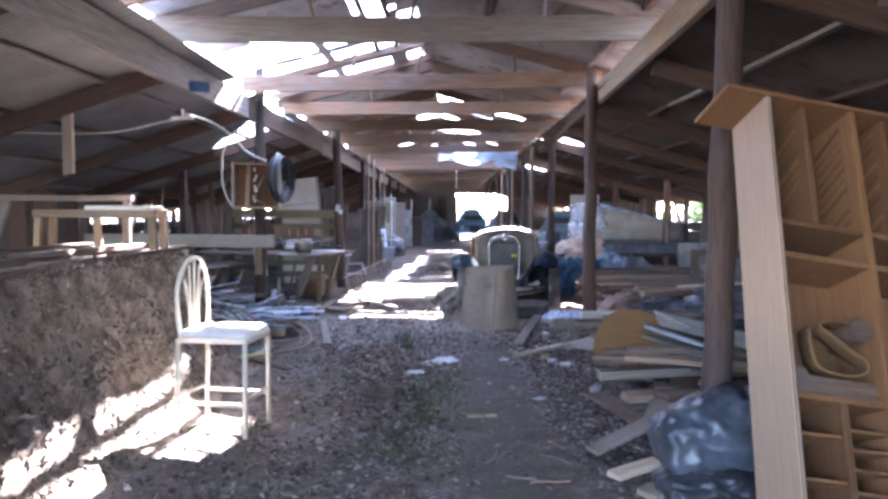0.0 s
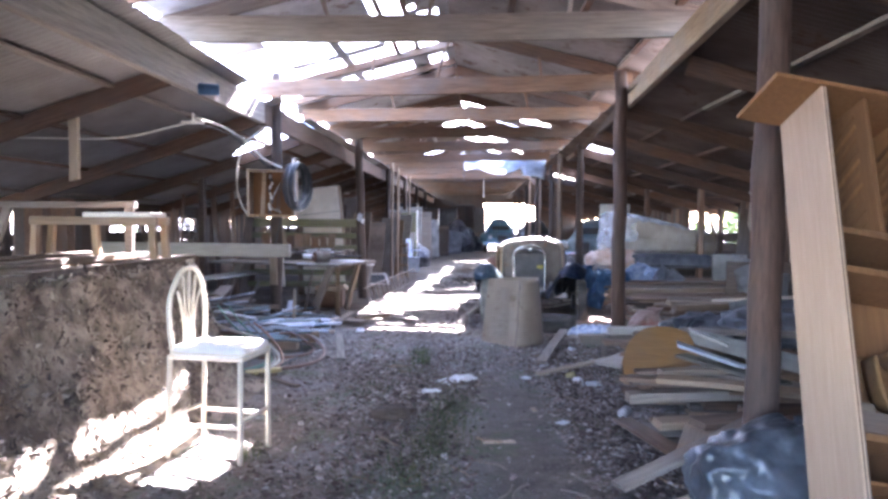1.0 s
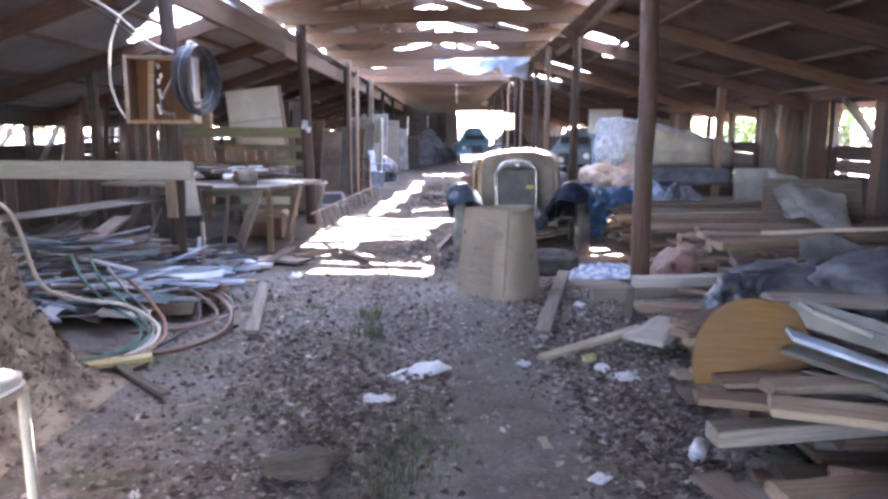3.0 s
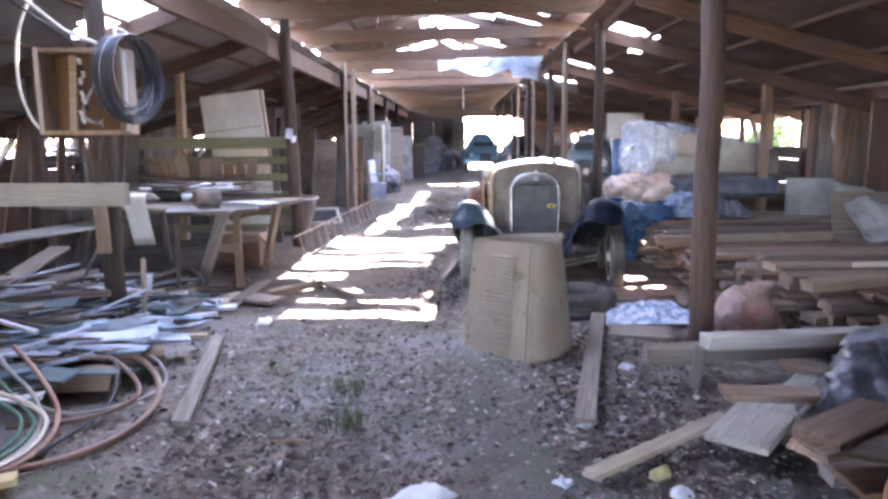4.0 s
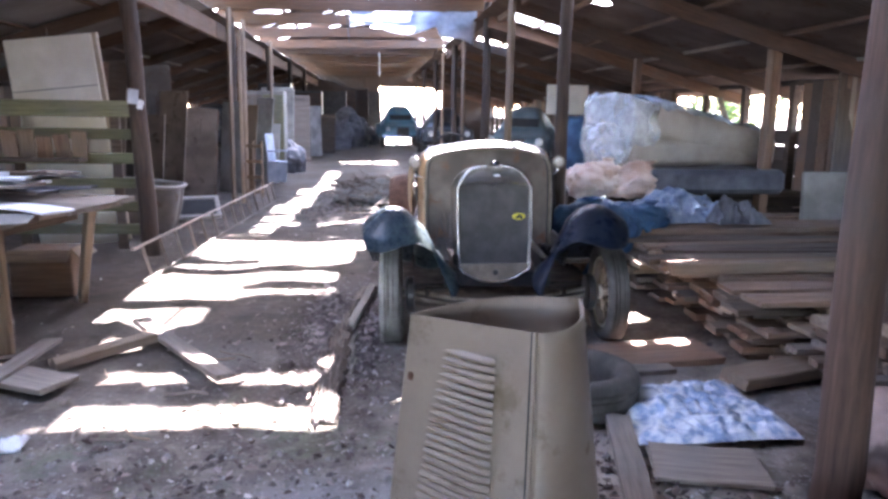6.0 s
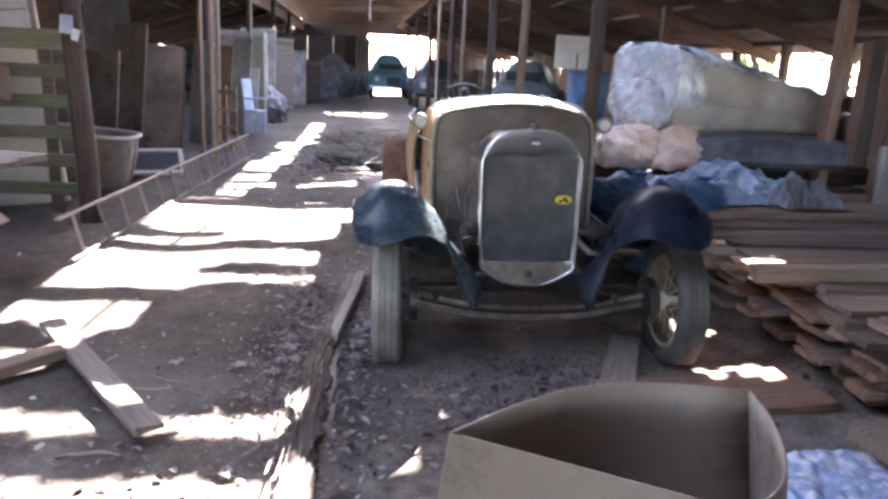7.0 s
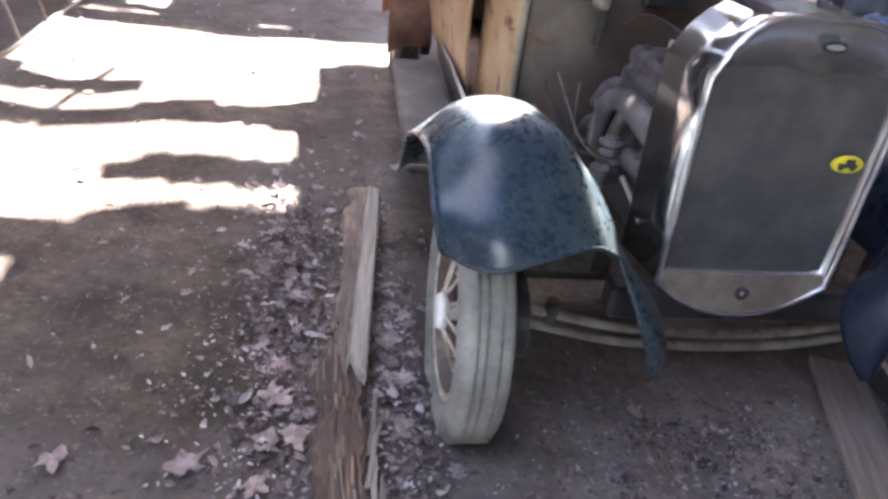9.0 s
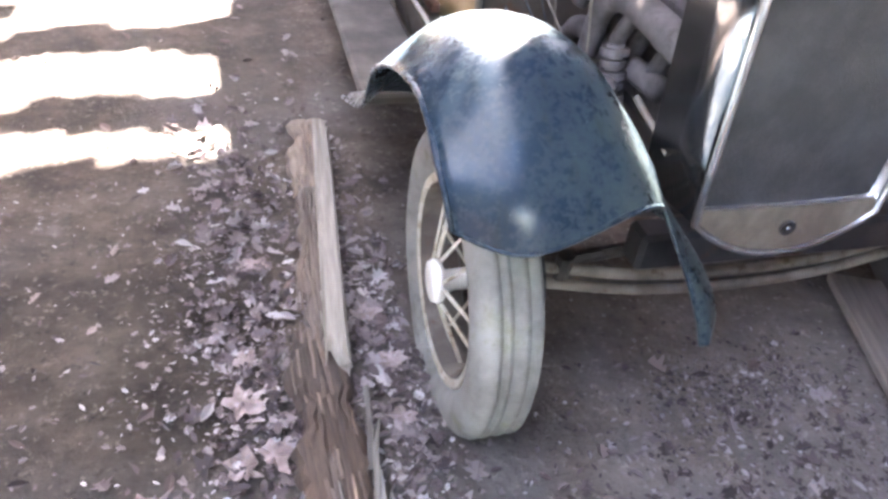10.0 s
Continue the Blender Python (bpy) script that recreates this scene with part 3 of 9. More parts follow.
def roof_sheet(x0, x1, height, step=0.11):
    """Corrugated sheeting whose waves run down the slope, with torn places left open."""
    bm = bmesh.new()
    n = max(2, round(abs(x1 - x0) / step))
    ys = np.arange(START_Y, END_Y, 0.076 / 3)
    grid = []
    for j, y in enumerate(ys):
        wave = 0.009 * math.sin(2 * math.pi * j / 3 + 0.4)
        sag = 0.018 * noise.noise(Vector((x0, y * 0.7, 3)))
        row = []
        for i in range(n + 1):
            x = x0 + (x1 - x0) * i / n
            row.append((x, float(y), height(x) + wave + sag + 0.01 * noise.noise(Vector((x * 2, y * 1.3, 5)))))
        grid.append(row)
    torn = [[is_torn(*p) for p in row] for row in grid]
    verts = {}

    def at(j, i):
        if (j, i) not in verts:
            verts[j, i] = bm.verts.new(grid[j][i])
        return verts[j, i]
    for j in range(len(ys) - 1):
        for i in range(n):
            if not (torn[j][i] and torn[j + 1][i + 1]):
                face = bm.faces.new((at(j, i), at(j, i + 1), at(j + 1, i + 1), at(j + 1, i)))
                # sheets turn darker with y, so distance carries its own painted shade
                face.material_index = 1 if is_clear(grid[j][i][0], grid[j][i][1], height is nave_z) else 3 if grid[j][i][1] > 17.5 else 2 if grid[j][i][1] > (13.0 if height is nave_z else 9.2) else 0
    return bm


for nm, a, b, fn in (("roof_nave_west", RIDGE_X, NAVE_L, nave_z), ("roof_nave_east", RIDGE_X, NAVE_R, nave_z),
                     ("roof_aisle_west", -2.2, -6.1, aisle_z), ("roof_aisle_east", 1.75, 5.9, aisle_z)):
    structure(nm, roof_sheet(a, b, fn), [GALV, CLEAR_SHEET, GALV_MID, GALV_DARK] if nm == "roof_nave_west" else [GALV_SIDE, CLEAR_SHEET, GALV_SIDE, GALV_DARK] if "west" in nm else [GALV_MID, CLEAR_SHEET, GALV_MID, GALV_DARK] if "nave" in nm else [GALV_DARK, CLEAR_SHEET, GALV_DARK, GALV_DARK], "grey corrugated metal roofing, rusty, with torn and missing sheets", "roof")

# ---- posts: x, y, radius, top, material; and the drift per metre of those out of plumb
LEAN = {3.73: (0.043, 0.075), 13.2: (-0.03, 0.0)}
POSTS = [(1.455, 3.73, 0.076, 2.72, POST_WOOD), (1.715, 8.45, 0.075, 3.05, POST_WOOD), (1.93, 13.1, 0.06, 3.0, POST_DARK), (1.9, 17.6, 0.06, 3.0, POST_DARK),
         (1.9, 22.0, 0.06, 3.0, POST_DARK), (1.9, 26.5, 0.06, 3.0, POST_DARK), (1.9, 31.0, 0.06, 3.0, POST_DARK), (1.9, 35.5, 0.06, 3.0, POST_DARK),
         (-2.55, 3.6, 0.08, 2.75, POST_DARK), (-2.30, 8.93, 0.068, 3.17, POST_DARK), (-1.93, 13.2, 0.075, 2.95, POST_DARK), (-2.25, 19.4, 0.06, 2.9, POST_DARK),
         (-2.25, 24.0, 0.06, 2.9, POST_DARK), (-2.25, 28.5, 0.06, 2.9, POST_DARK), (-2.25, 33.0, 0.06, 2.9, POST_DARK),
         (1.75, 0.2, 0.085, 2.75, POST_WOOD), (-2.5, -1.0, 0.08, 2.75, POST_DARK)]
for k, (x, y, r, top, m) in enumerate(POSTS):
    bm = bmesh.new()
    q = random.Random(k)
    lx, ly = LEAN.get(y, (0.0, 0.0))
    pts = [(q.uniform(-0.012, 0.012) + lx * h, q.uniform(-0.012, 0.012) + ly * h, h) for h in [-0.15 + (top + 0.15) * i / 10 for i in range(11)]]
    tube(bm, pts, r, 14, taper=[r * (1.06 - 0.012 * i + q.uniform(-0.02, 0.02)) for i in range(11)])
    single("post", bm, m, T(x, y, 0), "round brown timber pole standing in the earth floor", "post", "poles carrying the roof", "structure", smooth=True)

# thin lighter props in the nave
for x, y, top, w in ((-1.86, 17.0, 2.75, 0.05), (-1.84, 18.0, 2.70, 0.045), (1.79, 15.1, 2.9, 0.07), (-1.9, 21.5, 2.7, 0.05), (1.8, 19.8, 2.9, 0.05), (1.85, 24.2, 2.9, 0.05)):
    beam("prop", (x, y, -0.05), (x + 0.02, y + 0.02, top), w, w, WOOD_TAN, "thin squared timber prop under the roof", "prop", seed=int(y * 10))

# ---- plates along the pole rows, tie beams, rafters, purlins
for nm, x, z, m, y0 in (("plate_west", -2.36, 2.60, WOOD_GREY, -1.5), ("plate_east", 1.90, 2.76, WOOD_TAN, -1.5)):
    y = y0
    k = 0
    while y < 39:
        x0, x1 = (x, x) if x < 0 else [1.47 + 0.041 * min(v, 13.0) for v in (y, y + 5.0)]      # the east plate runs askew to the third pole
        # plates turn deep brown after the second length
        beam(nm, (x0, y, z), (x1, y + 5.0, z + 0.01 * (k % 3)), 0.07, 0.22 if x > 0 else 0.26, m if k < 2 else WOOD_DEEP, "long sawn timber plate under the rafters", seed=k + 50)
        y += 5.02
        k += 1
TIES = [-1.0, 1.6, 4.0, 6.25, 8.72, 10.85, 13.05, 15.3, 17.92, 19.8, 22.0, 24.5, 27.0, 29.5, 32.0, 35.0, 38.0]
for k, y in enumerate(TIES):
    q = random.Random(k + 3)
    # timber goes grey, brown, then deep brown with growing y
    m = WOOD_GREY if y < 7 else WOOD_BROWN if y < 11 else WOOD_DEEP
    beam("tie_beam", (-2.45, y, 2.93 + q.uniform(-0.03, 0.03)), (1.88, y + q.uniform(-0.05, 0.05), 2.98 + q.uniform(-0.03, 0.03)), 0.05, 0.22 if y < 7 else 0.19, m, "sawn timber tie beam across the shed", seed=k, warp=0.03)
    y_rafter = y
    if y == 17.92:
        y_rafter = 17.0
    for side, x1 in ((-1, NAVE_L), (1, NAVE_R)):
        if y == 8.72 and side < 0:
            continue
        y = y_rafter
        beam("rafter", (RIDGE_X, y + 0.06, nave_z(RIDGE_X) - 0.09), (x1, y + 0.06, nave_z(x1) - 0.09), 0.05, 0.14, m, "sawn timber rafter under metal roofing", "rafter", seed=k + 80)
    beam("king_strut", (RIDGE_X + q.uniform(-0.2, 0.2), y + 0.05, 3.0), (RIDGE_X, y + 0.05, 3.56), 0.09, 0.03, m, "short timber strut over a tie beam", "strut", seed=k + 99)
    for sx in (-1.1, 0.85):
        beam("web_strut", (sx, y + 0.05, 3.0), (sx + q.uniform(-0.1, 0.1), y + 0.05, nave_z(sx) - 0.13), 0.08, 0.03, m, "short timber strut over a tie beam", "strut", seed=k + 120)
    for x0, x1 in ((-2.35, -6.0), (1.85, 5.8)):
        beam("aisle_rafter", (x0, y + 0.12, aisle_z(x0) - 0.11), (x1, y + 0.12, aisle_z(x1) - 0.11), 0.05, 0.16, WOOD_DEEP, "brown timber rafter over the side aisle", "rafter", seed=k + 160)
for k, y in enumerate((10.6, 11.6, 12.4, 14.9, 15.8, 6.9, 5.1)):
    beam("rafter", (RIDGE_X, y - 1.2, nave_z(RIDGE_X) - 0.07), (NAVE_L, y - 1.22, nave_z(NAVE_L) - 0.07), 0.05, 0.09, WOOD_BROWN, "thin timber rafter under torn roofing", "rafter", seed=k + 300)
PURLINS = [(-0.32, 1), (-0.95, 1), (-1.6, 1), (-2.25, 1), (0.45, 1), (1.1, 1), (1.75, 1), (-3.0, 0), (-3.8, 0), (-4.6, 0), (-5.4, 0), (2.5, 0), (3.3, 0), (4.1, 0), (4.9, 0)]
for k, (x, nave) in enumerate(PURLINS):
    z = (nave_z(x) if nave else aisle_z(x)) - 0.035
    for j in range(8):
        y = -3.0 + j * 5.5
        if nave and (x < 0 and j in (1, 2) or -0.5 < x < 1.3 and j in (2, 3, 4)):
            continue
        beam("purlin", (x, y, z), (x, y + 5.48, z), 0.07, 0.035, WOOD_DEEP if (k + j) % 4 else WOOD_GREY, "flat timber purlin under metal roofing", "purlin", seed=k * 9 + j)

# battens added to cast the dark gaps in the stool's sun patch
for x in (-0.88, -0.64):
    beam("batten", (x, 6.6, nave_z(x) - 0.03), (x + 0.01, 9.6, nave_z(x) - 0.03), 0.065, 0.03, WOOD_DEEP, "thin roofing batten added to stripe the sun patch below", "batten", seed=int(-x * 100))

# ---- outer walls of boards and openings
WEST, EAST = -5.75, 5.45


def board_wall(nm, x, eave, seed):
    q = random.Random(seed)
    y, j = START_Y, 0
    while y < END_Y - 0.5:
        beam("wall_stud", (x, y, -0.05), (x, y, eave), 0.11, 0.09, POST_DARK, "square timber stud of the outer wall", "stud", seed=j + seed)
        if j % 3 == 1:
            beam("wall_brace", (x, y + 0.05, 0.75), (x, y + 0.9, eave - 0.05), 0.08, 0.04, WOOD_GREY, "diagonal timber brace in a wall opening", "brace", seed=j)
        y += 1.22
        j += 1
    for k in range(6):
        z = 0.11 + k * 0.195
        if z > 1.12:
            break
        y = START_Y
        while y < END_Y - 0.5:
            ln = q.uniform(3.0, 4.8)
            beam(nm, (x - 0.06 * (1 if x < 0 else -1), y, z), (x - 0.06 * (1 if x < 0 else -1), min(y + ln, END_Y), z + q.uniform(-0.012, 0.012)), 0.024, 0.192 - 0.02 * (q.random() < 0.25), WOOD_DARK if q.random() < 0.6 else WOOD_OLD,
                 "dark weathered board of the shed wall", "wall board", seed=k * 31 + int(y))
            y += ln + 0.01
    beam("eave_board", (x, START_Y, eave), (x, END_Y, eave), 0.05, 0.14, WOOD_DARK, "timber board under the eave", "board", seed=seed)


board_wall("wall_west", WEST, 1.58, 11)
board_wall("wall_east", EAST, 1.80, 23)


def boarding(nm, x, y0, y1, top, seed):
    """Upright boards closing a stretch of an outer wall, with narrow gaps."""
    q = random.Random(seed)
    y = y0
    while y < y1:
        w = q.uniform(0.14, 0.24)
        bm = boxed(0.022, w, top - q.uniform(0.0, 0.06), 0.003, T(0, w / 2, top / 2))
        single(nm, bm, q.choice((WOOD_BROWN, WOOD_DEEP, WOOD_OLD)), T(x + q.uniform(-0.008, 0.008), y, 0), "upright brown board closing the outer wall", "board", "upright wall boards", "structure")
        y += w + q.choice((0.004, 0.006, 0.02, 0.05))


for y0, y1, top, seed in ((9.0, 11.2, 1.70, 5), (11.2, 13.4, 0.94, 6), (13.4, 13.85, 1.70, 7), (13.85, 15.2, 0.92, 8), (15.2, 19.5, 1.70, 9)):
    boarding("wall_board", WEST + 0.11, y0, y1, top, seed)
# the first run is mostly out of view, added to darken the aisle
for y0, y1, seed in ((START_Y, 11.4, 15), (12.6, 14.6, 16), (18.6, 30.0, 17)):
    boarding("wall_board", EAST - 0.11, y0, y1, 1.78, seed)
beam("wall_brace", (EAST - 0.05, 11.45, 1.15), (EAST - 0.05, 12.3, 1.78), 0.12, 0.05, WOOD_GREY, "diagonal timber brace in a wall opening", "brace", seed=33)
beam("lintel_board", (WEST + 0.1, 11.1, 1.55), (WEST + 0.1, 15.3, 1.53), 0.03, 0.22, WOOD_DARK, "dark board over the wall openings", "board", seed=31)
for z in (1.08, 1.24):
    beam("window_bar", (WEST + 0.1, 13.8, z), (WEST + 0.1, 15.25, z + 0.01), 0.025, 0.035, WOOD_OLD, "thin bar across a wall opening", "bar", seed=int(z * 100))
beam("window_bar", (WEST + 0.1, 14.5, 0.9), (WEST + 0.1, 14.5, 1.45), 0.025, 0.035, WOOD_OLD, "thin bar across a wall opening", "bar", seed=32)


def gable(nm, y, hole):
    """An end wall of upright boards, with an opening if given as x0, x1, top."""
    bm = bmesh.new()
    x, q = -6.0, random.Random(5)
    while x < 5.8:
        w = q.uniform(0.17, 0.24)
        top = (nave_z(x) if NAVE_L < x < NAVE_R else aisle_z(x)) + 0.02
        low = hole[2] if hole and hole[0] - 0.1 < x < hole[1] else -0.1
        if top > low + 0.05:
            box(bm, w, 0.03, top - low, T(x + w / 2, y + 0.02 * (int(x * 5) % 2), (top + low) / 2), 0.003)
        x += w - 0.01
    return structure(nm, bm, WOOD_DARK, "dark upright boards closing the end of the shed", "wall")


gable("wall_north", 40.6, (0.58, 3.35, 2.45))
# unseen south end, boarded on the east half only to hold light back
gable("wall_south", -3.1, (-6.2, -0.2, 3.9))



# ---- the old car without its bonnet
CAR = T(0.925, 10.62, 0) @ Matrix.Rotation(radians(-4), 4, 'Z') @ Matrix.Rotation(radians(-1.2), 4, 'Y')
CAR_INV = CAR.inverted()


def lathe(bm, profile, seg=28, m=None):
    """Turns a profile of (radius, along) about the x axis; the profile closes on itself."""
    m = m or Matrix()
    rings = []
    for k in range(seg):
        a = 2 * math.pi * k / seg
        rings.append([bm.verts.new(m @ Vector((h, r * math.cos(a), r * math.sin(a)))) for r, h in profile])
    n = len(profile)
    for k in range(seg):
        a, b = rings[k], rings[(k + 1) % seg]
        for i in range(n):
            bm.faces.new((a[i], a[(i + 1) % n], b[(i + 1) % n], b[i]))
    bmesh.ops.recalc_face_normals(bm, faces=bm.faces)
    return bm


def tyre_profile(radius, width, inner):
    w, t = width / 2, radius - inner
    pts = [(inner, -w * 0.55), (inner + t * 0.25, -w * 0.92), (inner + t * 0.55, -w), (inner + t * 0.85, -w * 0.86), (radius - 0.006, -w * 0.7)]
    for g in (-0.42, -0.12, 0.36):
        pts += [(radius, w * (g - 0.12)), (radius, w * (g + 0.05)), (radius - 0.006, w * (g + 0.06)), (radius - 0.006, w * (g + 0.085))]
    pts += [(radius, w * 0.68), (inner + t * 0.85, w * 0.86), (inner + t * 0.55, w), (inner + t * 0.25, w * 0.92), (inner, w * 0.55)]
    return pts


def wheel(parent, m, side, rubber):
    rim = bmesh.new()
    lathe(rim, [(0.205, -0.045), (0.222, -0.05), (0.226, -0.042), (0.212, -0.03), (0.208, 0.03), (0.226, 0.042), (0.222, 0.05), (0.205, 0.045), (0.196, 0.0)], 30)
    w = part("wheel", rim, SPOKE, parent, "wire-spoked wheel with flaking yellow paint", m)
    bm = lathe(bmesh.new(), tyre_profile(0.325, 0.130, 0.215), 40)
    for v in bm.verts:                       # slack tyre, spread where it meets the earth
        if v.co.z < -0.22:
            k = (-0.22 - v.co.z) / 0.1
            v.co.z = -0.22 + (v.co.z + 0.22) * 0.72
            v.co.x *= 1 + 0.22 * k
    part("rim_barrel", lathe(bmesh.new(), [(0.2035, -0.046), (0.1935, 0.0), (0.2035, 0.046), (0.2045, 0.0)], 30), IRON_DUSTY, w, "dusty inside of the rim")
    part("tyre", bm, rubber, w, "dusty slack rubber tyre", smooth=True)
    hub = lathe(bmesh.new(), [(0.0005, -0.06), (0.045, -0.06), (0.046, -0.04), (0.024, -0.03), (0.022, 0.040), (0.044, 0.050), (0.047, 0.062), (0.042, 0.072), (0.0005, 0.076)], 20, Matrix.Scale(side, 4, (1, 0, 0)))
    part("hub_cap", hub, WHITE_PAINT, w, "pale enamelled hub", smooth=True)
    drum = lathe(bmesh.new(), [(0.0005, 0.0), (0.10, 0.0), (0.112, 0.012), (0.112, 0.05), (0.0005, 0.055)], 24, T(-0.09 * side, 0, 0) @ Matrix.Scale(-side, 4, (1, 0, 0)))
    part("brake_drum", drum, CAR_BLACK, w)
    for k in range(20):
        a = 2 * math.pi * k / 20
        b = a + (0.28 if k % 2 else -0.28)
        h = 0.055 * side if k % 4 < 2 else -0.03 * side
        part("spoke", tube(bmesh.new(), [(h, 0.05 * math.cos(a), 0.05 * math.sin(a)), (0.0, 0.208 * math.cos(b), 0.208 * math.sin(b))], 0.0046, 6), SPOKE, w)
    return w


def fender_rows(outer, crown, inner, n=7):
    """A rounded sheet between an outer lip, a crown and an inner edge."""
    o, c, i = curve_points(outer, n), curve_points(crown, n), curve_points(inner, n)
    rows = []
    for a, b, d in zip(o, c, i):
        row = []
        for k in range(13):
            t = k / 12
            mid = 2 * b - (a + d) / 2
            p = a * (1 - t) ** 2 + mid * 2 * t * (1 - t) + d * t * t
            row.append(p)
        rows.append(row)
    return rows


def local(points):
    return [CAR_INV @ Vector(p) for p in points]


# wing sections from the front edge back: outer lip, crown, shoulder, bead
WING = [((0.108, 10.45, 0.560), (0.205, 10.378, 0.560), (0.385, 10.400, 0.604), (0.505, 10.490, 0.530)),
        ((0.090, 10.48, 0.640), (0.205, 10.425, 0.662), (0.365, 10.460, 0.672), (0.492, 10.555, 0.588)),
        ((0.095, 10.65, 0.695), (0.205, 10.600, 0.772), (0.335, 10.610, 0.770), (0.440, 10.655, 0.668)),
        ((0.102, 10.90, 0.615), (0.205, 10.870, 0.715), (0.320, 10.870, 0.718), (0.400, 10.900, 0.655)),
        ((0.120, 11.10, 0.430), (0.215, 11.100, 0.500), (0.330, 11.100, 0.505), (0.420, 11.120, 0.465)),
        ((0.150, 11.44, 0.285), (0.220, 11.450, 0.292), (0.330, 11.440, 0.292), (0.430, 11.420, 0.285))]
WING_COLUMNS = [curve_points(local([sec[k] for sec in WING]), 7) for k in range(4)]
WING_ROWS = [curve_points([c[n] for c in WING_COLUMNS], 5) for n in range(len(WING_COLUMNS[0]))]
APRON_A = local([(0.400, 10.90, 0.655), (0.440, 10.655, 0.668), (0.492, 10.555, 0.588), (0.505, 10.490, 0.530), (0.550, 10.435, 0.430), (0.582, 10.400, 0.350), (0.604, 10.385, 0.285)])
APRON_B = local([(0.410, 10.93, 0.560), (0.455, 10.700, 0.540), (0.545, 10.605, 0.465), (0.612, 10.560, 0.425), (0.648, 10.500, 0.375), (0.650, 10.430, 0.325), (0.622, 10.390, 0.283)])
APRON_M = [a * 0.5 + b * 0.5 + Vector((-0.004, -0.012, 0.010)) for a, b in zip(APRON_A, APRON_B)]


def flip(rows):
    return [[Vector((-p.x - 0.065, p.y, p.z)) for p in row] for row in rows]


def vintage_car():
    car = thing("vintage_car", CAR, "old roadster with blue wings, bare cowl and no bonnet", "car")
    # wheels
    # right front and both rear tyres take the darker rubber
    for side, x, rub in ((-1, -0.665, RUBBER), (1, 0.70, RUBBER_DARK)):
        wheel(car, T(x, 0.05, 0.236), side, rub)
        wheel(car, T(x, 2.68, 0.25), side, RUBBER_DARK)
    # wings
    rows = WING_ROWS
    strip = fender_rows(APRON_A, APRON_M, APRON_B)
    # the mirrored right wing takes a darker, plainer blue than the left
    for mirror, m, lab in ((False, CAR_BLUE, "faded blue front wing with green dust"), (True, CAR_BLUE_DARK, "darker blue front wing")):
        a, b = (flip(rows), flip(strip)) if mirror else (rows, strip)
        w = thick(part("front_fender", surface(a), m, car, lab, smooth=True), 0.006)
        thick(part("fender_apron", surface(b), m, w, smooth=True), 0.006)
        skirt = [[r[-1].lerp(Vector((math.copysign(0.34, r[-1].x), r[-1].y + 0.03, min(r[-1].z - 0.05, 0.47))), k / 5) + Vector((0, 0, -0.03 * math.sin(math.pi * k / 5))) for k in range(6)] for r in a[8:]]
        thick(part("inner_skirt", surface(skirt), m, w, smooth=True), 0.005)
        part("fender_bead", tube(bmesh.new(), [r[0] for r in a], 0.006, 6), m, w, smooth=True)
        if not mirror:
            part("fender_bead", tube(bmesh.new(), [r[0] for r in b], 0.005, 6), m, w, smooth=True)
        part("fender_bead", tube(bmesh.new(), a[0], 0.005, 6), m, w, smooth=True)
    # radiator
    half, low, high = 0.225, 0.335, 1.036

    def outline(inset, top_dip, y):
        h, pts = half - inset, []
        zb, zt = low + (0.012 if inset < 0.01 else 0.115), high - (0.0 if inset < 0.01 else 0.105)
        if inset < 0.01:
            for k in range(13):                      # bottom, bowed down
                t = k / 12 * 2 - 1
                pts.append((h * 0.96 * t, y, low + 0.085 * abs(t) ** 2.2))
            for k in range(1, 5):
                pts.append((h * (0.96 + 0.04 * k / 4), y, low + 0.085 + (zt - 0.13 - low - 0.085) * k / 4))
            for k in range(1, 13):                   # arched top
                t = 1 - k / 12 * 2
                pts.append((h * math.copysign(abs(t) ** 0.8, t), y, zt - 0.13 * abs(t) ** 3.2))
            for k in range(1, 5):
                pts.append((-h * (1.0 - 0.04 * k / 4), y, zt - 0.13 + (low + 0.085 - zt + 0.13) * k / 4))
            pts.pop()
        else:
            for k in range(13):
                t = k / 12 * 2 - 1
                pts.append((h * 0.97 * t, y, zb - 0.004 * (1 - t * t)))
            for k in range(1, 5):
                pts.append((h * (0.97 + 0.03 * k / 4), y, zb + (zt - 0.012 - zb) * k / 4))
            for k in range(1, 13):
                t = 1 - k / 12 * 2
                pts.append((h * t, y, zt - 0.012 * abs(t) ** 3 - top_dip * max(0.0, 1 - abs(t) * 3.2) ** 1.4 + 0.004 * (1 - abs(t))))
            for k in range(1, 5):
                pts.append((-h * (1.0 - 0.03 * k / 4), y, zt - 0.012 + (zb - zt + 0.012) * k / 4))
            pts.pop()
        return [Vector((p[0] - 0.031, p[1] + (p[2] - low) * 0.035, p[2])) for p in pts]
    y0 = -0.065
    flare = [Vector((-0.031 + (p.x + 0.031) * 1.13, p.y, p.z)) for p in outline(0.0, 0, y0 + 0.17)]
    loops = [flare, outline(0.0, 0, y0 + 0.02), outline(0.004, 0, y0 + 0.004)]
    shell = surface([lp + lp[:1] for lp in loops])
    sh = thick(part("radiator_shell", shell, NICKEL, car, "tarnished bright-metal radiator shell", smooth=True), 0.004)
    face = surface([lp + lp[:1] for lp in (outline(0.004, 0, y0 + 0.002), outline(0.016, 0.016, y0 + 0.006), outline(0.018, 0.016, y0 + 0.03))])
    part("shell_face", face, NICKEL_LIT, sh, smooth=True)
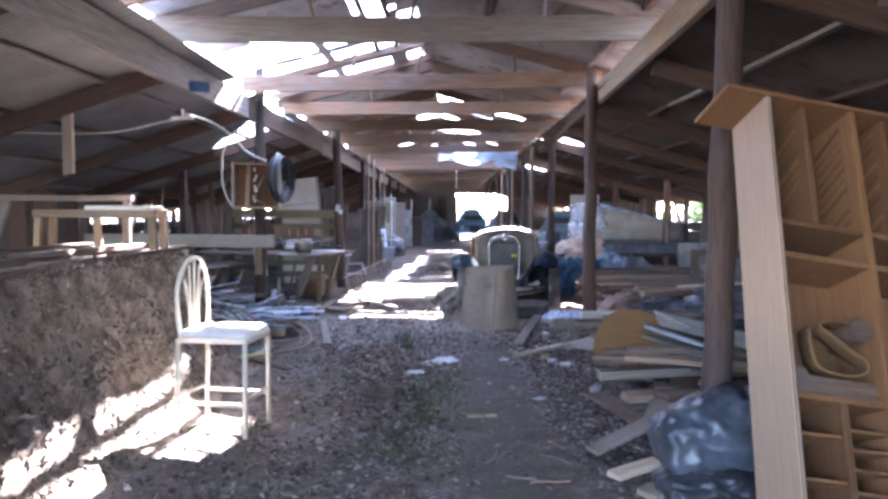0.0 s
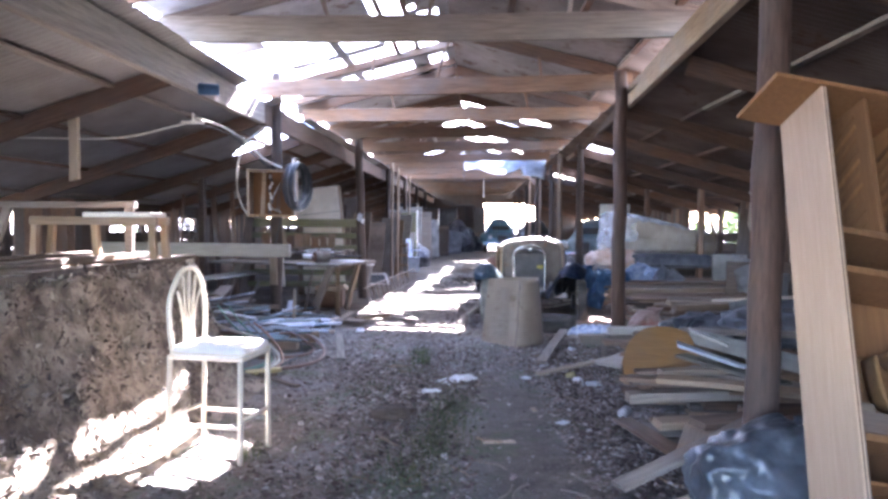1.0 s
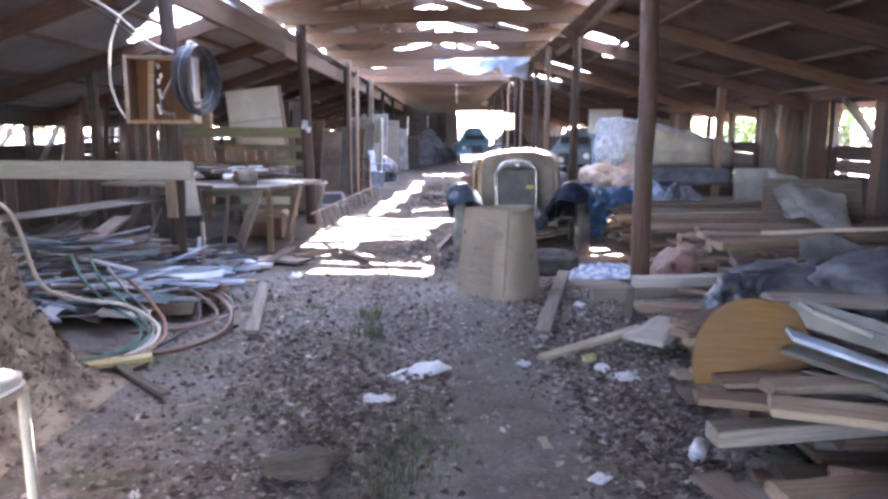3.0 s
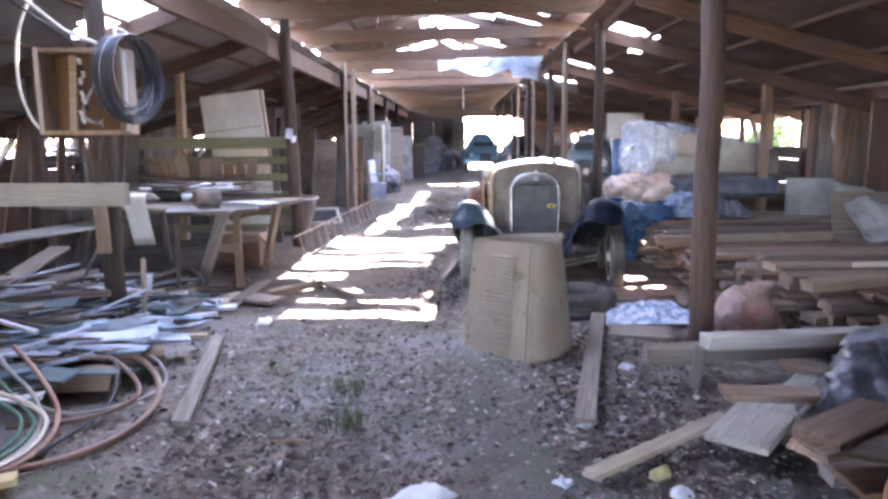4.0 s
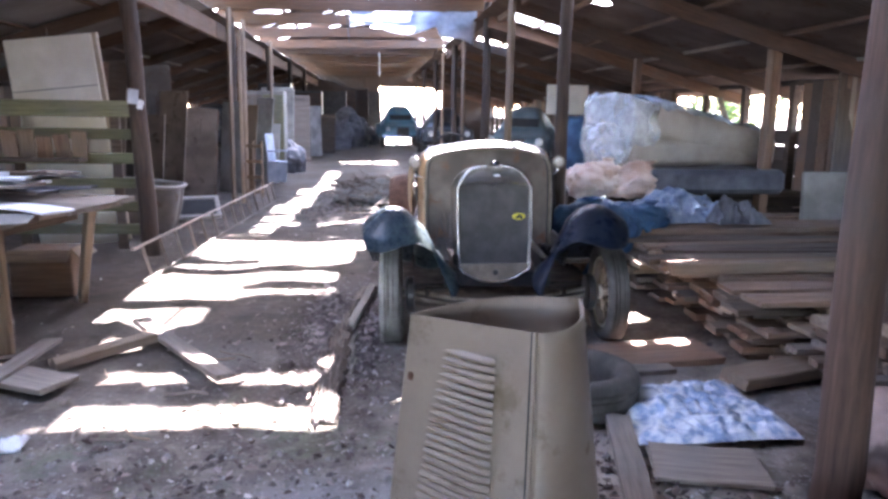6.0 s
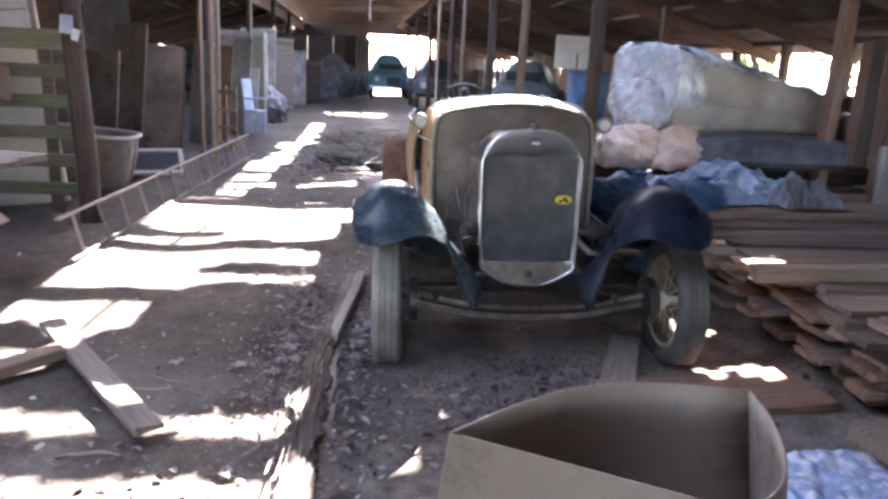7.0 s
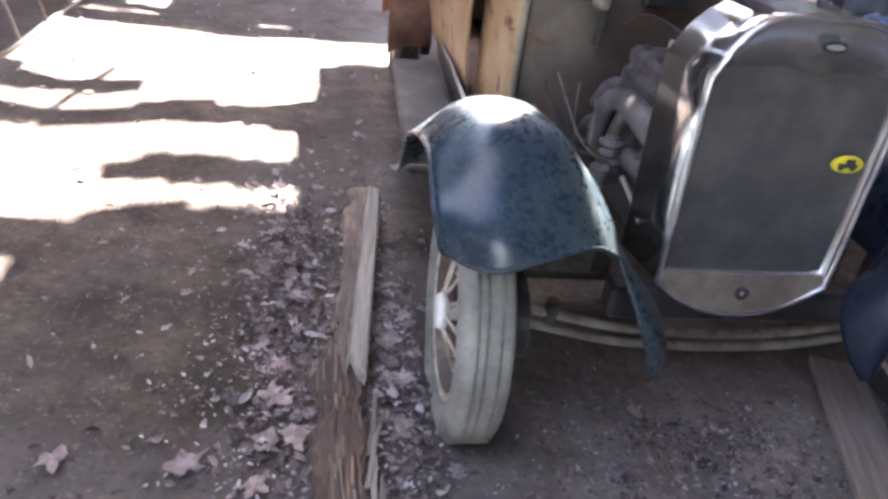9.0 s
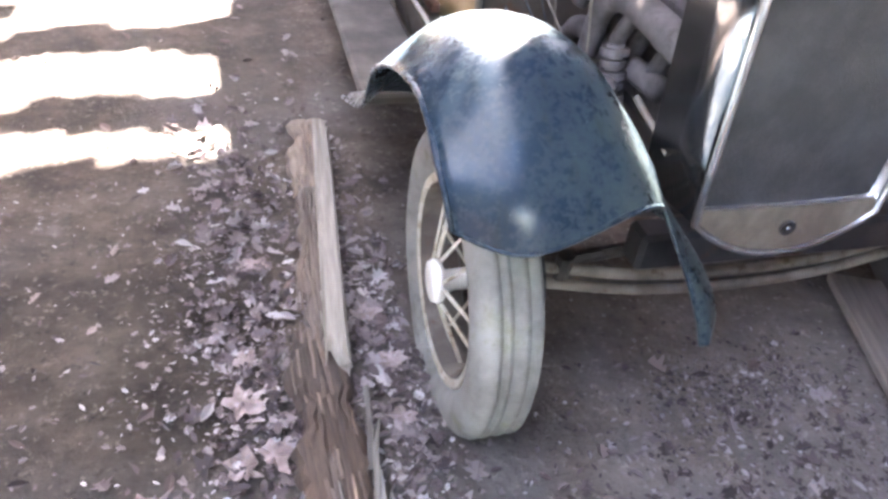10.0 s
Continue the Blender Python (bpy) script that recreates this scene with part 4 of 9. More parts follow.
    low_panel = surface([[p + Vector((0, -0.004, 0)) for p in outline(0.004, 0, y0 + 0.002)[:13]], [p + Vector((0, -0.003, 0)) for p in outline(0.016, 0.016, y0 + 0.006)[:13]]])
    part("shell_panel", low_panel, SHELL_TAN, sh, "dull tan panel below the core")
    part("shell_rim", tube(bmesh.new(), outline(0.002, 0, y0), 0.0085, 8, True), NICKEL_LIT, sh, "rounded rim in a lit tone", smooth=True)
    inner = outline(0.014, 0.016, y0 + 0.02)
    core = bmesh.new()
    vs = [core.verts.new(p) for p in inner]
    core.faces.new(vs)
    cr = part("radiator_core", core, CORE, car, "black radiator core of fine fins")
    oval = bmesh.new()
    bmesh.ops.create_cone(oval, cap_ends=True, segments=28, radius1=0.039, radius2=0.037, depth=0.006, matrix=T(0.118, y0 + 0.016, 0.735) @ Matrix.Rotation(radians(90), 4, 'X') @ Matrix.Diagonal((1, 0.52, 1, 1)))
    badge = part("badge", oval, YELLOW, cr, "yellow oval badge with a dark device")
    dev = bmesh.new()
    for sx, sz, px, pz in ((0.046, 0.010, 0, -0.002), (0.022, 0.011, 0.004, 0.008), (0.012, 0.009, -0.014, -0.009), (0.012, 0.009, 0.014, -0.009)):
        box(dev, sx, 0.003, sz, T(0.118 + px, y0 + 0.0125, 0.735 + pz), 0.001)
    part("device", dev, INK, badge)
    for rx, rz, m, d in ((0.027, 0.52, CAR_BLACK, 0.0), (0.021, 0.28, SILVER, 0.002)):
        o = bmesh.new()
        bmesh.ops.create_cone(o, cap_ends=True, segments=24, radius1=rx, radius2=rx * 0.95, depth=0.006, matrix=T(-0.02, y0 + 0.012 - d, 0.985) @ Matrix.Rotation(radians(90), 4, 'X') @ Matrix.Diagonal((1, rz, 1, 1)))
        part("emblem", o, m, sh)
    crank = lathe(bmesh.new(), [(0.009, 0), (0.017, 0), (0.018, 0.012), (0.010, 0.014)], 16, T(-0.024, y0 - 0.004, 0.395) @ Matrix.Rotation(radians(90), 4, 'Z'))
    part("crank_hole", crank, CAR_BLACK, sh)
    part("crank_stub", lathe(bmesh.new(), [(0.0005, 0), (0.009, 0), (0.008, 0.008), (0.0005, 0.011)], 12, T(-0.024, y0 + 0.002, 0.394) @ Matrix.Rotation(radians(-90), 4, 'Z')), NICKEL, sh, smooth=True)
    cap = lathe(bmesh.new(), [(0.0005, 0), (0.024, 0), (0.026, 0.016), (0.0005, 0.024)], 16, T(-0.02, y0 + 0.08, high + 0.01) @ Matrix.Rotation(radians(-90), 4, 'Y'))
    part("filler_cap", cap, NICKEL, sh)
    # chassis
    for x in (-0.33, 0.30):
        part("chassis_rail", boxed(0.05, 3.1, 0.10, 0.006, T(x, 1.62, 0.40)), CAR_BLACK, car)
    ax = curve_points([(-0.60, 0.06, 0.245), (-0.45, 0.06, 0.215), (-0.25, 0.055, 0.178), (0.0, 0.05, 0.168), (0.25, 0.055, 0.178), (0.45, 0.06, 0.215), (0.62, 0.06, 0.245)], 5)
    axle = part("front_axle", surface([[p + Vector((0, -0.004, d)) for p in ax] for d in (-0.02, 0.0, 0.02)]), IRON, car, "dusty iron front axle")
    for d in (-0.022, 0.022):
        part("flange", tube(bmesh.new(), [p + Vector((0, -0.006, d)) for p in ax], 0.013, 8), AXLE_DUST, axle, smooth=True)
    for k in range(4):
        h = 0.43 - 0.07 * k
        part("spring_leaf", tube(bmesh.new(), curve_points([(-h, 0.05, 0.262 + 0.012 * k), (0.0, 0.05, 0.292 + 0.020 * k), (h, 0.05, 0.262 + 0.012 * k)], 6), 0.012, 6), IRON, car)
    for x in (-0.44, 0.42):
        part("spring_perch", tube(bmesh.new(), [(x, 0.06, 0.21), (x, 0.05, 0.275)], 0.02, 8), IRON, car)
    part("front_crossmember", boxed(0.66, 0.07, 0.09, 0.01, T(-0.01, -0.02, 0.345)), CAR_BLACK, car)
    part("tie_rod", tube(bmesh.new(), [(-0.58, 0.2, 0.26), (0.6, 0.2, 0.26)], 0.011, 8), IRON, car)
    # firewall and cowl
    arc = [(-0.445, 0.40), (-0.45, 0.70), (-0.445, 0.92), (-0.42, 1.02), (-0.33, 1.065), (-0.15, 1.096), (0.03, 1.105), (0.2, 1.096), (0.36, 1.065), (0.44, 1.02), (0.465, 0.92), (0.47, 0.7), (0.465, 0.40)]

    def ring(y, wide, rise):
        return [Vector((x * wide, y, z if z < 0.5 else z + rise * (z - 0.5))) for x, z in [(p.x, p.z) for p in curve_points([(a, 0, b) for a, b in arc], 4)]]
    fw = bmesh.new()
    fw.faces.new([fw.verts.new(p) for p in ring(0.86, 0.97, 0.0)])
    wall = part("firewall", fw, COWL, car, "dusty bare-metal firewall with rust")
    part("firewall_seam", tube(bmesh.new(), ring(0.855, 0.955, 0.0), 0.006, 6), INK, wall)
    part("firewall_bead", tube(bmesh.new(), ring(0.845, 0.985, 0.0), 0.011, 8), SHELL_TAN, wall, "worn pale bead round the firewall", smooth=True)
    rings = [ring(0.85 + 0.075 * k, 1.0 + 0.022 * k, 0.012 * k) for k in range(6)]
    cut = 13
    top = [r[cut:len(r) - cut] for r in rings]
    thick(part("cowl_top", surface(top), COWL_TOP, car, "shiny bare grey metal cowl top", smooth=True), 0.005)
    for lo, hi in ((0, cut + 1), (len(rings[0]) - cut - 1, len(rings[0]))):
        thick(part("cowl_side", surface([r[lo:hi] for r in rings]), COWL_SIDE, car, "yellowed rusty cowl side", smooth=True), 0.005)
    for s, x in ((-1, -0.52), (1, 0.53)):
        pts = [(x, 1.22, 0.40), (x * 1.03, 1.7, 0.38), (x * 1.08, 2.2, 0.40), (x * 1.02, 2.75, 0.45)]
        tops = [(x * 1.0, 1.22, 0.98), (x * 1.06, 1.7, 0.93), (x * 1.1, 2.2, 0.92), (x * 1.03, 2.75, 0.95)]
        bot, up = curve_points(pts, 5), curve_points(tops, 5)
        rows = [[a.lerp(b, k / 6) + Vector((s * 0.03 * math.sin(math.pi * k / 6), 0, 0)) for k in range(7)] for a, b in zip(bot, up)]
        side_panel = thick(part("body_side", surface(rows), COWL_SIDE if s < 0 else CAR_BLACK, car, "rusty open body side", smooth=True), 0.01)
        part("body_rail", tube(bmesh.new(), up, 0.02, 8), CAR_BLACK, side_panel)
    back = [[Vector((x, 2.75, z)) for x in (-0.53, -0.25, 0, 0.25, 0.54)] for z in (0.45, 0.7, 0.95)]
    thick(part("body_back", surface(back), CAR_BLACK, car), 0.01)
    part("floor_pan", boxed(1.02, 1.7, 0.03, 0.004, T(0, 1.95, 0.42)), RUST, car)
    part("seat_base", boxed(0.98, 0.5, 0.18, 0.03, T(0, 2.35, 0.55)), CAR_BLACK, car, "perished dark seat")
    part("dashboard", boxed(0.92, 0.04, 0.10, 0.01, T(0.01, 1.25, 0.97)), CAR_BLACK, car)
    wh = [(-0.22 + 0.19 * math.cos(a), 1.52 + 0.10 * math.sin(a), 1.02 + 0.165 * math.sin(a)) for a in [2 * math.pi * k / 24 for k in range(24)]]
    sw = part("steering_wheel", tube(bmesh.new(), wh, 0.011, 8, True), CAR_BLACK, car)
    for a in (0, 2.1, 4.2):
        part("wheel_spoke", tube(bmesh.new(), [(-0.22, 1.5, 1.0), (-0.22 + 0.19 * math.cos(a), 1.52 + 0.10 * math.sin(a), 1.02 + 0.165 * math.sin(a))], 0.007, 6), CAR_BLACK, sw)
    part("steering_column", tube(bmesh.new(), [(-0.22, 1.5, 1.0), (-0.2, 0.88, 0.62)], 0.017, 8), CAR_BLACK, car)
    # rear wings
    for s, m in ((-1, RUST), (1, CAR_BLACK)):
        rows = []
        for k in range(13):
            a = math.pi * (k / 12)
            c, z = 2.68 - 0.43 * math.cos(a), 0.30 + 0.47 * math.sin(a)
            rows.append([Vector((s * (0.56 + 0.22 * j / 5), c, z - 0.05 * (j / 5) ** 3)) for j in range(6)])
        thick(part("rear_fender", surface(rows), m, car, "rust-brown rear wing", smooth=True), 0.008)
    # cowl lamps
    for s in (-1, 1):
        lamp = lathe(bmesh.new(), [(0.0005, 0.05), (0.028, 0.044), (0.042, 0.017), (0.046, -0.008), (0.042, -0.014), (0.0005, -0.02)], 18,
                     T(s * 0.525 + 0.01, 0.92, 0.995) @ Matrix.Rotation(radians(90), 4, 'Z'))
        lp = part("cowl_lamp", lamp, SHELL_TAN, car, "small round dulled metal cowl lamp", smooth=True)
        part("lens", lathe(bmesh.new(), [(0.0005, -0.024), (0.030, -0.018), (0.034, -0.012), (0.0005, -0.010)], 16, T(s * 0.525 + 0.01, 0.92, 0.995) @ Matrix.Rotation(radians(90), 4, 'Z')), FOAM_GREY, lp)
        part("lamp_arm", tube(bmesh.new(), curve_points([(s * 0.525 + 0.01, 0.94, 0.96), (s * 0.52, 0.94, 0.915), (s * 0.46, 0.94, 0.89)], 5), 0.006, 6), NICKEL, lp)
    # engine
    eng = part("engine_block", boxed(0.22, 0.52, 0.30, 0.02, T(-0.02, 0.50, 0.56)), ENGINE_DUST, car, "dusty grey-brown iron engine block")
    part("cylinder_head", boxed(0.20, 0.50, 0.06, 0.015, T(-0.02, 0.50, 0.735)), ENGINE_DUST, eng)
    part("oil_pan", boxed(0.2, 0.5, 0.16, 0.03, T(-0.02, 0.5, 0.34)), CAR_BLACK, eng)
    for k in range(4):
        part("spark_plug", tube(bmesh.new(), [(-0.02, 0.32 + 0.12 * k, 0.76), (-0.02, 0.32 + 0.12 * k, 0.80)], 0.009, 8), CREAM, eng)
    part("water_outlet", tube(bmesh.new(), curve_points([(-0.02, 0.30, 0.76), (-0.02, 0.24, 0.83), (-0.02, 0.14, 0.86), (-0.02, 0.08, 0.88)], 5), 0.035, 12), IRON_DUSTY, eng, "perished dusty hose", smooth=True)
    # dusty inlet pipe arching over the ribbed carburettor
    pipe = curve_points(local([(0.715, 10.74, 0.655), (0.70, 10.84, 0.676), (0.70, 10.94, 0.688), (0.70, 11.05, 0.690), (0.70, 11.12, 0.655), (0.70, 11.15, 0.59), (0.70, 11.16, 0.52)]), 6)
    part("inlet_pipe", tube(bmesh.new(), pipe, 0.034, 14, taper=[0.040 - 0.014 * k / len(pipe) for k in range(len(pipe))]), ENGINE_DUST, eng, "mauve-grey dusty cast inlet pipe", smooth=True)
    part("inlet_branch", tube(bmesh.new(), curve_points(local([(0.705, 11.00, 0.675), (0.70, 11.035, 0.62), (0.695, 11.04, 0.57)]), 5), 0.020, 10), ENGINE_DUST, eng, smooth=True)
    ribs = [(0.0005, -0.07)]
    for k in range(5):
        ribs += [(0.034 - 0.004 * (k % 2), -0.07 + 0.026 * k), (0.034 - 0.004 * (k % 2), -0.054 + 0.026 * k), (0.020, -0.052 + 0.026 * k), (0.020, -0.046 + 0.026 * k)]
    ribs.append((0.0005, 0.06))
    carb = lathe(bmesh.new(), ribs, 14, T(*local([(0.69, 11.02, 0.535)])[0]) @ Matrix.Rotation(radians(-90), 4, 'Y') @ Matrix.Rotation(radians(12), 4, 'Z'))
    part("carburettor", carb, ENGINE_DUST, eng, "ribbed dusty carburettor")
    part("float_bowl", lathe(bmesh.new(), [(0.0005, -0.03), (0.028, -0.03), (0.030, 0.02), (0.018, 0.034), (0.0005, 0.036)], 12, T(*local([(0.655, 10.98, 0.50)])[0]) @ Matrix.Rotation(radians(-90), 4, 'Y')), ENGINE_DUST, eng)
    part("drain_rod", tube(bmesh.new(), local([(0.66, 10.86, 0.545), (0.655, 10.70, 0.500)]), 0.008, 8), IRON_DUSTY, eng)
    part("choke_rod", tube(bmesh.new(), local([(0.66, 11.13, 0.66), (0.665, 11.10, 0.53)]), 0.003, 6), IRON_DUSTY, eng)
    for k in range(5):
        part("manifold_port", tube(bmesh.new(), curve_points([(-0.11, 0.30 + 0.11 * k, 0.64), (-0.16, 0.30 + 0.11 * k, 0.63), (-0.19, 0.31 + 0.11 * k, 0.56)], 4), 0.022, 8), ENGINE_DUST, eng, smooth=True)
    part("exhaust_manifold", tube(bmesh.new(), curve_points([(-0.19, 0.26, 0.545), (-0.20, 0.50, 0.535), (-0.20, 0.70, 0.52), (-0.20, 0.78, 0.42)], 6), 0.030, 10), ENGINE_DUST, eng, smooth=True)
    for k in range(9):
        part("head_bolt", lathe(bmesh.new(), [(0.0005, 0), (0.011, 0), (0.011, 0.012), (0.0005, 0.014)], 6, T(-0.085 + 0.13 * (k % 2), 0.29 + 0.05 * k, 0.764) @ Matrix.Rotation(radians(-90), 4, 'Y')), ENGINE_DUST, eng)
    fan = part("fan_hub", lathe(bmesh.new(), [(0.0005, -0.03), (0.05, -0.03), (0.05, 0.03), (0.0005, 0.03)], 16, T(-0.02, 0.17, 0.74) @ Matrix.Rotation(radians(90), 4, 'Z')), CAR_BLACK, eng)
    for a in (0.4, math.pi + 0.4):
        part("fan_blade", boxed(0.17, 0.012, 0.07, 0.003, T(-0.02, 0.15, 0.74) @ Matrix.Rotation(a, 4, 'Y') @ T(0.11, 0, 0) @ Matrix.Rotation(radians(25), 4, 'X')), CAR_BLACK, fan)
    for k, pts in enumerate((local([(0.66, 11.46, 0.63), (0.66, 11.30, 0.565), (0.66, 11.18, 0.520), (0.67, 11.05, 0.515)]), [(-0.27, 0.85, 0.62), (-0.29, 0.74, 0.54), (-0.27, 0.60, 0.47), (-0.24, 0.48, 0.50)], [(-0.22, 0.85, 0.60), (-0.24, 0.74, 0.48), (-0.18, 0.62, 0.46), (-0.14, 0.5, 0.52)], [(-0.34, 0.85, 0.60), (-0.30, 0.66, 0.49), (-0.20, 0.60, 0.50), (-0.13, 0.52, 0.60)], [(-0.10, 0.85, 0.70), (-0.16, 0.70, 0.62), (-0.18, 0.52, 0.60), (-0.12, 0.40, 0.66)],
                             [(-0.12, 0.85, 0.80), (-0.10, 0.72, 0.86), (-0.03, 0.60, 0.84), (-0.02, 0.56, 0.82)], [(-0.36, 0.85, 0.52), (-0.37, 0.60, 0.44), (-0.33, 0.4, 0.42), (-0.3, 0.2, 0.42)])):
        part("wire", tube(bmesh.new(), curve_points(pts, 6), 0.0028, 6), IRON_DUSTY if k in (0, 2) else CABLE_BLACK, eng)
    part("terminal_box", boxed(0.16, 0.05, 0.07, 0.008, T(0.0, 0.83, 0.90)), CAR_BLACK, wall)
    kn = lathe(bmesh.new(), [(0.0005, 0), (0.025, 0), (0.028, 0.02), (0.018, 0.03), (0.018, 0.05), (0.0005, 0.055)], 16, T(-0.21, 0.85, 0.86) @ Matrix.Rotation(radians(-90), 4, 'Z'))
    part("bulkhead_fitting", kn, SHELL_TAN, wall, smooth=True)
    part("bulkhead_lever", boxed(0.02, 0.03, 0.13, 0.004, T(-0.20, 0.83, 0.79)), CAR_BLACK, wall)
    # running boards and splash aprons
    for s in (-1, 1):
        part("running_board", boxed(0.22, 1.25, 0.03, 0.008, T(s * 0.66, 1.40, 0.28)), RUBBER_DARK, car, "dull dark running board")
        part("splash_apron", boxed(0.02, 1.5, 0.16, 0.004, T(s * 0.54, 1.35, 0.36) @ Matrix.Rotation(radians(s * 12), 4, 'Y')), CAR_BLACK, car)
    return car


vintage_car()


# ---- loose bonnet half standing on its end
def loose_bonnet():
    """Louvred flank, folded along a hinge into a rounded top panel, standing upright on its end."""
    base = thing("loose_bonnet", T(0.53, 8.30, 0.0), "tan louvred car bonnet standing on its end on the earth", "car bonnet")
    a0, b0, c0 = Vector((-0.34, 0.25, 0.0)), Vector((0.04, -0.17, 0.0)), Vector((0.372, 0.22, 0.0))
    a1, b1, c1 = Vector((-0.268, 0.22, 0.722)), Vector((0.09, 0.02, 0.715)), Vector((0.31, 0.34, 0.735))
    n = 8
    flank = [[a0.lerp(a1, j / 16).lerp(b0.lerp(b1, j / 16), i / n) for i in range(n + 1)] for j in range(17)]
    fl = thick(part("flank", surface(flank), HOOD_TAN, base, "flat tan bonnet flank with louvres", smooth=False), 0.004)
    ux = (b0 - a0).normalized()
    up = (a0.lerp(b0, 0.5) - a1.lerp(b1, 0.5)).normalized() * -1
    nrm = ux.cross(up).normalized()
    if nrm.y > 0:
        nrm = -nrm
    rot = Matrix((ux, nrm, up)).transposed().to_4x4()
    prof = [(0, 0), (0.014, 0.002), (0.017, 0.006), (0.012, 0.015), (0, 0.021)]
    rows = []
    ln = 0.285
    for k in range(9):
        t = k / 8 * 2 - 1
        s = (1 - abs(t) ** 6) ** 0.5 if abs(t) < 1 else 0.0
        rows.append([Vector((t * ln / 2, d * s, h - 0.01)) for d, h in prof])
    lv_me = mesh_of("louvre", surface(rows), HOOD_TAN, True)
    for k in range(22):
        f = 0.12 + 0.745 * k / 21
        left, right = a0.lerp(a1, f), b0.lerp(b1, f)
        c = left.lerp(right, 0.46) + nrm * 0.003
        ob = new("louvre", lv_me)
        ob.parent = fl
        wide = (right - left).length / 0.43
        ob.matrix_local = Matrix.Translation(c) @ rot @ Matrix.Diagonal((wide * 0.88, 1.15, 1, 1))
    top = []
    for j in range(17):
        f = j / 16
        b, c = b0.lerp(b1, f), c0.lerp(c1, f)
        d0 = Vector((0.75, -0.12, 0)).normalized()
        mid1, mid2 = b + d0 * 0.14 + Vector((0, -0.015, 0)), c + Vector((-0.01, -0.24 + 0.1 * f, 0))
        top.append([(1 - t) ** 3 * b + 3 * (1 - t) ** 2 * t * mid1 + 3 * (1 - t) * t * t * mid2 + t ** 3 * c for t in [i / 14 for i in range(15)]])
    thick(part("top_panel", surface(top), HOOD_TAN, base, "rounded tan bonnet top panel", smooth=True), 0.004)
    back = [[top[j][-1].lerp(a0.lerp(a1, j / 16), i / 8) + Vector((0, 0.10 * math.sin(math.pi * i / 8), 0)) for i in range(9)] for j in range(17)]
    thick(part("far_panel", surface(back), HOOD_TAN, base, smooth=True), 0.004)
    part("hinge", tube(bmesh.new(), [b0 + nrm * 0.004, b1 + nrm * 0.004], 0.007, 8), HOOD_TAN, base)
    part("hinge_gap", tube(bmesh.new(), [b0 + nrm * 0.006 + ux * -0.012, b1 + nrm * 0.006 + ux * -0.012], 0.0025, 6), INK, base)
    for f, g in ((0.72, 0.06), (0.10, 0.07)):
        c = a0.lerp(a1, f).lerp(b0.lerp(b1, f), g) + nrm * 0.004
        part("fastener", boxed(0.018, 0.012, 0.026, 0.003, Matrix.Translation(c) @ rot), RUST, base)
    return base


loose_bonnet()


# ---- west side: earth bank, stool, bench, debris, table, pallets
def bank():
    """A heap of earth and litter with a steep face, held level on top."""
    rows = []
    for j in range(186):
        y = -2.4 + j * 0.05
        row = []
        for i in range(72):
            t = i / 71
            if t < 0.62:
                u = t / 0.62
                x = -1.60 - 0.56 * u ** 0.85
                z = 1.02 * (0.25 * u + 0.75 * u ** 2.0)
            else:
                u = (t - 0.62) / 0.38
                x, z = -2.16 - 1.7 * u, 1.02 - 0.08 * u
            end = max(0.0, min(1.0, (6.36 - y) / 0.28))
            z *= end ** 0.6
            p = Vector((x * 1.6, y * 1.6, z * 1.6))
            low = 1 if t > 0.36 else 0.25 + 0.75 * t / 0.36
            k = 0.04 * noise.noise(p * 1.1) + 0.03 * low * noise.noise(p * 3.3) + 0.02 * low * low * noise.noise(p * 9) + 0.010 * low * low * noise.noise(p * 19)
            row.append(Vector((x + k * (1 if t < 0.62 else 0.2), y + 0.4 * k, max(z + 0.6 * k, -0.03) if end > 0.01 else -0.04)))
        rows.append(row)
    return surface(rows)


structure("earth_bank", bank(), BANK_EARTH, "steep bank of brown earth and leaf litter", "bank", smooth=True)

q = random.Random(21)
# boards lying along the bank's top edge
for k, (x, y0, y1, w) in enumerate(((-2.24, 1.2, 3.9, 0.10), (-2.27, 4.0, 6.15, 0.12), (-2.5, 2.0, 4.6, 0.14), (-2.62, 4.4, 6.1, 0.16), (-2.95, 3.0, 5.9, 0.14))):
    beam("edge_board", (x, y0, 1.045 + 0.012 * k), (x + 0.02, y1, 1.05 + 0.01 * k), w, 0.04, WOOD_OLD, "old dark board lying along the earth bank", "board", kind="", seed=k + 7, warp=0.015)


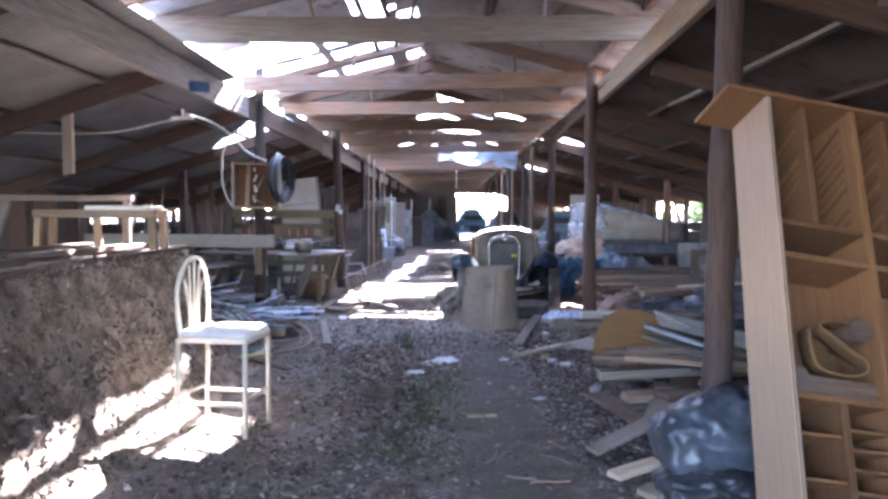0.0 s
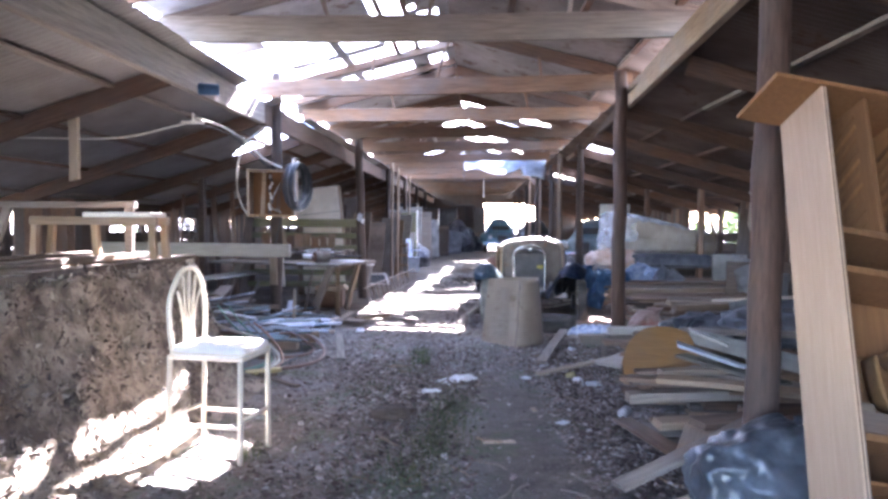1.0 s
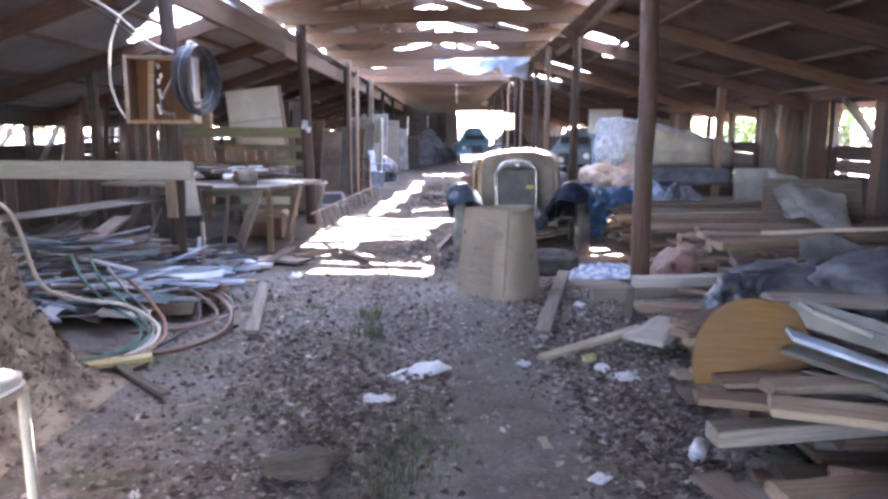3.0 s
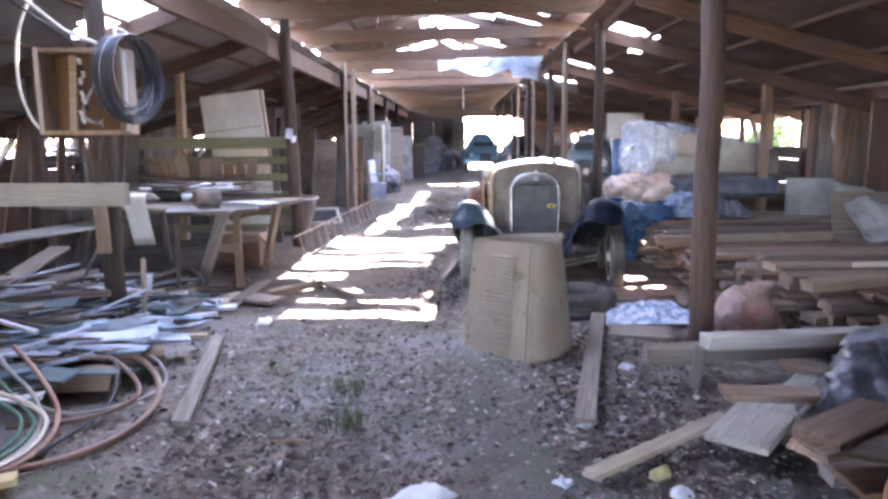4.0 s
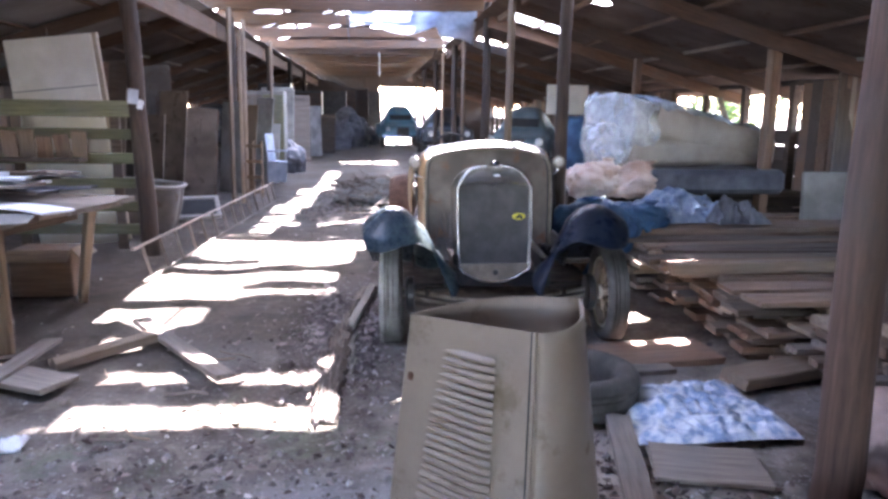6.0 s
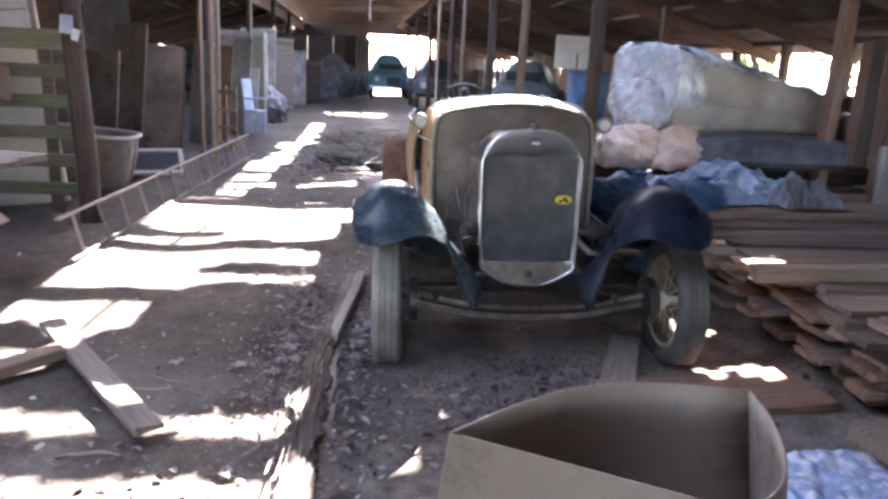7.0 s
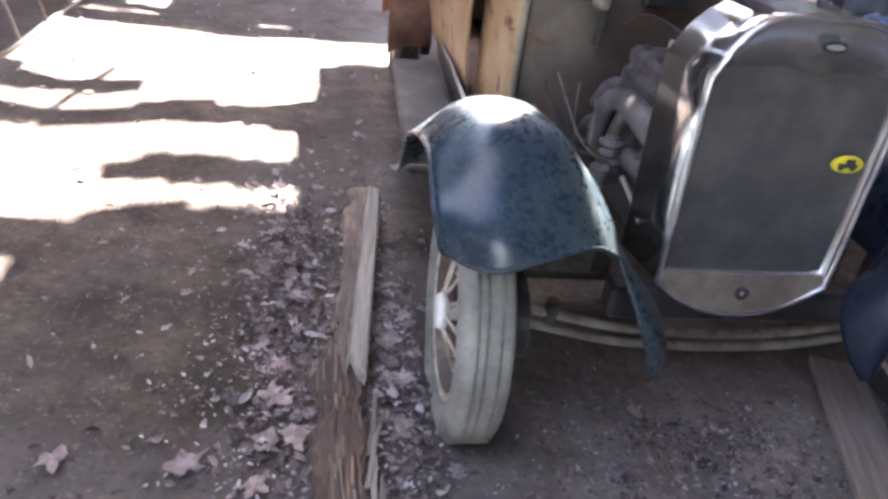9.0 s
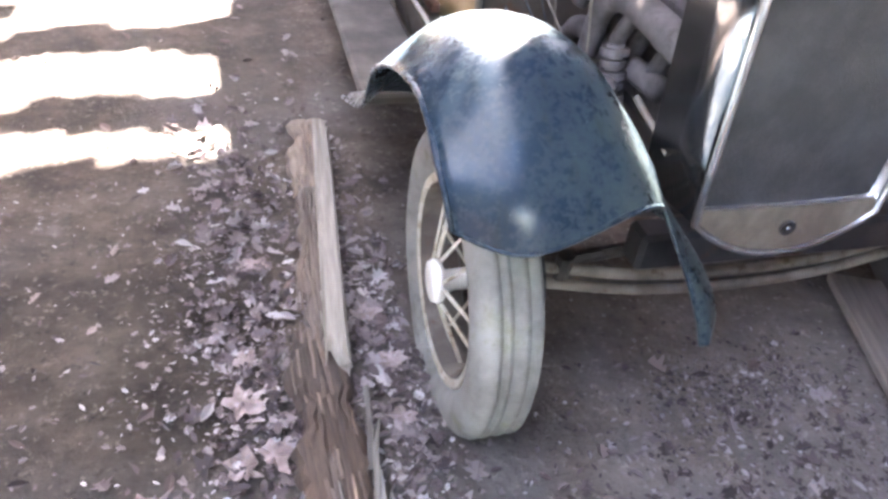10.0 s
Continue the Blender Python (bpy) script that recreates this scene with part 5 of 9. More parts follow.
def bar_stool():
    m = T(-1.365, 4.42, 0.0) @ Matrix.Rotation(radians(-8), 4, 'Z')
    st = thing("bar_stool", m, "cream metal bar stool with white vinyl seat in sunlight", "stool")
    feet = {(-1, -1): (-0.235, -0.165), (1, -1): (0.215, -0.175), (1, 1): (0.225, 0.17), (-1, 1): (-0.21, 0.19)}
    for (sx, sy), (fx, fy) in feet.items():
        top = (fx * (0.93 if sx < 0 else 1.0), fy * 0.96, 0.59)
        part("leg", tube(bmesh.new(), [(fx, fy, 0.0), top], 0.0155, 10), CREAM, st, smooth=True)
    for z, sides in ((0.20, ((-1, -1, 1, -1), (-1, 1, 1, 1))), (0.235, ((-1, -1, -1, 1), (1, -1, 1, 1)))):
        for ax, ay, bx, by in sides:
            a, b = feet[ax, ay], feet[bx, by]
            k = 1 - 0.035 * z / 0.61
            part("stretcher", tube(bmesh.new(), [(a[0] * k, a[1], z), (b[0] * k, b[1], z)], 0.012, 8), CREAM, st, smooth=True)
    part("seat_frame", boxed(0.455, 0.37, 0.03, 0.01, T(0.01, 0, 0.588)), CREAM, st)
    bm = bmesh.new()
    bmesh.ops.create_grid(bm, x_segments=16, y_segments=14, size=1.0)
    for v in bm.verts:
        x, y = v.co.x, v.co.y
        r = (abs(x) ** 5 + abs(y) ** 5) ** 0.2
        s = min(1.0, 1.0 / max(r, 1e-6)) if r > 1 else 1.0
        d = max(abs(x), abs(y))
        v.co = Vector((0.015 + x * s * 0.24, y * s * 0.195, 0.628 + 0.03 * (1 - d ** 6) - (0.03 if d > 0.99 else 0)))
    seat = thick(part("seat", bm, SEAT_VINYL, st, "padded white vinyl seat", smooth=True), 0.02, -1)
    part("seat_piping", tube(bmesh.new(), [(0.015 + 0.24 * math.copysign(abs(math.cos(a)) ** 0.4, math.cos(a)), 0.195 * math.copysign(abs(math.sin(a)) ** 0.4, math.sin(a)), 0.612) for a in [2 * math.pi * k / 40 for k in range(40)]], 0.007, 6, True), CREAM, seat)
    arch = curve_points([(-0.20, -0.155, 0.60), (-0.205, -0.185, 0.76), (-0.205, -0.175, 0.92), (-0.195, -0.09, 1.05), (-0.185, 0.0, 1.078), (-0.185, 0.085, 1.05), (-0.185, 0.155, 0.92), (-0.185, 0.17, 0.76), (-0.185, 0.155, 0.60)], 5)
    back = part("backrest", tube(bmesh.new(), arch, 0.0145, 10), CREAM, st, "arched cream metal backrest", smooth=True)
    for y0, y1, z1 in ((0.0, 0.0, 1.06), (-0.03, -0.07, 1.035), (0.03, 0.07, 1.035), (-0.05, -0.13, 0.95), (0.05, 0.13, 0.95)):
        part("spindle", tube(bmesh.new(), curve_points([(-0.19, y0, 0.60), (-0.195, y0 * 1.1, 0.76), (-0.195, (y0 + y1) / 2, 0.88), (-0.187, y1, z1)], 4), 0.0085, 8), CREAM, back, smooth=True)
    return st


bar_stool()


def bench_on_bank():
    b = thing("small_bench", T(-2.60, 5.42, 1.09), "pale wooden bench frame with a white top on the bank", "bench")
    part("top", boxed(0.50, 0.26, 0.035, 0.01, T(0.18, 0.0, 0.305)), WHITE_PAINT, b, "white board top in the sun")
    part("rail", boxed(0.92, 0.05, 0.06, 0.006, T(0, -0.10, 0.26)), WOOD_TAN, b)
    part("rail", boxed(0.92, 0.05, 0.06, 0.006, T(0, 0.10, 0.26)), WOOD_TAN, b)
    for x, y in ((-0.43, -0.10), (0.43, -0.10), (-0.43, 0.10), (0.43, 0.10), (0.02, -0.10)):
        part("leg", boxed(0.05, 0.045, 0.27, 0.005, T(x, y, 0.125) @ Matrix.Rotation(radians(4 if x < 0 else -4), 4, 'Y')), WOOD_UP, b)


bench_on_bank()
fr = thing("timber_frame", T(-3.30, 5.85, 1.06), "grey timber frame with a leaning brace", "frame")
part("rail", plank_bm(1.3, 0.07, 0.05, 3), WOOD_GREY, fr, at=T(0.1, 0, 0.42))
for x, a in ((-0.5, 0), (-0.35, 20), (0.7, 0)):
    part("leg", boxed(0.06, 0.05, 0.43, 0.004, T(x, 0.0, 0.2) @ Matrix.Rotation(radians(a), 4, 'Y')), WOOD_GREY, fr)

# the long beam by the pole, its block, and short prop
beam("long_beam", (-4.4, 8.74, 1.02), (-2.09, 8.74, 1.01), 0.09, 0.155, WOOD_WHITE, "heavy bleached timber beam resting against the pole", "beam", kind="", seed=77, warp=0.004)
beam("beam_block", (-2.30, 8.80, 0.60), (-2.30, 8.78, 0.935), 0.085, 0.05, WOOD_TAN, "short tan block under the beam", "block", kind="", seed=78)
beam("beam_prop", (-4.2, 8.85, 0.0), (-3.9, 8.78, 0.945), 0.09, 0.05, WOOD_GREY, "leaning prop under the beam", "prop", kind="", seed=79)
beam("hanging_board", (-3.42, 6.50, 2.46), (-3.40, 6.48, 1.71), 0.26, 0.025, WOOD_PALE, "pale board hanging down from a rafter", "board", kind="", seed=80, roll=90)


# wooden box on the pole with the coil of cable
def box_on_pole():
    w = thing("wooden_box", T(-2.29, 8.645, 1.42) @ Matrix.Rotation(radians(3), 4, 'Z'), "open tan wooden box fixed to the pole", "box")
    half = 0.262
    part("back", boxed(half * 2 - 0.01, 0.02, 0.53, 0.003, T(0, 0.20, 0.27)), WOOD_SHELF, w)
    for x in (-half, half):
        part("side", boxed(0.02, 0.22, 0.54, 0.003, T(x, 0.10, 0.27)), WOOD_UP, w)
    for z in (0.0, 0.535):
        part("end_board", boxed(half * 2 + 0.02, 0.22, 0.02, 0.003, T(0, 0.10, z)), WOOD_UP, w)
    part("bracket", boxed(0.06, 0.06, 0.10, 0.004, T(0.0, 0.235, 0.40)), WOOD_OLD, w)
    part("side_strip", boxed(0.012, 0.06, 0.52, 0.003, T(half + 0.014, 0.03, 0.27)), WHITE_PAINT, w, "white strip on the side of the box")
    part("side_facing", boxed(0.010, 0.13, 0.55, 0.003, T(half + 0.014, 0.135, 0.27)), WOOD_PALE, w, "pale board facing the side of the box")
    for x in (-half, half):
        part("face_strip", boxed(0.028, 0.016, 0.555, 0.003, T(x, -0.018, 0.27)), WOOD_PALE if x < 0 else WOOD_UP, w)
    for z in (0.005, 0.53):
        part("face_strip", boxed(half * 2 - 0.03, 0.016, 0.028, 0.003, T(0, -0.016, z)), WOOD_UP, w)
    part("loose_lath", boxed(0.05, 0.012, 0.50, 0.002, T(-0.12, 0.15, 0.27) @ Matrix.Rotation(0.06, 4, 'Y')), WOOD_TAN, w)
    r = random.Random(4)
    for k in range(11):
        x = -0.01 + r.uniform(-0.018, 0.018)
        part("porcelain_fitting", tube(bmesh.new(), [(x, 0.05, 0.03 + 0.042 * k), (x + r.uniform(-0.012, 0.012), 0.03, 0.06 + 0.042 * k)], 0.013, 8), PAPER if k % 3 == 1 else CABLE_CREAM if k % 3 else CABLE_BLACK, w)
    for k in range(4):
        part("wire", tube(bmesh.new(), curve_points([(0.08, 0.1, 0.03 + 0.02 * k), (r.uniform(0.0, 0.12), 0.02, 0.06), (r.uniform(-0.03, 0.12), 0.03, 0.14), (0.09, 0.1, 0.4)], 5), 0.004, 6), HOSE_GREY if k % 2 else CABLE_BLACK, w)


box_on_pole()
coil = thing("cable_coil", T(-1.985, 8.655, 1.76) @ Matrix.Rotation(radians(83), 4, 'Z'), "coil of black cable hanging on the wooden box", "cable coil")
r = random.Random(9)
for k in range(44):
    big = 1.0 - abs(r.gauss(0, 0.075))
    rx, rz, ox, tilt = 0.315 * big, 0.285 * big, r.uniform(-0.015, 0.02), r.uniform(-0.04, 0.04)
    pts = [(ox + rx * math.cos(a), -0.06 + 0.0022 * k + tilt * math.cos(a), 0.285 - rz + rz * math.sin(a) - 0.01 * (1 - big)) for a in [2 * math.pi * j / 36 for j in range(36)]]
    part("loop", tube(bmesh.new(), pts, 0.0042, 6, True), HOSE_GREY if k in (6, 21) else CABLE_BLACK, coil, smooth=True)
part("hanger", tube(bmesh.new(), curve_points([(-0.10, 0.0, 0.27), (-0.04, 0.03, 0.315), (0.06, 0.03, 0.31), (0.10, 0.0, 0.27)], 4), 0.011, 6), CABLE_CREAM, coil, "white cord tying the coil", smooth=True)

# loose wiring under the roof
for nm, pts, rad, m in (
    ("cable", [(-5.4, 6.6, 2.02), (-4.4, 6.7, 2.10), (-3.3, 6.9, 2.12), (-2.75, 7.0, 2.24), (-2.52, 7.0, 2.30)], 0.008, CABLE_CREAM),
    ("cable", [(-2.52, 7.0, 2.32), (-2.50, 7.6, 2.33), (-2.48, 8.3, 2.26), (-2.36, 8.62, 2.08), (-2.14, 8.60, 1.985)], 0.012, CABLE_CREAM),
    ("cable", [(-2.52, 7.0, 2.28), (-2.50, 7.9, 2.27), (-2.44, 8.5, 2.12), (-2.30, 8.64, 1.985)], 0.008, CABLE_BLACK),
    ("cable", [(-2.60, 8.70, 2.30), (-2.68, 8.66, 2.05), (-2.68, 8.62, 1.75), (-2.62, 8.61, 1.54), (-2.555, 8.62, 1.44)], 0.011, CABLE_CREAM),
    ("cable", [(-2.34, 8.86, 2.62), (-2.46, 8.80, 2.44), (-2.60, 8.70, 2.30)], 0.009, CABLE_CREAM),
    ("cable", [(-2.16, 8.64, 1.42), (-2.20, 8.60, 1.2), (-2.24, 8.66, 1.09)], 0.007, CABLE_BLACK),
    ("cable", [(0.35, 26.9, 2.95), (0.36, 26.9, 2.3)], 0.012, CABLE_CREAM),
    ("cable", [(-0.25, 17.92, 2.95), (-0.2, 17.92, 2.4)], 0.01, CABLE_BLACK)):
    single(nm, tube(bmesh.new(), curve_points(pts, 6), rad, 6), m, Matrix(), "loose electric cable hanging under the rafters", "cable", smooth=True)
cl = thing("lamp_holder", T(-2.55, 7.0, 2.28), "old white cleat and lamp holder on a beam", "lamp holder")
part("cleat", boxed(0.22, 0.03, 0.03, 0.005), WHITE_PAINT, cl)
part("holder", tube(bmesh.new(), [(0, 0, 0.0), (0, 0, 0.09)], 0.014, 8), WHITE_PAINT, cl)
# small blue cylinder set against the west plate
single("blue_can", lathe(bmesh.new(), [(0.0005, -0.1), (0.05, -0.1), (0.05, 0.1), (0.0005, 0.1)], 16), BLUE_CLOTH, T(-2.265, 6.62, 2.52) @ Matrix.Rotation(radians(20), 4, 'Z'), "blue cylinder fixed to the timber plate", "can", smooth=True)


# ---- work table with slanted legs and what lies on it
def work_table():
    t = thing("work_table", Matrix(), "rough wooden work table with splayed legs", "table")
    cor = [(-3.75, 10.55), (-1.72, 9.86), (-1.40, 11.2), (-3.45, 11.9)]
    for k in range(6):
        a, b = k / 6 + 0.004, (k + 1) / 6 - 0.004
        p = [Vector((*cor[0], 0)).lerp(Vector((*cor[3], 0)), (a + b) / 2), Vector((*cor[1], 0)).lerp(Vector((*cor[2], 0)), (a + b) / 2)]
        ln = (p[1] - p[0]).length
        part("top_board", plank_bm(ln + r.uniform(-0.05, 0.08), 1.36 / 6, 0.035, k + 20, 0.006, 0.01), WOOD_GREY, t, at=T(0, 0, 0.765) @ between(p[0], p[1]))
    for (x0, y0), (x1, y1), m in (((-2.18, 10.20), (-1.86, 10.02), WOOD_GREY), ((-1.93, 11.55), (-1.66, 11.12), WOOD_TAN), ((-3.75, 11.0), (-3.35, 10.75), WOOD_GREY), ((-3.12, 11.9), (-3.05, 11.6), WOOD_GREY)):
        part("leg", plank_bm(math.dist((x0, y0, 0), (x1, y1, 0.75)), 0.11, 0.05, int(x0 * 9) + 70, 0.004), m, t, at=between((x0, y0, 0.0), (x1, y1, 0.75), 90))
    part("brace", plank_bm(0.75, 0.09, 0.03, 5), WOOD_OLD, t, at=between((-1.9, 10.2, 0.70), (-1.7, 11.1, 0.70), 90))
    part("cleat", boxed(0.22, 0.03, 0.08, 0.004, T(-1.86, 10.10, 0.44)), WOOD_TAN, t)
    part("upright", boxed(0.06, 0.05, 0.76, 0.004, T(-1.80, 10.2, 0.38)), WOOD_UP, t)


work_table()
motor = thing("electric_motor", T(-1.98, 10.02, 0.787) @ Matrix.Rotation(radians(38), 4, 'Z'), "old rusty electric motor lying on the table", "motor")
part("casing", lathe(bmesh.new(), [(0.0005, -0.112), (0.07, -0.11), (0.082, -0.09), (0.082, 0.07), (0.078, 0.09), (0.0005, 0.095)], 24, T(0, 0, 0.095)), IRON_DUSTY, motor, smooth=True)
part("end_plate", lathe(bmesh.new(), [(0.02, -0.118), (0.068, -0.116), (0.068, -0.108), (0.02, -0.106)], 20, T(0, 0, 0.095)), RUST, motor)
part("shaft", tube(bmesh.new(), [(-0.11, 0, 0.095), (-0.16, 0, 0.095)], 0.012, 8), IRON, motor)
part("foot", boxed(0.16, 0.12, 0.02, 0.004, T(0, 0, 0.012)), IRON, motor)
r = random.Random(31)
for k in range(40):
    x, y = r.uniform(-3.3, -1.75), r.uniform(10.3, 11.3)
    y += (x + 1.7) * -0.28
    m = r.choice([PAPER, BLUE_WHITE, WOOD_GREY, WOOD_OLD, TARP_DARK, IRON, WOOD_OLD, TARP_DARK, WOOD_DARK])
    single("scrap_strip", plank_bm(r.uniform(0.25, 0.7), r.uniform(0.05, 0.2), r.uniform(0.008, 0.02), k, 0.015), m, T(x, y, 0.795 + 0.004 * k) @ Matrix.Rotation(r.uniform(-0.9, 0.9), 4, 'Z') @ Matrix.Rotation(r.uniform(-0.05, 0.05), 4, 'Y'),
           "thin scrap strip lying on the work table", "scrap", "scrap on the work table")
single("sheet_scrap", plank_bm(0.75, 0.40, 0.008, 4, 0.01), TARP_GREY, T(-1.95, 10.05, 0.79) @ Matrix.Rotation(0.3, 4, 'Z'), "grey sheet metal scrap under the motor", "sheet")
for k in range(9):
    x = -3.70 + 0.15 * k
    single("shingle", plank_bm(0.24 + 0.03 * (k % 3) - 0.008 * k, 0.135, 0.02, k, 0.008, 0.01), (WOOD_BROWN, WOOD_WARM, WOOD_TAN)[k % 3], T(x, 13.195, 1.015 + 0.015 * (k % 3) - 0.004 * k) @ Matrix.Rotation(radians(r.uniform(-6, 6)), 4, 'Y') @ Matrix.Rotation(radians(14), 4, 'X') @ Matrix.Rotation(radians(90), 4, 'Y')  @ Matrix.Rotation(radians(90), 4, 'X'),
           "brown wooden shingle leaning on the green gate", "shingle", "shingles on the gate")
curl = []
for k in range(16):
    t = k / 15
    p = curve_points([(-2.57, 10.22, 0.86), (-2.575, 10.03, 0.925), (-2.58, 9.935, 0.90), (-2.595, 10.02, 0.72), (-2.62, 10.20, 0.40)], 4)[k]
    curl.append([p + Vector((s * 0.085, s * 0.02, 0)) for s in (-1, -0.5, 0, 0.5, 1)])
thick(single("veneer_strip", surface(curl), WHITE_PAINT, Matrix(), "white strip curling down over the table edge", "strip", smooth=True), 0.006)
single("roll_of_paper", lathe(bmesh.new(), [(0.0005, -0.16), (0.03, -0.16), (0.03, 0.16), (0.0005, 0.16)], 14), PAPER, T(-2.15, 10.32, 0.87) @ Matrix.Rotation(0.4, 4, 'Z'), "white paper roll on the table", "paper roll", smooth=True)
bx = thing("cardboard_box", T(-2.22, 11.75, 0.0) @ Matrix.Scale(0.86, 4), "torn yellow-brown cardboard box under the table", "box")
part("carton", boxed(0.5, 0.35, 0.40, 0.01, T(0, 0, 0.2)), WOOD_BROWN, bx)
part("flap", boxed(0.5, 0.12, 0.01, 0.002, T(0, -0.22, 0.36) @ Matrix.Rotation(radians(40), 4, 'X')), WOOD_TAN, bx)
part("flap", boxed(0.12, 0.35, 0.01, 0.002, T(0.29, 0, 0.37) @ Matrix.Rotation(radians(45), 4, 'Y')), WOOD_TAN, bx)


# ---- green slatted gate, white panels and leaning sheets beyond the table
gate = thing("slatted_gate", T(-3.05, 13.32, 0.0), "green-grey slatted timber gate standing upright", "gate")
for z, h in ((1.34, 0.15), (1.11, 0.10), (0.89, 0.10), (0.66, 0.10), (0.44, 0.10), (0.22, 0.10)):
    part("slat", plank_bm(2.05, 0.03, h, int(z * 100), 0.006), WOOD_GREEN, gate, at=T(0, 0, z))
part("ledge", plank_bm(1.45, 0.22, 0.03, 9, 0.004), WOOD_OLD, gate, at=T(-0.15, -0.125, 0.878))
for x in (-0.95, -0.05, 0.82):
    part("batten", boxed(0.09, 0.03, 1.35, 0.004, T(x, 0.035, 0.70)), WOOD_OLD, gate)
wp = thing("panel_door", T(-2.66, 13.55, 0.03) @ Matrix.Rotation(radians(-6.5), 4, 'Y') @ Matrix.Rotation(radians(-3), 4, 'X'), "white painted panel door leaning behind the gate", "door")
part("slab", boxed(0.80, 0.045, 1.98, 0.006, T(0, 0, 0.99)), WHITE_PAINT, wp)
part("edge_trim", boxed(0.05, 0.05, 1.98, 0.004, T(0.42, 0.01, 0.99)), WOOD_PALE, wp)
part("knob", tube(bmesh.new(), [(0.0, -0.02, 1.98), (0.0, -0.02, 2.05)], 0.015, 8), IRON, wp)
part("seam", boxed(0.78, 0.004, 0.01, 0.001, T(0, -0.025, 1.5)), GREY_SHEET, wp)
beam("stud_post", (-3.58, 13.6, -0.05), (-3.52, 13.6, 2.30), 0.13, 0.09, WOOD_UP, "tan timber upright by the gate", "post", seed=90)
r = random.Random(14)
for k, (x0, x1, h, w, m) in enumerate(((-4.36, -4.62, 1.80, 0.30, WOOD_DEEP), (-4.08, -4.29, 1.88, 0.32, WOOD_BROWN), (-3.98, -3.92, 1.90, 0.28, WOOD_OLD))):
    beam("leaning_board", (x0, 12.7, 0.0), (x1, 13.05 + 0.03 * k, h), w, 0.025, m, "wide brown board leaning behind the work table", "board", kind="", seed=k + 330, roll=90, group="boards leaning at the west wall")
for k in range(3):
    x = -5.2 + 0.26 * k
    ln = r.uniform(1.5, 1.9)
    beam("leaning_board", (x, 12.2 + 0.1 * k, 0.0), (x - 0.15 + r.uniform(-0.1, 0.1), 13.0, ln), r.uniform(0.18, 0.30), 0.025, WOOD_BROWN, "wide brown board leaning against the wall", "board", kind="", seed=k + 40, roll=90, group="boards leaning at the west wall")
for k, (x, y, w, h, m) in enumerate(((-2.95, 15.4, 0.62, 1.75, WOOD_DARK), (-2.65, 15.7, 0.5, 1.3, PLY_GREY), (-2.45, 16.0, 0.55, 1.6, PLY_GREY), (-2.35, 16.5, 0.45, 1.25, WOOD_OLD), (-2.25, 17.0, 0.42, 1.35, WOOD_BROWN), (-2.15, 18.6, 0.5, 1.5, GREY_SHEET), (-2.0, 19.0, 0.45, 1.45, WOOD_UP), (-1.95, 20.6, 0.5, 1.6, GREY_SHEET), (-1.9, 21.2, 0.42, 1.1, FOAM_GREY), (-2.0, 22.5, 0.6, 1.5, WOOD_UP), (-2.2, 23.5, 0.6, 1.3, GREY_SHEET), (-3.2, 16.2, 0.7, 1.8, WOOD_BROWN), (-2.75, 14.9, 0.26, 1.9, WOOD_OLD))):
    single("leaning_sheet", boxed(w, 0.018, h, 0.003), m, T(x, y, h / 2 - 0.02) @ Matrix.Rotation(radians(-25 - 6 * (k % 4)), 4, 'Z') @ Matrix.Rotation(radians(-7), 4, 'X'), "worn board sheet leaning on edge along the west side", "sheet", "sheets along the west side")
cb = thing("tall_cupboard", T(-2.15, 22.0, 0), "grey-green tall cupboard on the west side", "cupboard")
part("carcass", boxed(0.9, 0.5, 1.75, 0.01, T(0, 0.25, 0.87)), GREY_SHEET, cb)
part("door", boxed(0.43, 0.03, 1.6, 0.006, T(-0.22, -0.01, 0.87)), PLY_GREY, cb)
part("door", boxed(0.43, 0.03, 1.6, 0.006, T(0.22, -0.01, 0.87)), WOOD_GREEN, cb)


def tub():
    """An old oblong tub with a rounded end and a rolled rim, standing on the earth."""
    b = thing("old_tub", T(-2.50, 14.50, 0.0) @ Matrix.Rotation(radians(-4), 4, 'Z') @ Matrix.Rotation(radians(4), 4, 'Y'), "grey-brown old tub with a pale worn rim among junk", "tub")

    def loop(z, sx, sy, n=40):
        return [Vector((sx * math.copysign(abs(math.cos(a)) ** 0.55, math.cos(a)), sy * math.copysign(abs(math.sin(a)) ** 0.55, math.sin(a)), z)) for a in [2 * math.pi * k / n for k in range(n)]]
    rings = [loop(0.02, 0.36, 0.18), loop(0.03, 0.42, 0.22), loop(0.15, 0.47, 0.25), loop(0.35, 0.505, 0.275), loop(0.55, 0.52, 0.29)]
    thick(part("body", surface([r + r[:1] for r in rings]), TUB_GREY, b, smooth=True), 0.012, -1)
    floor_face = bmesh.new()
    floor_face.faces.new([floor_face.verts.new(p) for p in loop(0.10, 0.43, 0.23)])
    part("bottom", floor_face, RUBBER_DARK, b)
    part("rim", tube(bmesh.new(), loop(0.555, 0.53, 0.30), 0.018, 8, True), FOAM_GREY, b, "pale rolled rim", smooth=True)


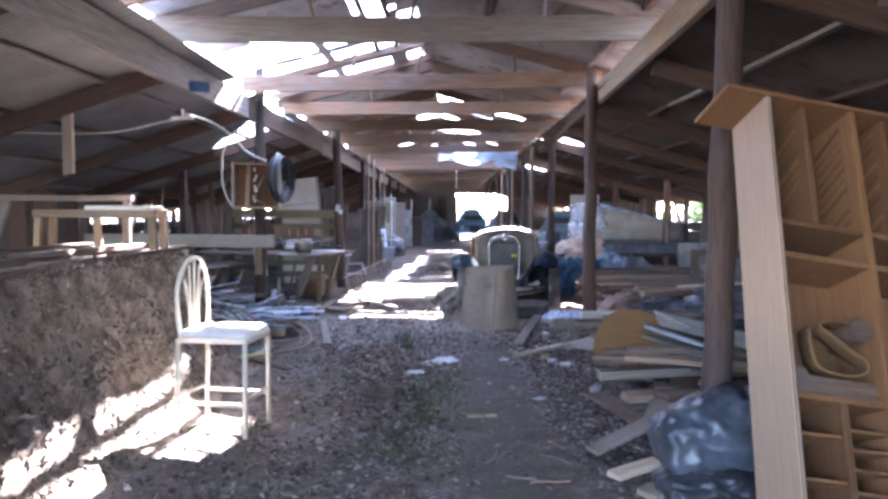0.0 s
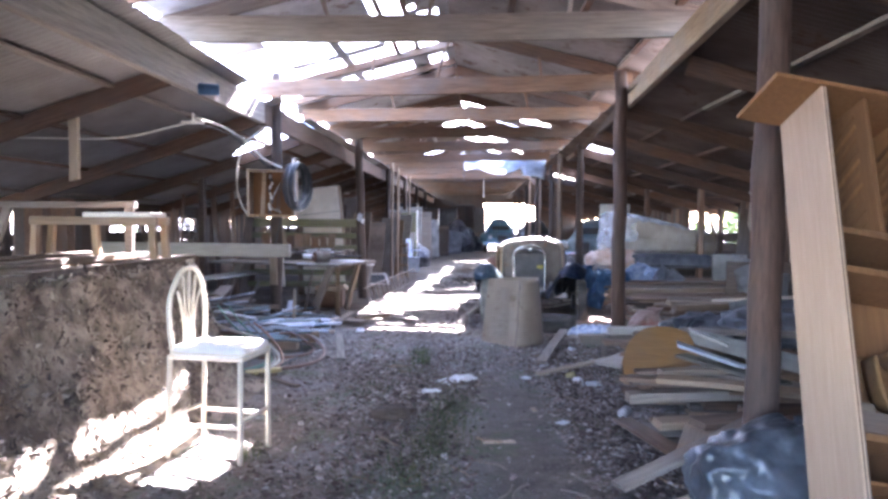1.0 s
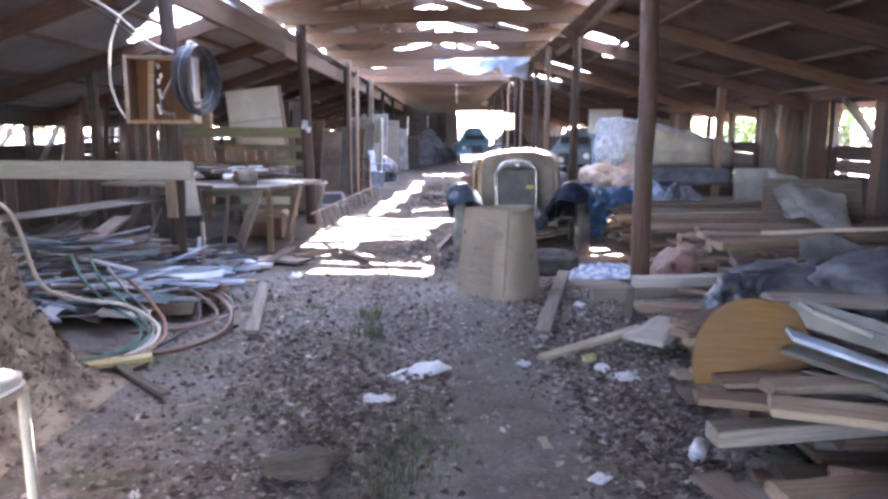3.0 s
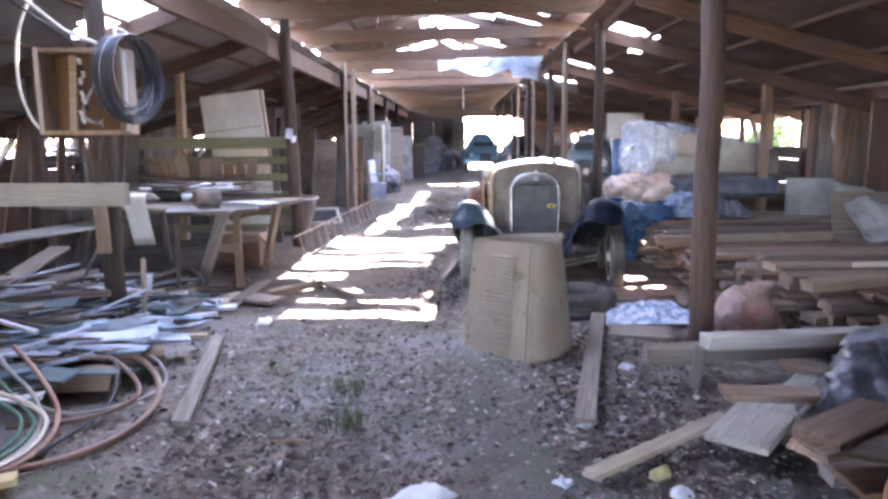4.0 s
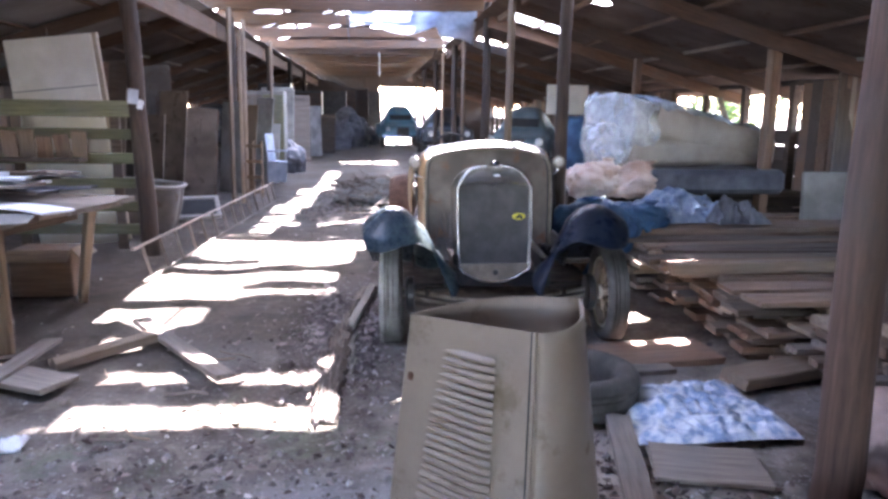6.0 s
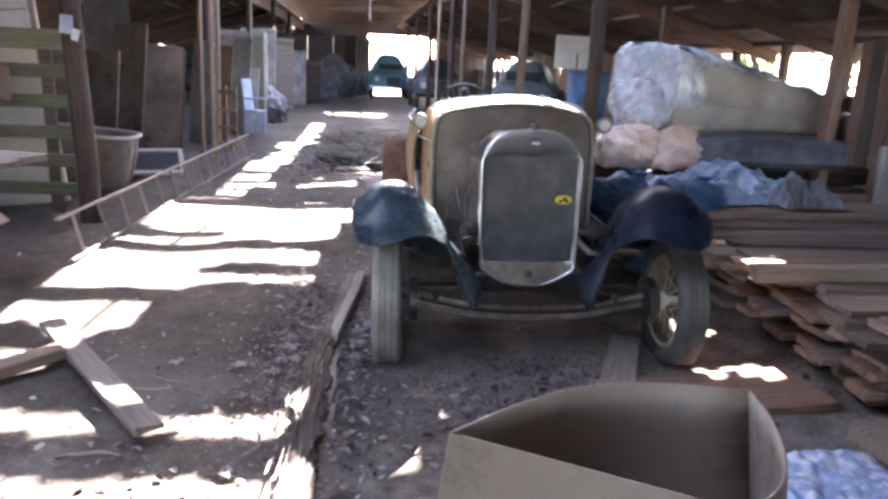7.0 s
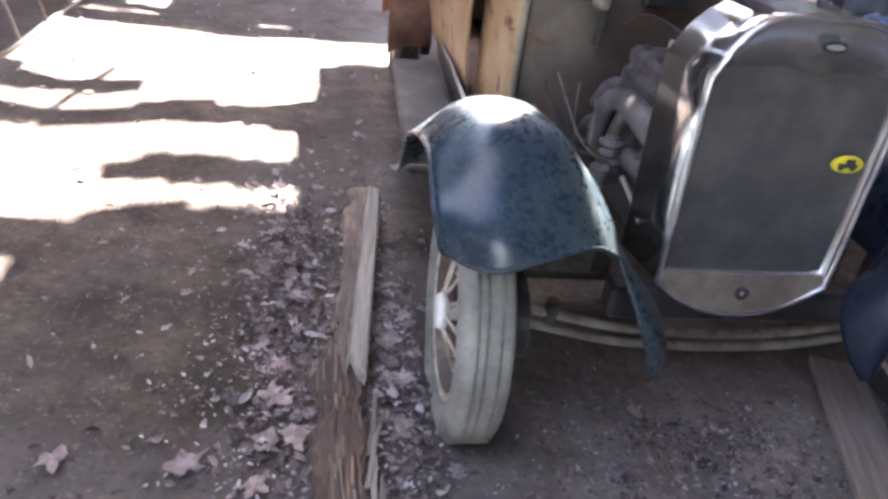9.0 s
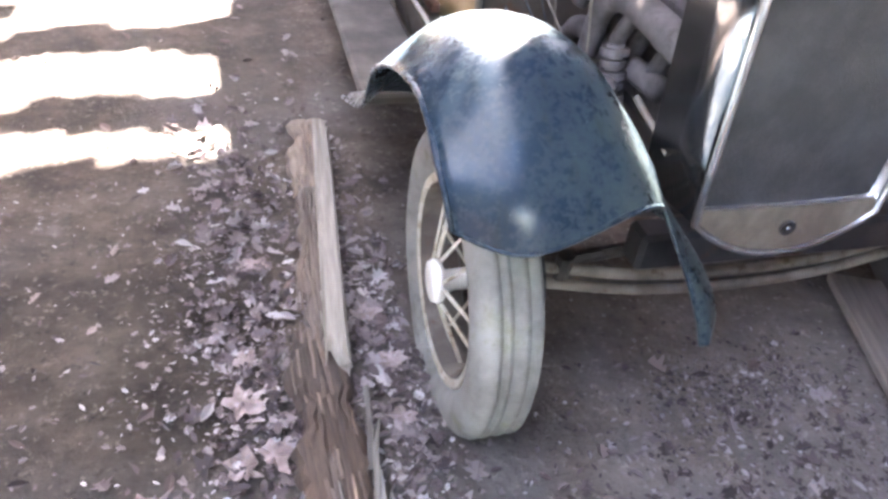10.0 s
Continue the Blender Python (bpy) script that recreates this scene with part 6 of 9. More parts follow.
tub()
tag = thing("paper_tag", T(-1.975, 13.105, 1.45), "small blue and white paper tag nailed to a post", "tag")
part("blue_sheet", boxed(0.09, 0.004, 0.13, 0.001, T(0, 0, 0) @ Matrix.Rotation(0.1, 4, 'Y')), PLASTIC_BLUE, tag)
part("white_sheet", boxed(0.05, 0.004, 0.08, 0.001, T(0.06, -0.005, -0.07) @ Matrix.Rotation(0.3, 4, 'Y')), PAPER, tag)
for x, y, w, h, m, tilt in ((-2.36, 16.35, 0.80, 1.40, PLY_GREY, 3), (-2.88, 16.75, 0.62, 1.95, TUB_GREY, -4), (-2.95, 15.15, 0.34, 1.9, WOOD_BROWN, 2), (-3.5, 16.9, 0.6, 1.7, WOOD_BROWN, 0)):
    single("plywood_sheet", boxed(w, 0.014, h, 0.002), m, T(x, y, h / 2 - 0.02) @ Matrix.Rotation(radians(tilt), 4, 'Y') @ Matrix.Rotation(radians(-6), 4, 'X'), "wide worn plywood sheet standing on edge", "sheet", "sheets along the west side")
# plastic torn loose and sagging from a tie beam
rows = []
for j in range(10):
    t = j / 9
    rows.append([Vector((x, 17.99 + 0.55 * t + 0.05 * noise.noise(Vector((x * 2, t * 3, 7))), 2.90 - t * (0.16 + 0.14 * math.sin(x * 2.3) ** 2 + (0.16 if x > 1.2 else 0.0)) + 0.06 * noise.noise(Vector((x * 3, t * 2, 1))))) for x in [-0.2 + 2.0 * i / 30 for i in range(31)]])
thick(single("hanging_plastic", surface(rows), CLEAR_SHEET, Matrix(), "torn clear plastic sheet sagging under a tie beam", "plastic sheet", smooth=True), 0.002)
wf = thing("window_sash", T(-1.98, 15.25, 0.05) @ Matrix.Rotation(radians(20), 4, 'Z') @ Matrix.Rotation(radians(-58), 4, 'X'), "small white window sash lying on junk", "window sash")
for x, z, sx, sz in ((-0.27, 0, 0.05, 0.4), (0.27, 0, 0.05, 0.4), (0, -0.18, 0.54, 0.05), (0, 0.18, 0.54, 0.05)):
    part("sash_rail", boxed(sx, 0.035, sz, 0.005, T(x, 0, z + 0.2)), FOAM_GREY, wf)
part("pane", boxed(0.5, 0.006, 0.34, 0, T(0, 0.005, 0.2)), INK, wf)


def ladder(nm, m, length, width, rungs, mt, lab, r0=0.02):
    ld = thing(nm, m, lab, "ladder")
    for s in (-1, 1):
        part("rail", plank_bm(length, r0 * 1.6, r0 * 2.4, rungs + s, 0.004), mt, ld, at=T(0, s * width / 2, 0))
    for k in range(rungs):
        x = (k + 0.5) / rungs * length - length / 2
        part("rung", tube(bmesh.new(), [(x, -width / 2, 0), (x, width / 2, 0)], 0.012, 8), mt, ld)
    return ld


ladder("long_ladder", between((-1.68, 12.0, 0.14), (-1.33, 17.5, 0.14), 76), 5.5, 0.27, 14, WOOD_GREY, "long grey-white wooden ladder lying on its edge", 0.013)
ladder("standing_ladder", between((-1.73, 17.1, 0.0), (-1.75, 17.3, 2.45), 90), 2.46, 0.36, 6, WOOD_TAN, "tall tan ladder standing among boards")


def plastic_chair(m):
    c = thing("plastic_chair", m, "white plastic garden chair standing on the earth", "chair")
    part("backrest", boxed(0.36, 0.03, 0.56, 0.02, T(0, 0.2, 0.64) @ Matrix.Rotation(radians(-10), 4, 'X')), BLUE_WHITE, c)
    part("seat", boxed(0.38, 0.40, 0.03, 0.012, T(0, 0, 0.40)), BLUE_WHITE, c)
    for x in (-0.17, 0.17):
        part("side_web", surface([[Vector((x, y, z)) for y in (-0.19 + 0.05 * (1 - z / 0.4), 0.0, 0.19)] for z in (0.02, 0.2, 0.39)]), BLUE_WHITE, c)
        part("arm", boxed(0.045, 0.40, 0.03, 0.01, T(x * 1.1, 0.0, 0.60)), BLUE_WHITE, c)


plastic_chair(T(-1.63, 20.1, 0) @ Matrix.Rotation(radians(62), 4, 'Z') @ Matrix.Diagonal((0.72, 0.72, 1.0, 1)))
rack = thing("wooden_rack", T(-1.70, 17.80, 0) @ Matrix.Rotation(radians(-20), 4, 'Z'), "small tan wooden rack standing by a prop", "rack")
for x in (-0.15, 0.0, 0.15):
    part("upright", boxed(0.03, 0.03, 0.88, 0.003, T(x, 0, 0.44)), WOOD_UP, rack)
for z in (0.10, 0.32, 0.56, 0.80):
    part("rail", boxed(0.33, 0.024, 0.05, 0.003, T(0, -0.026, z)), WOOD_UP, rack)

# ---- planks, hoses and scrap lying round the west pole
r = random.Random(52)


def scrap_height(x, y):
    return max(0.02, 0.30 * math.exp(-(((x + 3.2) / 0.9) ** 2 + ((y - 8.3) / 0.95) ** 2)) + 0.05 * math.exp(-(((x + 2.1) / 0.45) ** 2 + ((y - 7.9) / 0.7) ** 2)))


for k in range(360):
    x, y = r.gauss(-2.75, 0.6), r.gauss(8.25, 0.62)
    if x < -4.2 or x > -1.45 or y < 7.0 or y > 9.9 or (x > -1.9 and y < 7.6):
        x, y = r.uniform(-3.4, -1.8), r.uniform(7.7, 9.2)
    ln = r.choice((0.3, 0.5, 0.7, 0.9, 1.3)) * r.uniform(0.8, 1.2)
    ang = r.gauss(0.45, 0.6)
    x = min(x, -1.62 - 0.5 * ln)
    if abs(x + 2.3) < 0.25 + 0.4 * ln and 8.2 < y < 9.1:      # clear round the pole's foot
        y = y - 0.8 if k % 2 else y + 0.9
    m = r.choice([WOOD_GREY, WOOD_EDGE, SHEET_BLUE, BLUE_WHITE, WOOD_DARK, SHEET_BLUE, WOOD_OLD, BLUE_WHITE, PAPER, TARP_DARK, PALE_CAR, WOOD_GREY])
    single("scrap_plank", crumple(plank_bm(ln, r.choice((0.015, 0.025, 0.04, 0.06, 0.11)), r.uniform(0.006, 0.022), k, 0.03, 0.02), 0.012, 9, k), m, T(x, y, scrap_height(x, y) + 0.0005 * k) @ Matrix.Rotation(ang, 4, 'Z') @ Matrix.Rotation(r.gauss(0, 0.07), 4, 'Y') @ Matrix.Rotation(r.uniform(-0.4, 0.4), 4, 'X'),
           "worn scrap plank in the heap by the pole", "plank", "scrap planks by the pole")
for p, qn, w, th, m, lab in (
    ((-2.55, 8.05, 0.19), (-1.62, 9.02, 0.11), 0.04, 0.03, PAPER, "long pale batten lying across the scrap"),
    ((-1.17, 7.13, 0.03), (-1.48, 8.63, 0.035), 0.085, 0.04, WOOD_EDGE, "broken grey plank lying on the earth"),
    ((-2.35, 7.55, 0.10), (-1.72, 7.65, 0.09), 0.14, 0.11, WOOD_TAN, "short thick tan timber offcut"),
    ((-2.45, 7.95, 0.20), (-1.55, 8.30, 0.13), 0.16, 0.02, BLUE_WHITE, "pale flat board on the scrap heap"),
    ((-2.3, 7.8, 0.17), (-1.62, 8.05, 0.12), 0.10, 0.05, WOOD_GREY, "grey board under the pale one"),
    ((-2.2, 8.15, 0.16), (-1.5, 8.45, 0.10), 0.05, 0.03, WOOD_PALE, "pale batten on the scrap heap"),
    ((-2.6, 7.35, 0.30), (-2.1, 7.75, 0.20), 0.10, 0.015, BLUE_WHITE, "pale narrow board tilted on the heap"),
    ((-3.4, 7.9, 0.42), (-2.2, 8.6, 0.36), 0.06, 0.05, WOOD_OLD, "dark round pole end in the heap"),
    ((-1.95, 9.35, 0.03), (-1.72, 10.0, 0.05), 0.16, 0.02, WOOD_PALE, "pale board offcut lying on the earth"),
    ((-2.30, 9.3, 0.0), (-2.22, 9.27, 0.36), 0.10, 0.018, BLUE_WHITE, "pale strip leaning in the scrap"),
    ((-2.06, 8.8, 0.0), (-2.06, 8.86, 0.55), 0.03, 0.03, WOOD_PALE, "pale stake standing by the pole"),
    ((-2.2, 9.8, 0.02), (-1.9, 9.1, 0.75), 0.03, 0.03, WOOD_OLD, "thin dark stick leaning on the table"),
    ((-1.52, 10.06, 0.03), (-1.12, 10.48, 0.05), 0.10, 0.05, WOOD_TAN, "split timber lying on the earth"),
    ((-1.75, 9.95, 0.04), (-1.35, 9.75, 0.04), 0.22, 0.03, WOOD_GREY, "flat grey board on the earth"),
    ((-1.7, 9.7, 0.05), (-1.6, 10.3, 0.10), 0.10, 0.02, WOOD_GREY, "grey board on the earth"),
    ((-1.30, 10.82, 0.05), (-0.58, 9.78, 0.05), 0.10, 0.03, WOOD_GREY, "long grey plank lying across the light"),
    ((-3.9, 9.2, 0.35), (-2.6, 10.4, 0.15), 0.2, 0.02, TARP_GREY, "grey sheet strip in the scrap heap"),
    ((-3.05, 8.0, 0.33), (-2.86, 9.66, 0.32), 0.15, 0.03, WOOD_GREY, "wide grey board lying on the scrap heap"),
    ((-2.92, 8.05, 0.34), (-3.30, 10.0, 0.46), 0.17, 0.03, WOOD_GREY, "long weathered board raised on the heap"),
    ((-3.30, 8.0, 0.36), (-3.8, 10.1, 0.44), 0.16, 0.03, WOOD_OLD, "long weathered board raised on the heap"),
    ((-2.88, 7.95, 0.26), (-2.45, 8.80, 0.20), 0.13, 0.03, WOOD_OLD, "dark board lying on the scrap heap"),
    ((-2.88, 9.48, 0.20), (-2.70, 9.57, 0.60), 0.10, 0.02, WOOD_EDGE, "grey offcut leaning against the pole"),
    ((-2.95, 9.1, 0.27), (-2.48, 9.35, 0.19), 0.28, 0.008, SHEET_BLUE, "bluish sheet offcut on the scrap heap"),
    ((-2.26, 9.55, 0.03), (-2.28, 10.45, 0.05), 0.19, 0.006, BLUE_WHITE, "pale plastic strip lying under the table"),
    ((-2.10, 8.02, 0.16), (-1.66, 8.35, 0.13), 0.24, 0.006, SHEET_BLUE, "bright blue-grey sheet offcut on the heap"),
    ((-4.3, 9.4, 0.50), (-3.1, 10.7, 0.62), 0.55, 0.012, GREY_SHEET, "large grey sheet leaning behind the heap"),
    ((-2.1, 6.62, 0.02), (-1.62, 6.45, 0.02), 0.13, 0.02, WOOD_TAN, "flat tan board lying by the hoses"),
    ((-2.05, 6.3, 0.05), (-1.6, 6.55, 0.05), 0.09, 0.03, PAPER_YELLOW, "yellowish board lying by the bank"),
    ((-1.8, 6.5, 0.04), (-1.3, 6.0, 0.03), 0.05, 0.02, WOOD_OLD, "thin dark stick on the earth")):
    ln = math.dist(p, qn)
    single("loose_plank", plank_bm(ln, w, th, int(ln * 1000), 0.01, 0.015), m, between(p, qn), lab, "plank")
single("round_offcut", tube(bmesh.new(), [(-0.3, 0, 0), (0.3, 0.02, 0.0)], 0.06, 12), WOOD_TAN, T(-1.85, 7.85, 0.12) @ Matrix.Rotation(0.3, 4, 'Z'), "short round log offcut in the scrap", "log")
HOSES = [("garden_hose", CABLE_CREAM, 0.012, [(-2.34, 6.20, 1.03), (-2.26, 6.42, 0.90), (-2.18, 6.50, 0.50), (-2.05, 6.62, 0.38), (-1.92, 6.95, 0.26), (-1.76, 7.05, 0.10), (-1.72, 6.75, 0.04), (-1.95, 6.45, 0.03), (-2.3, 6.45, 0.03)], "cream hose hanging over the end of the bank"),
         ("garden_hose", HOSE_GREEN, 0.010, [(-2.45, 7.35, 0.52), (-2.25, 7.1, 0.40), (-2.05, 7.0, 0.26), (-1.88, 7.05, 0.10), (-1.84, 6.8, 0.04), (-2.05, 6.5, 0.03), (-2.35, 6.5, 0.03)], "green garden hose trailing over the scrap"),
         ("garden_hose", HOSE_GREEN, 0.010, [(-2.35, 7.4, 0.50), (-2.18, 7.2, 0.38), (-1.98, 7.12, 0.22), (-1.82, 7.05, 0.07), (-1.80, 6.75, 0.04), (-2.0, 6.48, 0.04), (-2.3, 6.40, 0.03)], "green garden hose trailing over the scrap"),
         ("garden_hose", HOSE_GREY, 0.011, [(-2.2, 7.35, 0.42), (-2.02, 7.2, 0.30), (-1.86, 7.15, 0.15), (-1.76, 6.95, 0.05), (-1.80, 6.62, 0.03), (-2.1, 6.38, 0.03)], "grey hose looped over the scrap"),
         ("garden_hose", HOSE_ORANGE, 0.012, [(-2.1, 7.4, 0.34), (-1.92, 7.28, 0.24), (-1.76, 7.15, 0.10), (-1.68, 6.88, 0.04), (-1.76, 6.55, 0.03), (-2.1, 6.30, 0.03)], "orange-brown hose looped over the scrap"),
         ("garden_hose", HOSE_BROWN, 0.016, [(-2.0, 7.75, 0.20), (-1.7, 7.80, 0.17), (-1.48, 7.62, 0.10), (-1.38, 7.35, 0.05), (-1.40, 7.0, 0.03), (-1.58, 6.72, 0.03), (-1.9, 6.55, 0.03)], "brown rubber hose curving over the earth"),
         ("garden_hose", HOSE_BROWN, 0.012, [(-2.05, 7.55, 0.20), (-1.80, 7.7, 0.19), (-1.62, 7.62, 0.12), (-1.50, 7.42, 0.07), (-1.62, 7.18, 0.05), (-1.95, 7.05, 0.05)], "brown rubber hose on the scrap heap"),
         ("garden_hose", HOSE_GREY, 0.009, [(-1.95, 7.25, 0.10), (-1.72, 7.2, 0.06), (-1.52, 7.38, 0.05), (-1.44, 7.62, 0.06), (-1.58, 7.85, 0.13), (-1.9, 7.95, 0.2)], "thin grey hose looped on the heap"),
         ("garden_hose", CABLE_BLACK, 0.009, [(-2.0, 7.75, 0.22), (-1.75, 7.7, 0.18), (-1.62, 7.4, 0.06), (-1.62, 7.05, 0.04), (-1.72, 6.75, 0.03), (-2.0, 6.65, 0.03)], "dark hose coiled on the scrap"),
         ("garden_hose", CABLE_BLACK, 0.010, [(-3.3, 8.6, 0.4), (-2.8, 8.5, 0.30), (-2.35, 8.6, 0.26), (-2.1, 8.5, 0.22), (-2.1, 8.2, 0.22), (-2.4, 8.1, 0.24)], "black hose lying in the scrap heap"),
         ("garden_hose", HOSE_GREY, 0.012, [(-3.0, 7.9, 0.44), (-2.5, 8.05, 0.33), (-2.15, 8.3, 0.28), (-2.08, 8.55, 0.24)], "grey pipe lying over the scrap heap"),
         ("garden_hose", IRON, 0.016, [(-2.9, 9.6, 0.15), (-2.5, 9.8, 0.2), (-2.2, 10.0, 0.28), (-2.0, 9.8, 0.16), (-2.2, 9.5, 0.08)], "dark pipe bent under the table")]
for nm, m, rad, pts, lab in HOSES:
    single(nm, tube(bmesh.new(), curve_points(pts, 8), rad, 8), m, Matrix(), lab, "hose", smooth=True)
single("scrap_mound", crumple(blob(0.85, 1.0, 0.22, 0.3, 2.2, 3), 0.04, 6, 3), WOOD_OLD, T(-3.4, 8.5, -0.02), "low mound of dark earth under the scrap", "mound", kind="stuff", smooth=True)


# ---- east side: cabinet, bags, timber stacks, rolls
def cabinet():
    """A shallow open pigeonhole cabinet leaning back against the pole, its plywood edges showing."""
    m = T(1.223, 2.211, 0.0) @ Matrix.Rotation(radians(10.3), 4, 'Z') @ Matrix.Rotation(radians(-24.3), 4, 'X') @ Matrix.Rotation(radians(9.6), 4, 'Y')
    c = thing("pigeonhole_cabinet", m, "open plywood cabinet of pigeonholes leaning back on a pole", "cabinet")
    wide, deep, high = 0.80, 0.28, 2.09
    # outer side paler, interior darker: light from the left put into the colours
    part("side", boxed(0.024, deep, high, 0.003, T(0.012, deep / 2, high / 2)), WOOD_SIDE, c, "plywood side in a paler, lit tone")
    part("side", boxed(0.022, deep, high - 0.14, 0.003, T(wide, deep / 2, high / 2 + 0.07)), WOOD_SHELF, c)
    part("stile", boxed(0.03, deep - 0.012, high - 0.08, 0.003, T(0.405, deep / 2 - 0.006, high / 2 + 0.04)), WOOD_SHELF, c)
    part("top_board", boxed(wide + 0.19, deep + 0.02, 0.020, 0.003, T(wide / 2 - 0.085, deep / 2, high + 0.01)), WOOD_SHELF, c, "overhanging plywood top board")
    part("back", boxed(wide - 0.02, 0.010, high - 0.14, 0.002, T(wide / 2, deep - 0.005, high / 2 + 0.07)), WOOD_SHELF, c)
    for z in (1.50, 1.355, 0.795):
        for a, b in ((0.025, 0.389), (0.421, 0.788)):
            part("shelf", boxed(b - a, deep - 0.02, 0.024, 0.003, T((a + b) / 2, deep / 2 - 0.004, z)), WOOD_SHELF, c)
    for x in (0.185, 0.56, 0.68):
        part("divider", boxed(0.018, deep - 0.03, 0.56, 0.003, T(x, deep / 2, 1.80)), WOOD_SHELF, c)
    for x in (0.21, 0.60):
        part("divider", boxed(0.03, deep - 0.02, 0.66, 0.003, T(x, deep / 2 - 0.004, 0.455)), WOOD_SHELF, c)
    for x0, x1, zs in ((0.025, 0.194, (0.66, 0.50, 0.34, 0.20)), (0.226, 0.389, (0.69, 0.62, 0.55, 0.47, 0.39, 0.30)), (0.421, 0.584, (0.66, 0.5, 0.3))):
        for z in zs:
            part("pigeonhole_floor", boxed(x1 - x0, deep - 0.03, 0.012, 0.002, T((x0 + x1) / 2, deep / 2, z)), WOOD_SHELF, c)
    for k in range(4):
        part("ply_edge", boxed(0.0035, 0.003, high - 0.01, 0.0, T(0.0035 + 0.0055 * k, -0.001, high / 2)), WOOD_BROWN if k % 2 else WOOD_SIDE, c)
    # slanting runners on the faces of the tall dividers
    for x0 in (0.172, 0.386, 0.547, 0.667):
        for k in range(10):
            part("runner", boxed(0.005, deep - 0.09, 0.020, 0.002, T(x0 + 0.001, deep / 2 + 0.02, 1.555 + 0.05 * k) @ Matrix.Rotation(radians(-20), 4, 'X')), WOOD_SHELF, c)
    # scraps lying in the large compartment
    disc = bmesh.new()
    edge = [(0.15 * math.cos(a), 0.19 * math.sin(a)) for a in [math.pi * k / 18 for k in range(19)]]
    face = disc.faces.new([disc.verts.new((x, 0, z)) for x, z in edge])
    ext = bmesh.ops.extrude_face_region(disc, geom=[face])
    bmesh.ops.translate(disc, vec=(0, 0.012, 0), verts=[v for v in ext["geom"] if isinstance(v, bmesh.types.BMVert)])
    bmesh.ops.recalc_face_normals(disc, faces=disc.faces)
    single("rounded_board", disc, PLY_ORANGE, m @ T(0.18, 0.20, 0.93) @ Matrix.Rotation(radians(8), 4, 'Y'), "half-round plywood offcut standing in the cabinet", "board")
    prof = curve_points([(0.115, 0, 1.015), (0.125, 0, 0.94), (0.15, 0, 0.90), (0.25, 0, 0.885), (0.335, 0, 0.90), (0.345, 0, 0.935), (0.30, 0, 0.955), (0.20, 0, 1.005), (0.16, 0, 1.025), (0.22, 0, 1.045), (0.31, 0, 1.04)], 5)
    rows = [[Vector((p.x + 0.012 * j, 0.03 + 0.035 * j, 0.897 + (p.z - 0.885) * 1.35 + 0.004 * j)) for j in range(5)] for p in prof]
    thick(single("folded_veneer", surface(rows), PLY_ORANGE, m, "folded yellow veneer lying in the cabinet", "veneer", smooth=True), 0.006)
    single("dark_roll", tube(bmesh.new(), [(0.335, 0.02, 1.085), (0.340, 0.14, 1.08), (0.340, 0.22, 1.08)], 0.046, 22), WOOD_DEEP, m, "dark brown roll lying in the cabinet", "roll")
    single("shelf_board", boxed(0.345, 0.018, 0.075, 0.003), WOOD_BROWN, m @ T(0.207, 0.045, 0.847) @ Matrix.Rotation(radians(-12), 4, 'X'), "dark board lying on edge in the cabinet", "board")
    single("veneer_scrap", boxed(0.10, 0.008, 0.07, 0.002), WOOD_TAN, m @ T(0.075, 0.16, 1.03) @ Matrix.Rotation(radians(30), 4, 'Y'), "pale plywood scrap standing in the cabinet", "offcut")
    for k in range(3):
        single("wood_block", boxed(0.07, 0.03, 0.03, 0.003), WOOD_TAN, m @ T(0.075 + 0.012 * k, 0.07 + 0.045 * k, 0.90 + 0.02 * k) @ Matrix.Rotation(0.5 * k, 4, 'Z') @ Matrix.Rotation(0.4 * k, 4, 'Y'), "small wooden block on the cabinet shelf", "block")


cabinet()


def crumpled_sheet(nx, ny, sx, sy, amount, seed):
    rows = []
    for j in range(ny):
        row = []
        for i in range(nx):
            x, y = (i / (nx - 1) - 0.5) * sx, (j / (ny - 1) - 0.5) * sy
            p = Vector((x, y, 0)) * (1.3 / max(sx, sy)) + Vector((0, 0, seed * 1.7))
            fall = 1 - max(abs(2 * x / sx), abs(2 * y / sy)) ** 5
            z = amount * fall * (0.32 + 0.75 * noise.noise(p * 2.6) + 0.60 * (0.5 - abs(noise.noise(p * 5.5 + Vector((2, 7, 1))))) + 0.34 * (0.4 - abs(noise.noise(p * 12))) + 0.10 * noise.noise(p * 21))
            edge = noise.noise(Vector((x * 3, y * 3, seed))) * 0.14
            row.append(Vector((x * (1 + edge), y * (1 - edge), max(z, 0.004) + 0.004 * noise.noise(p * 24))))
        rows.append(row)
    return surface(rows)


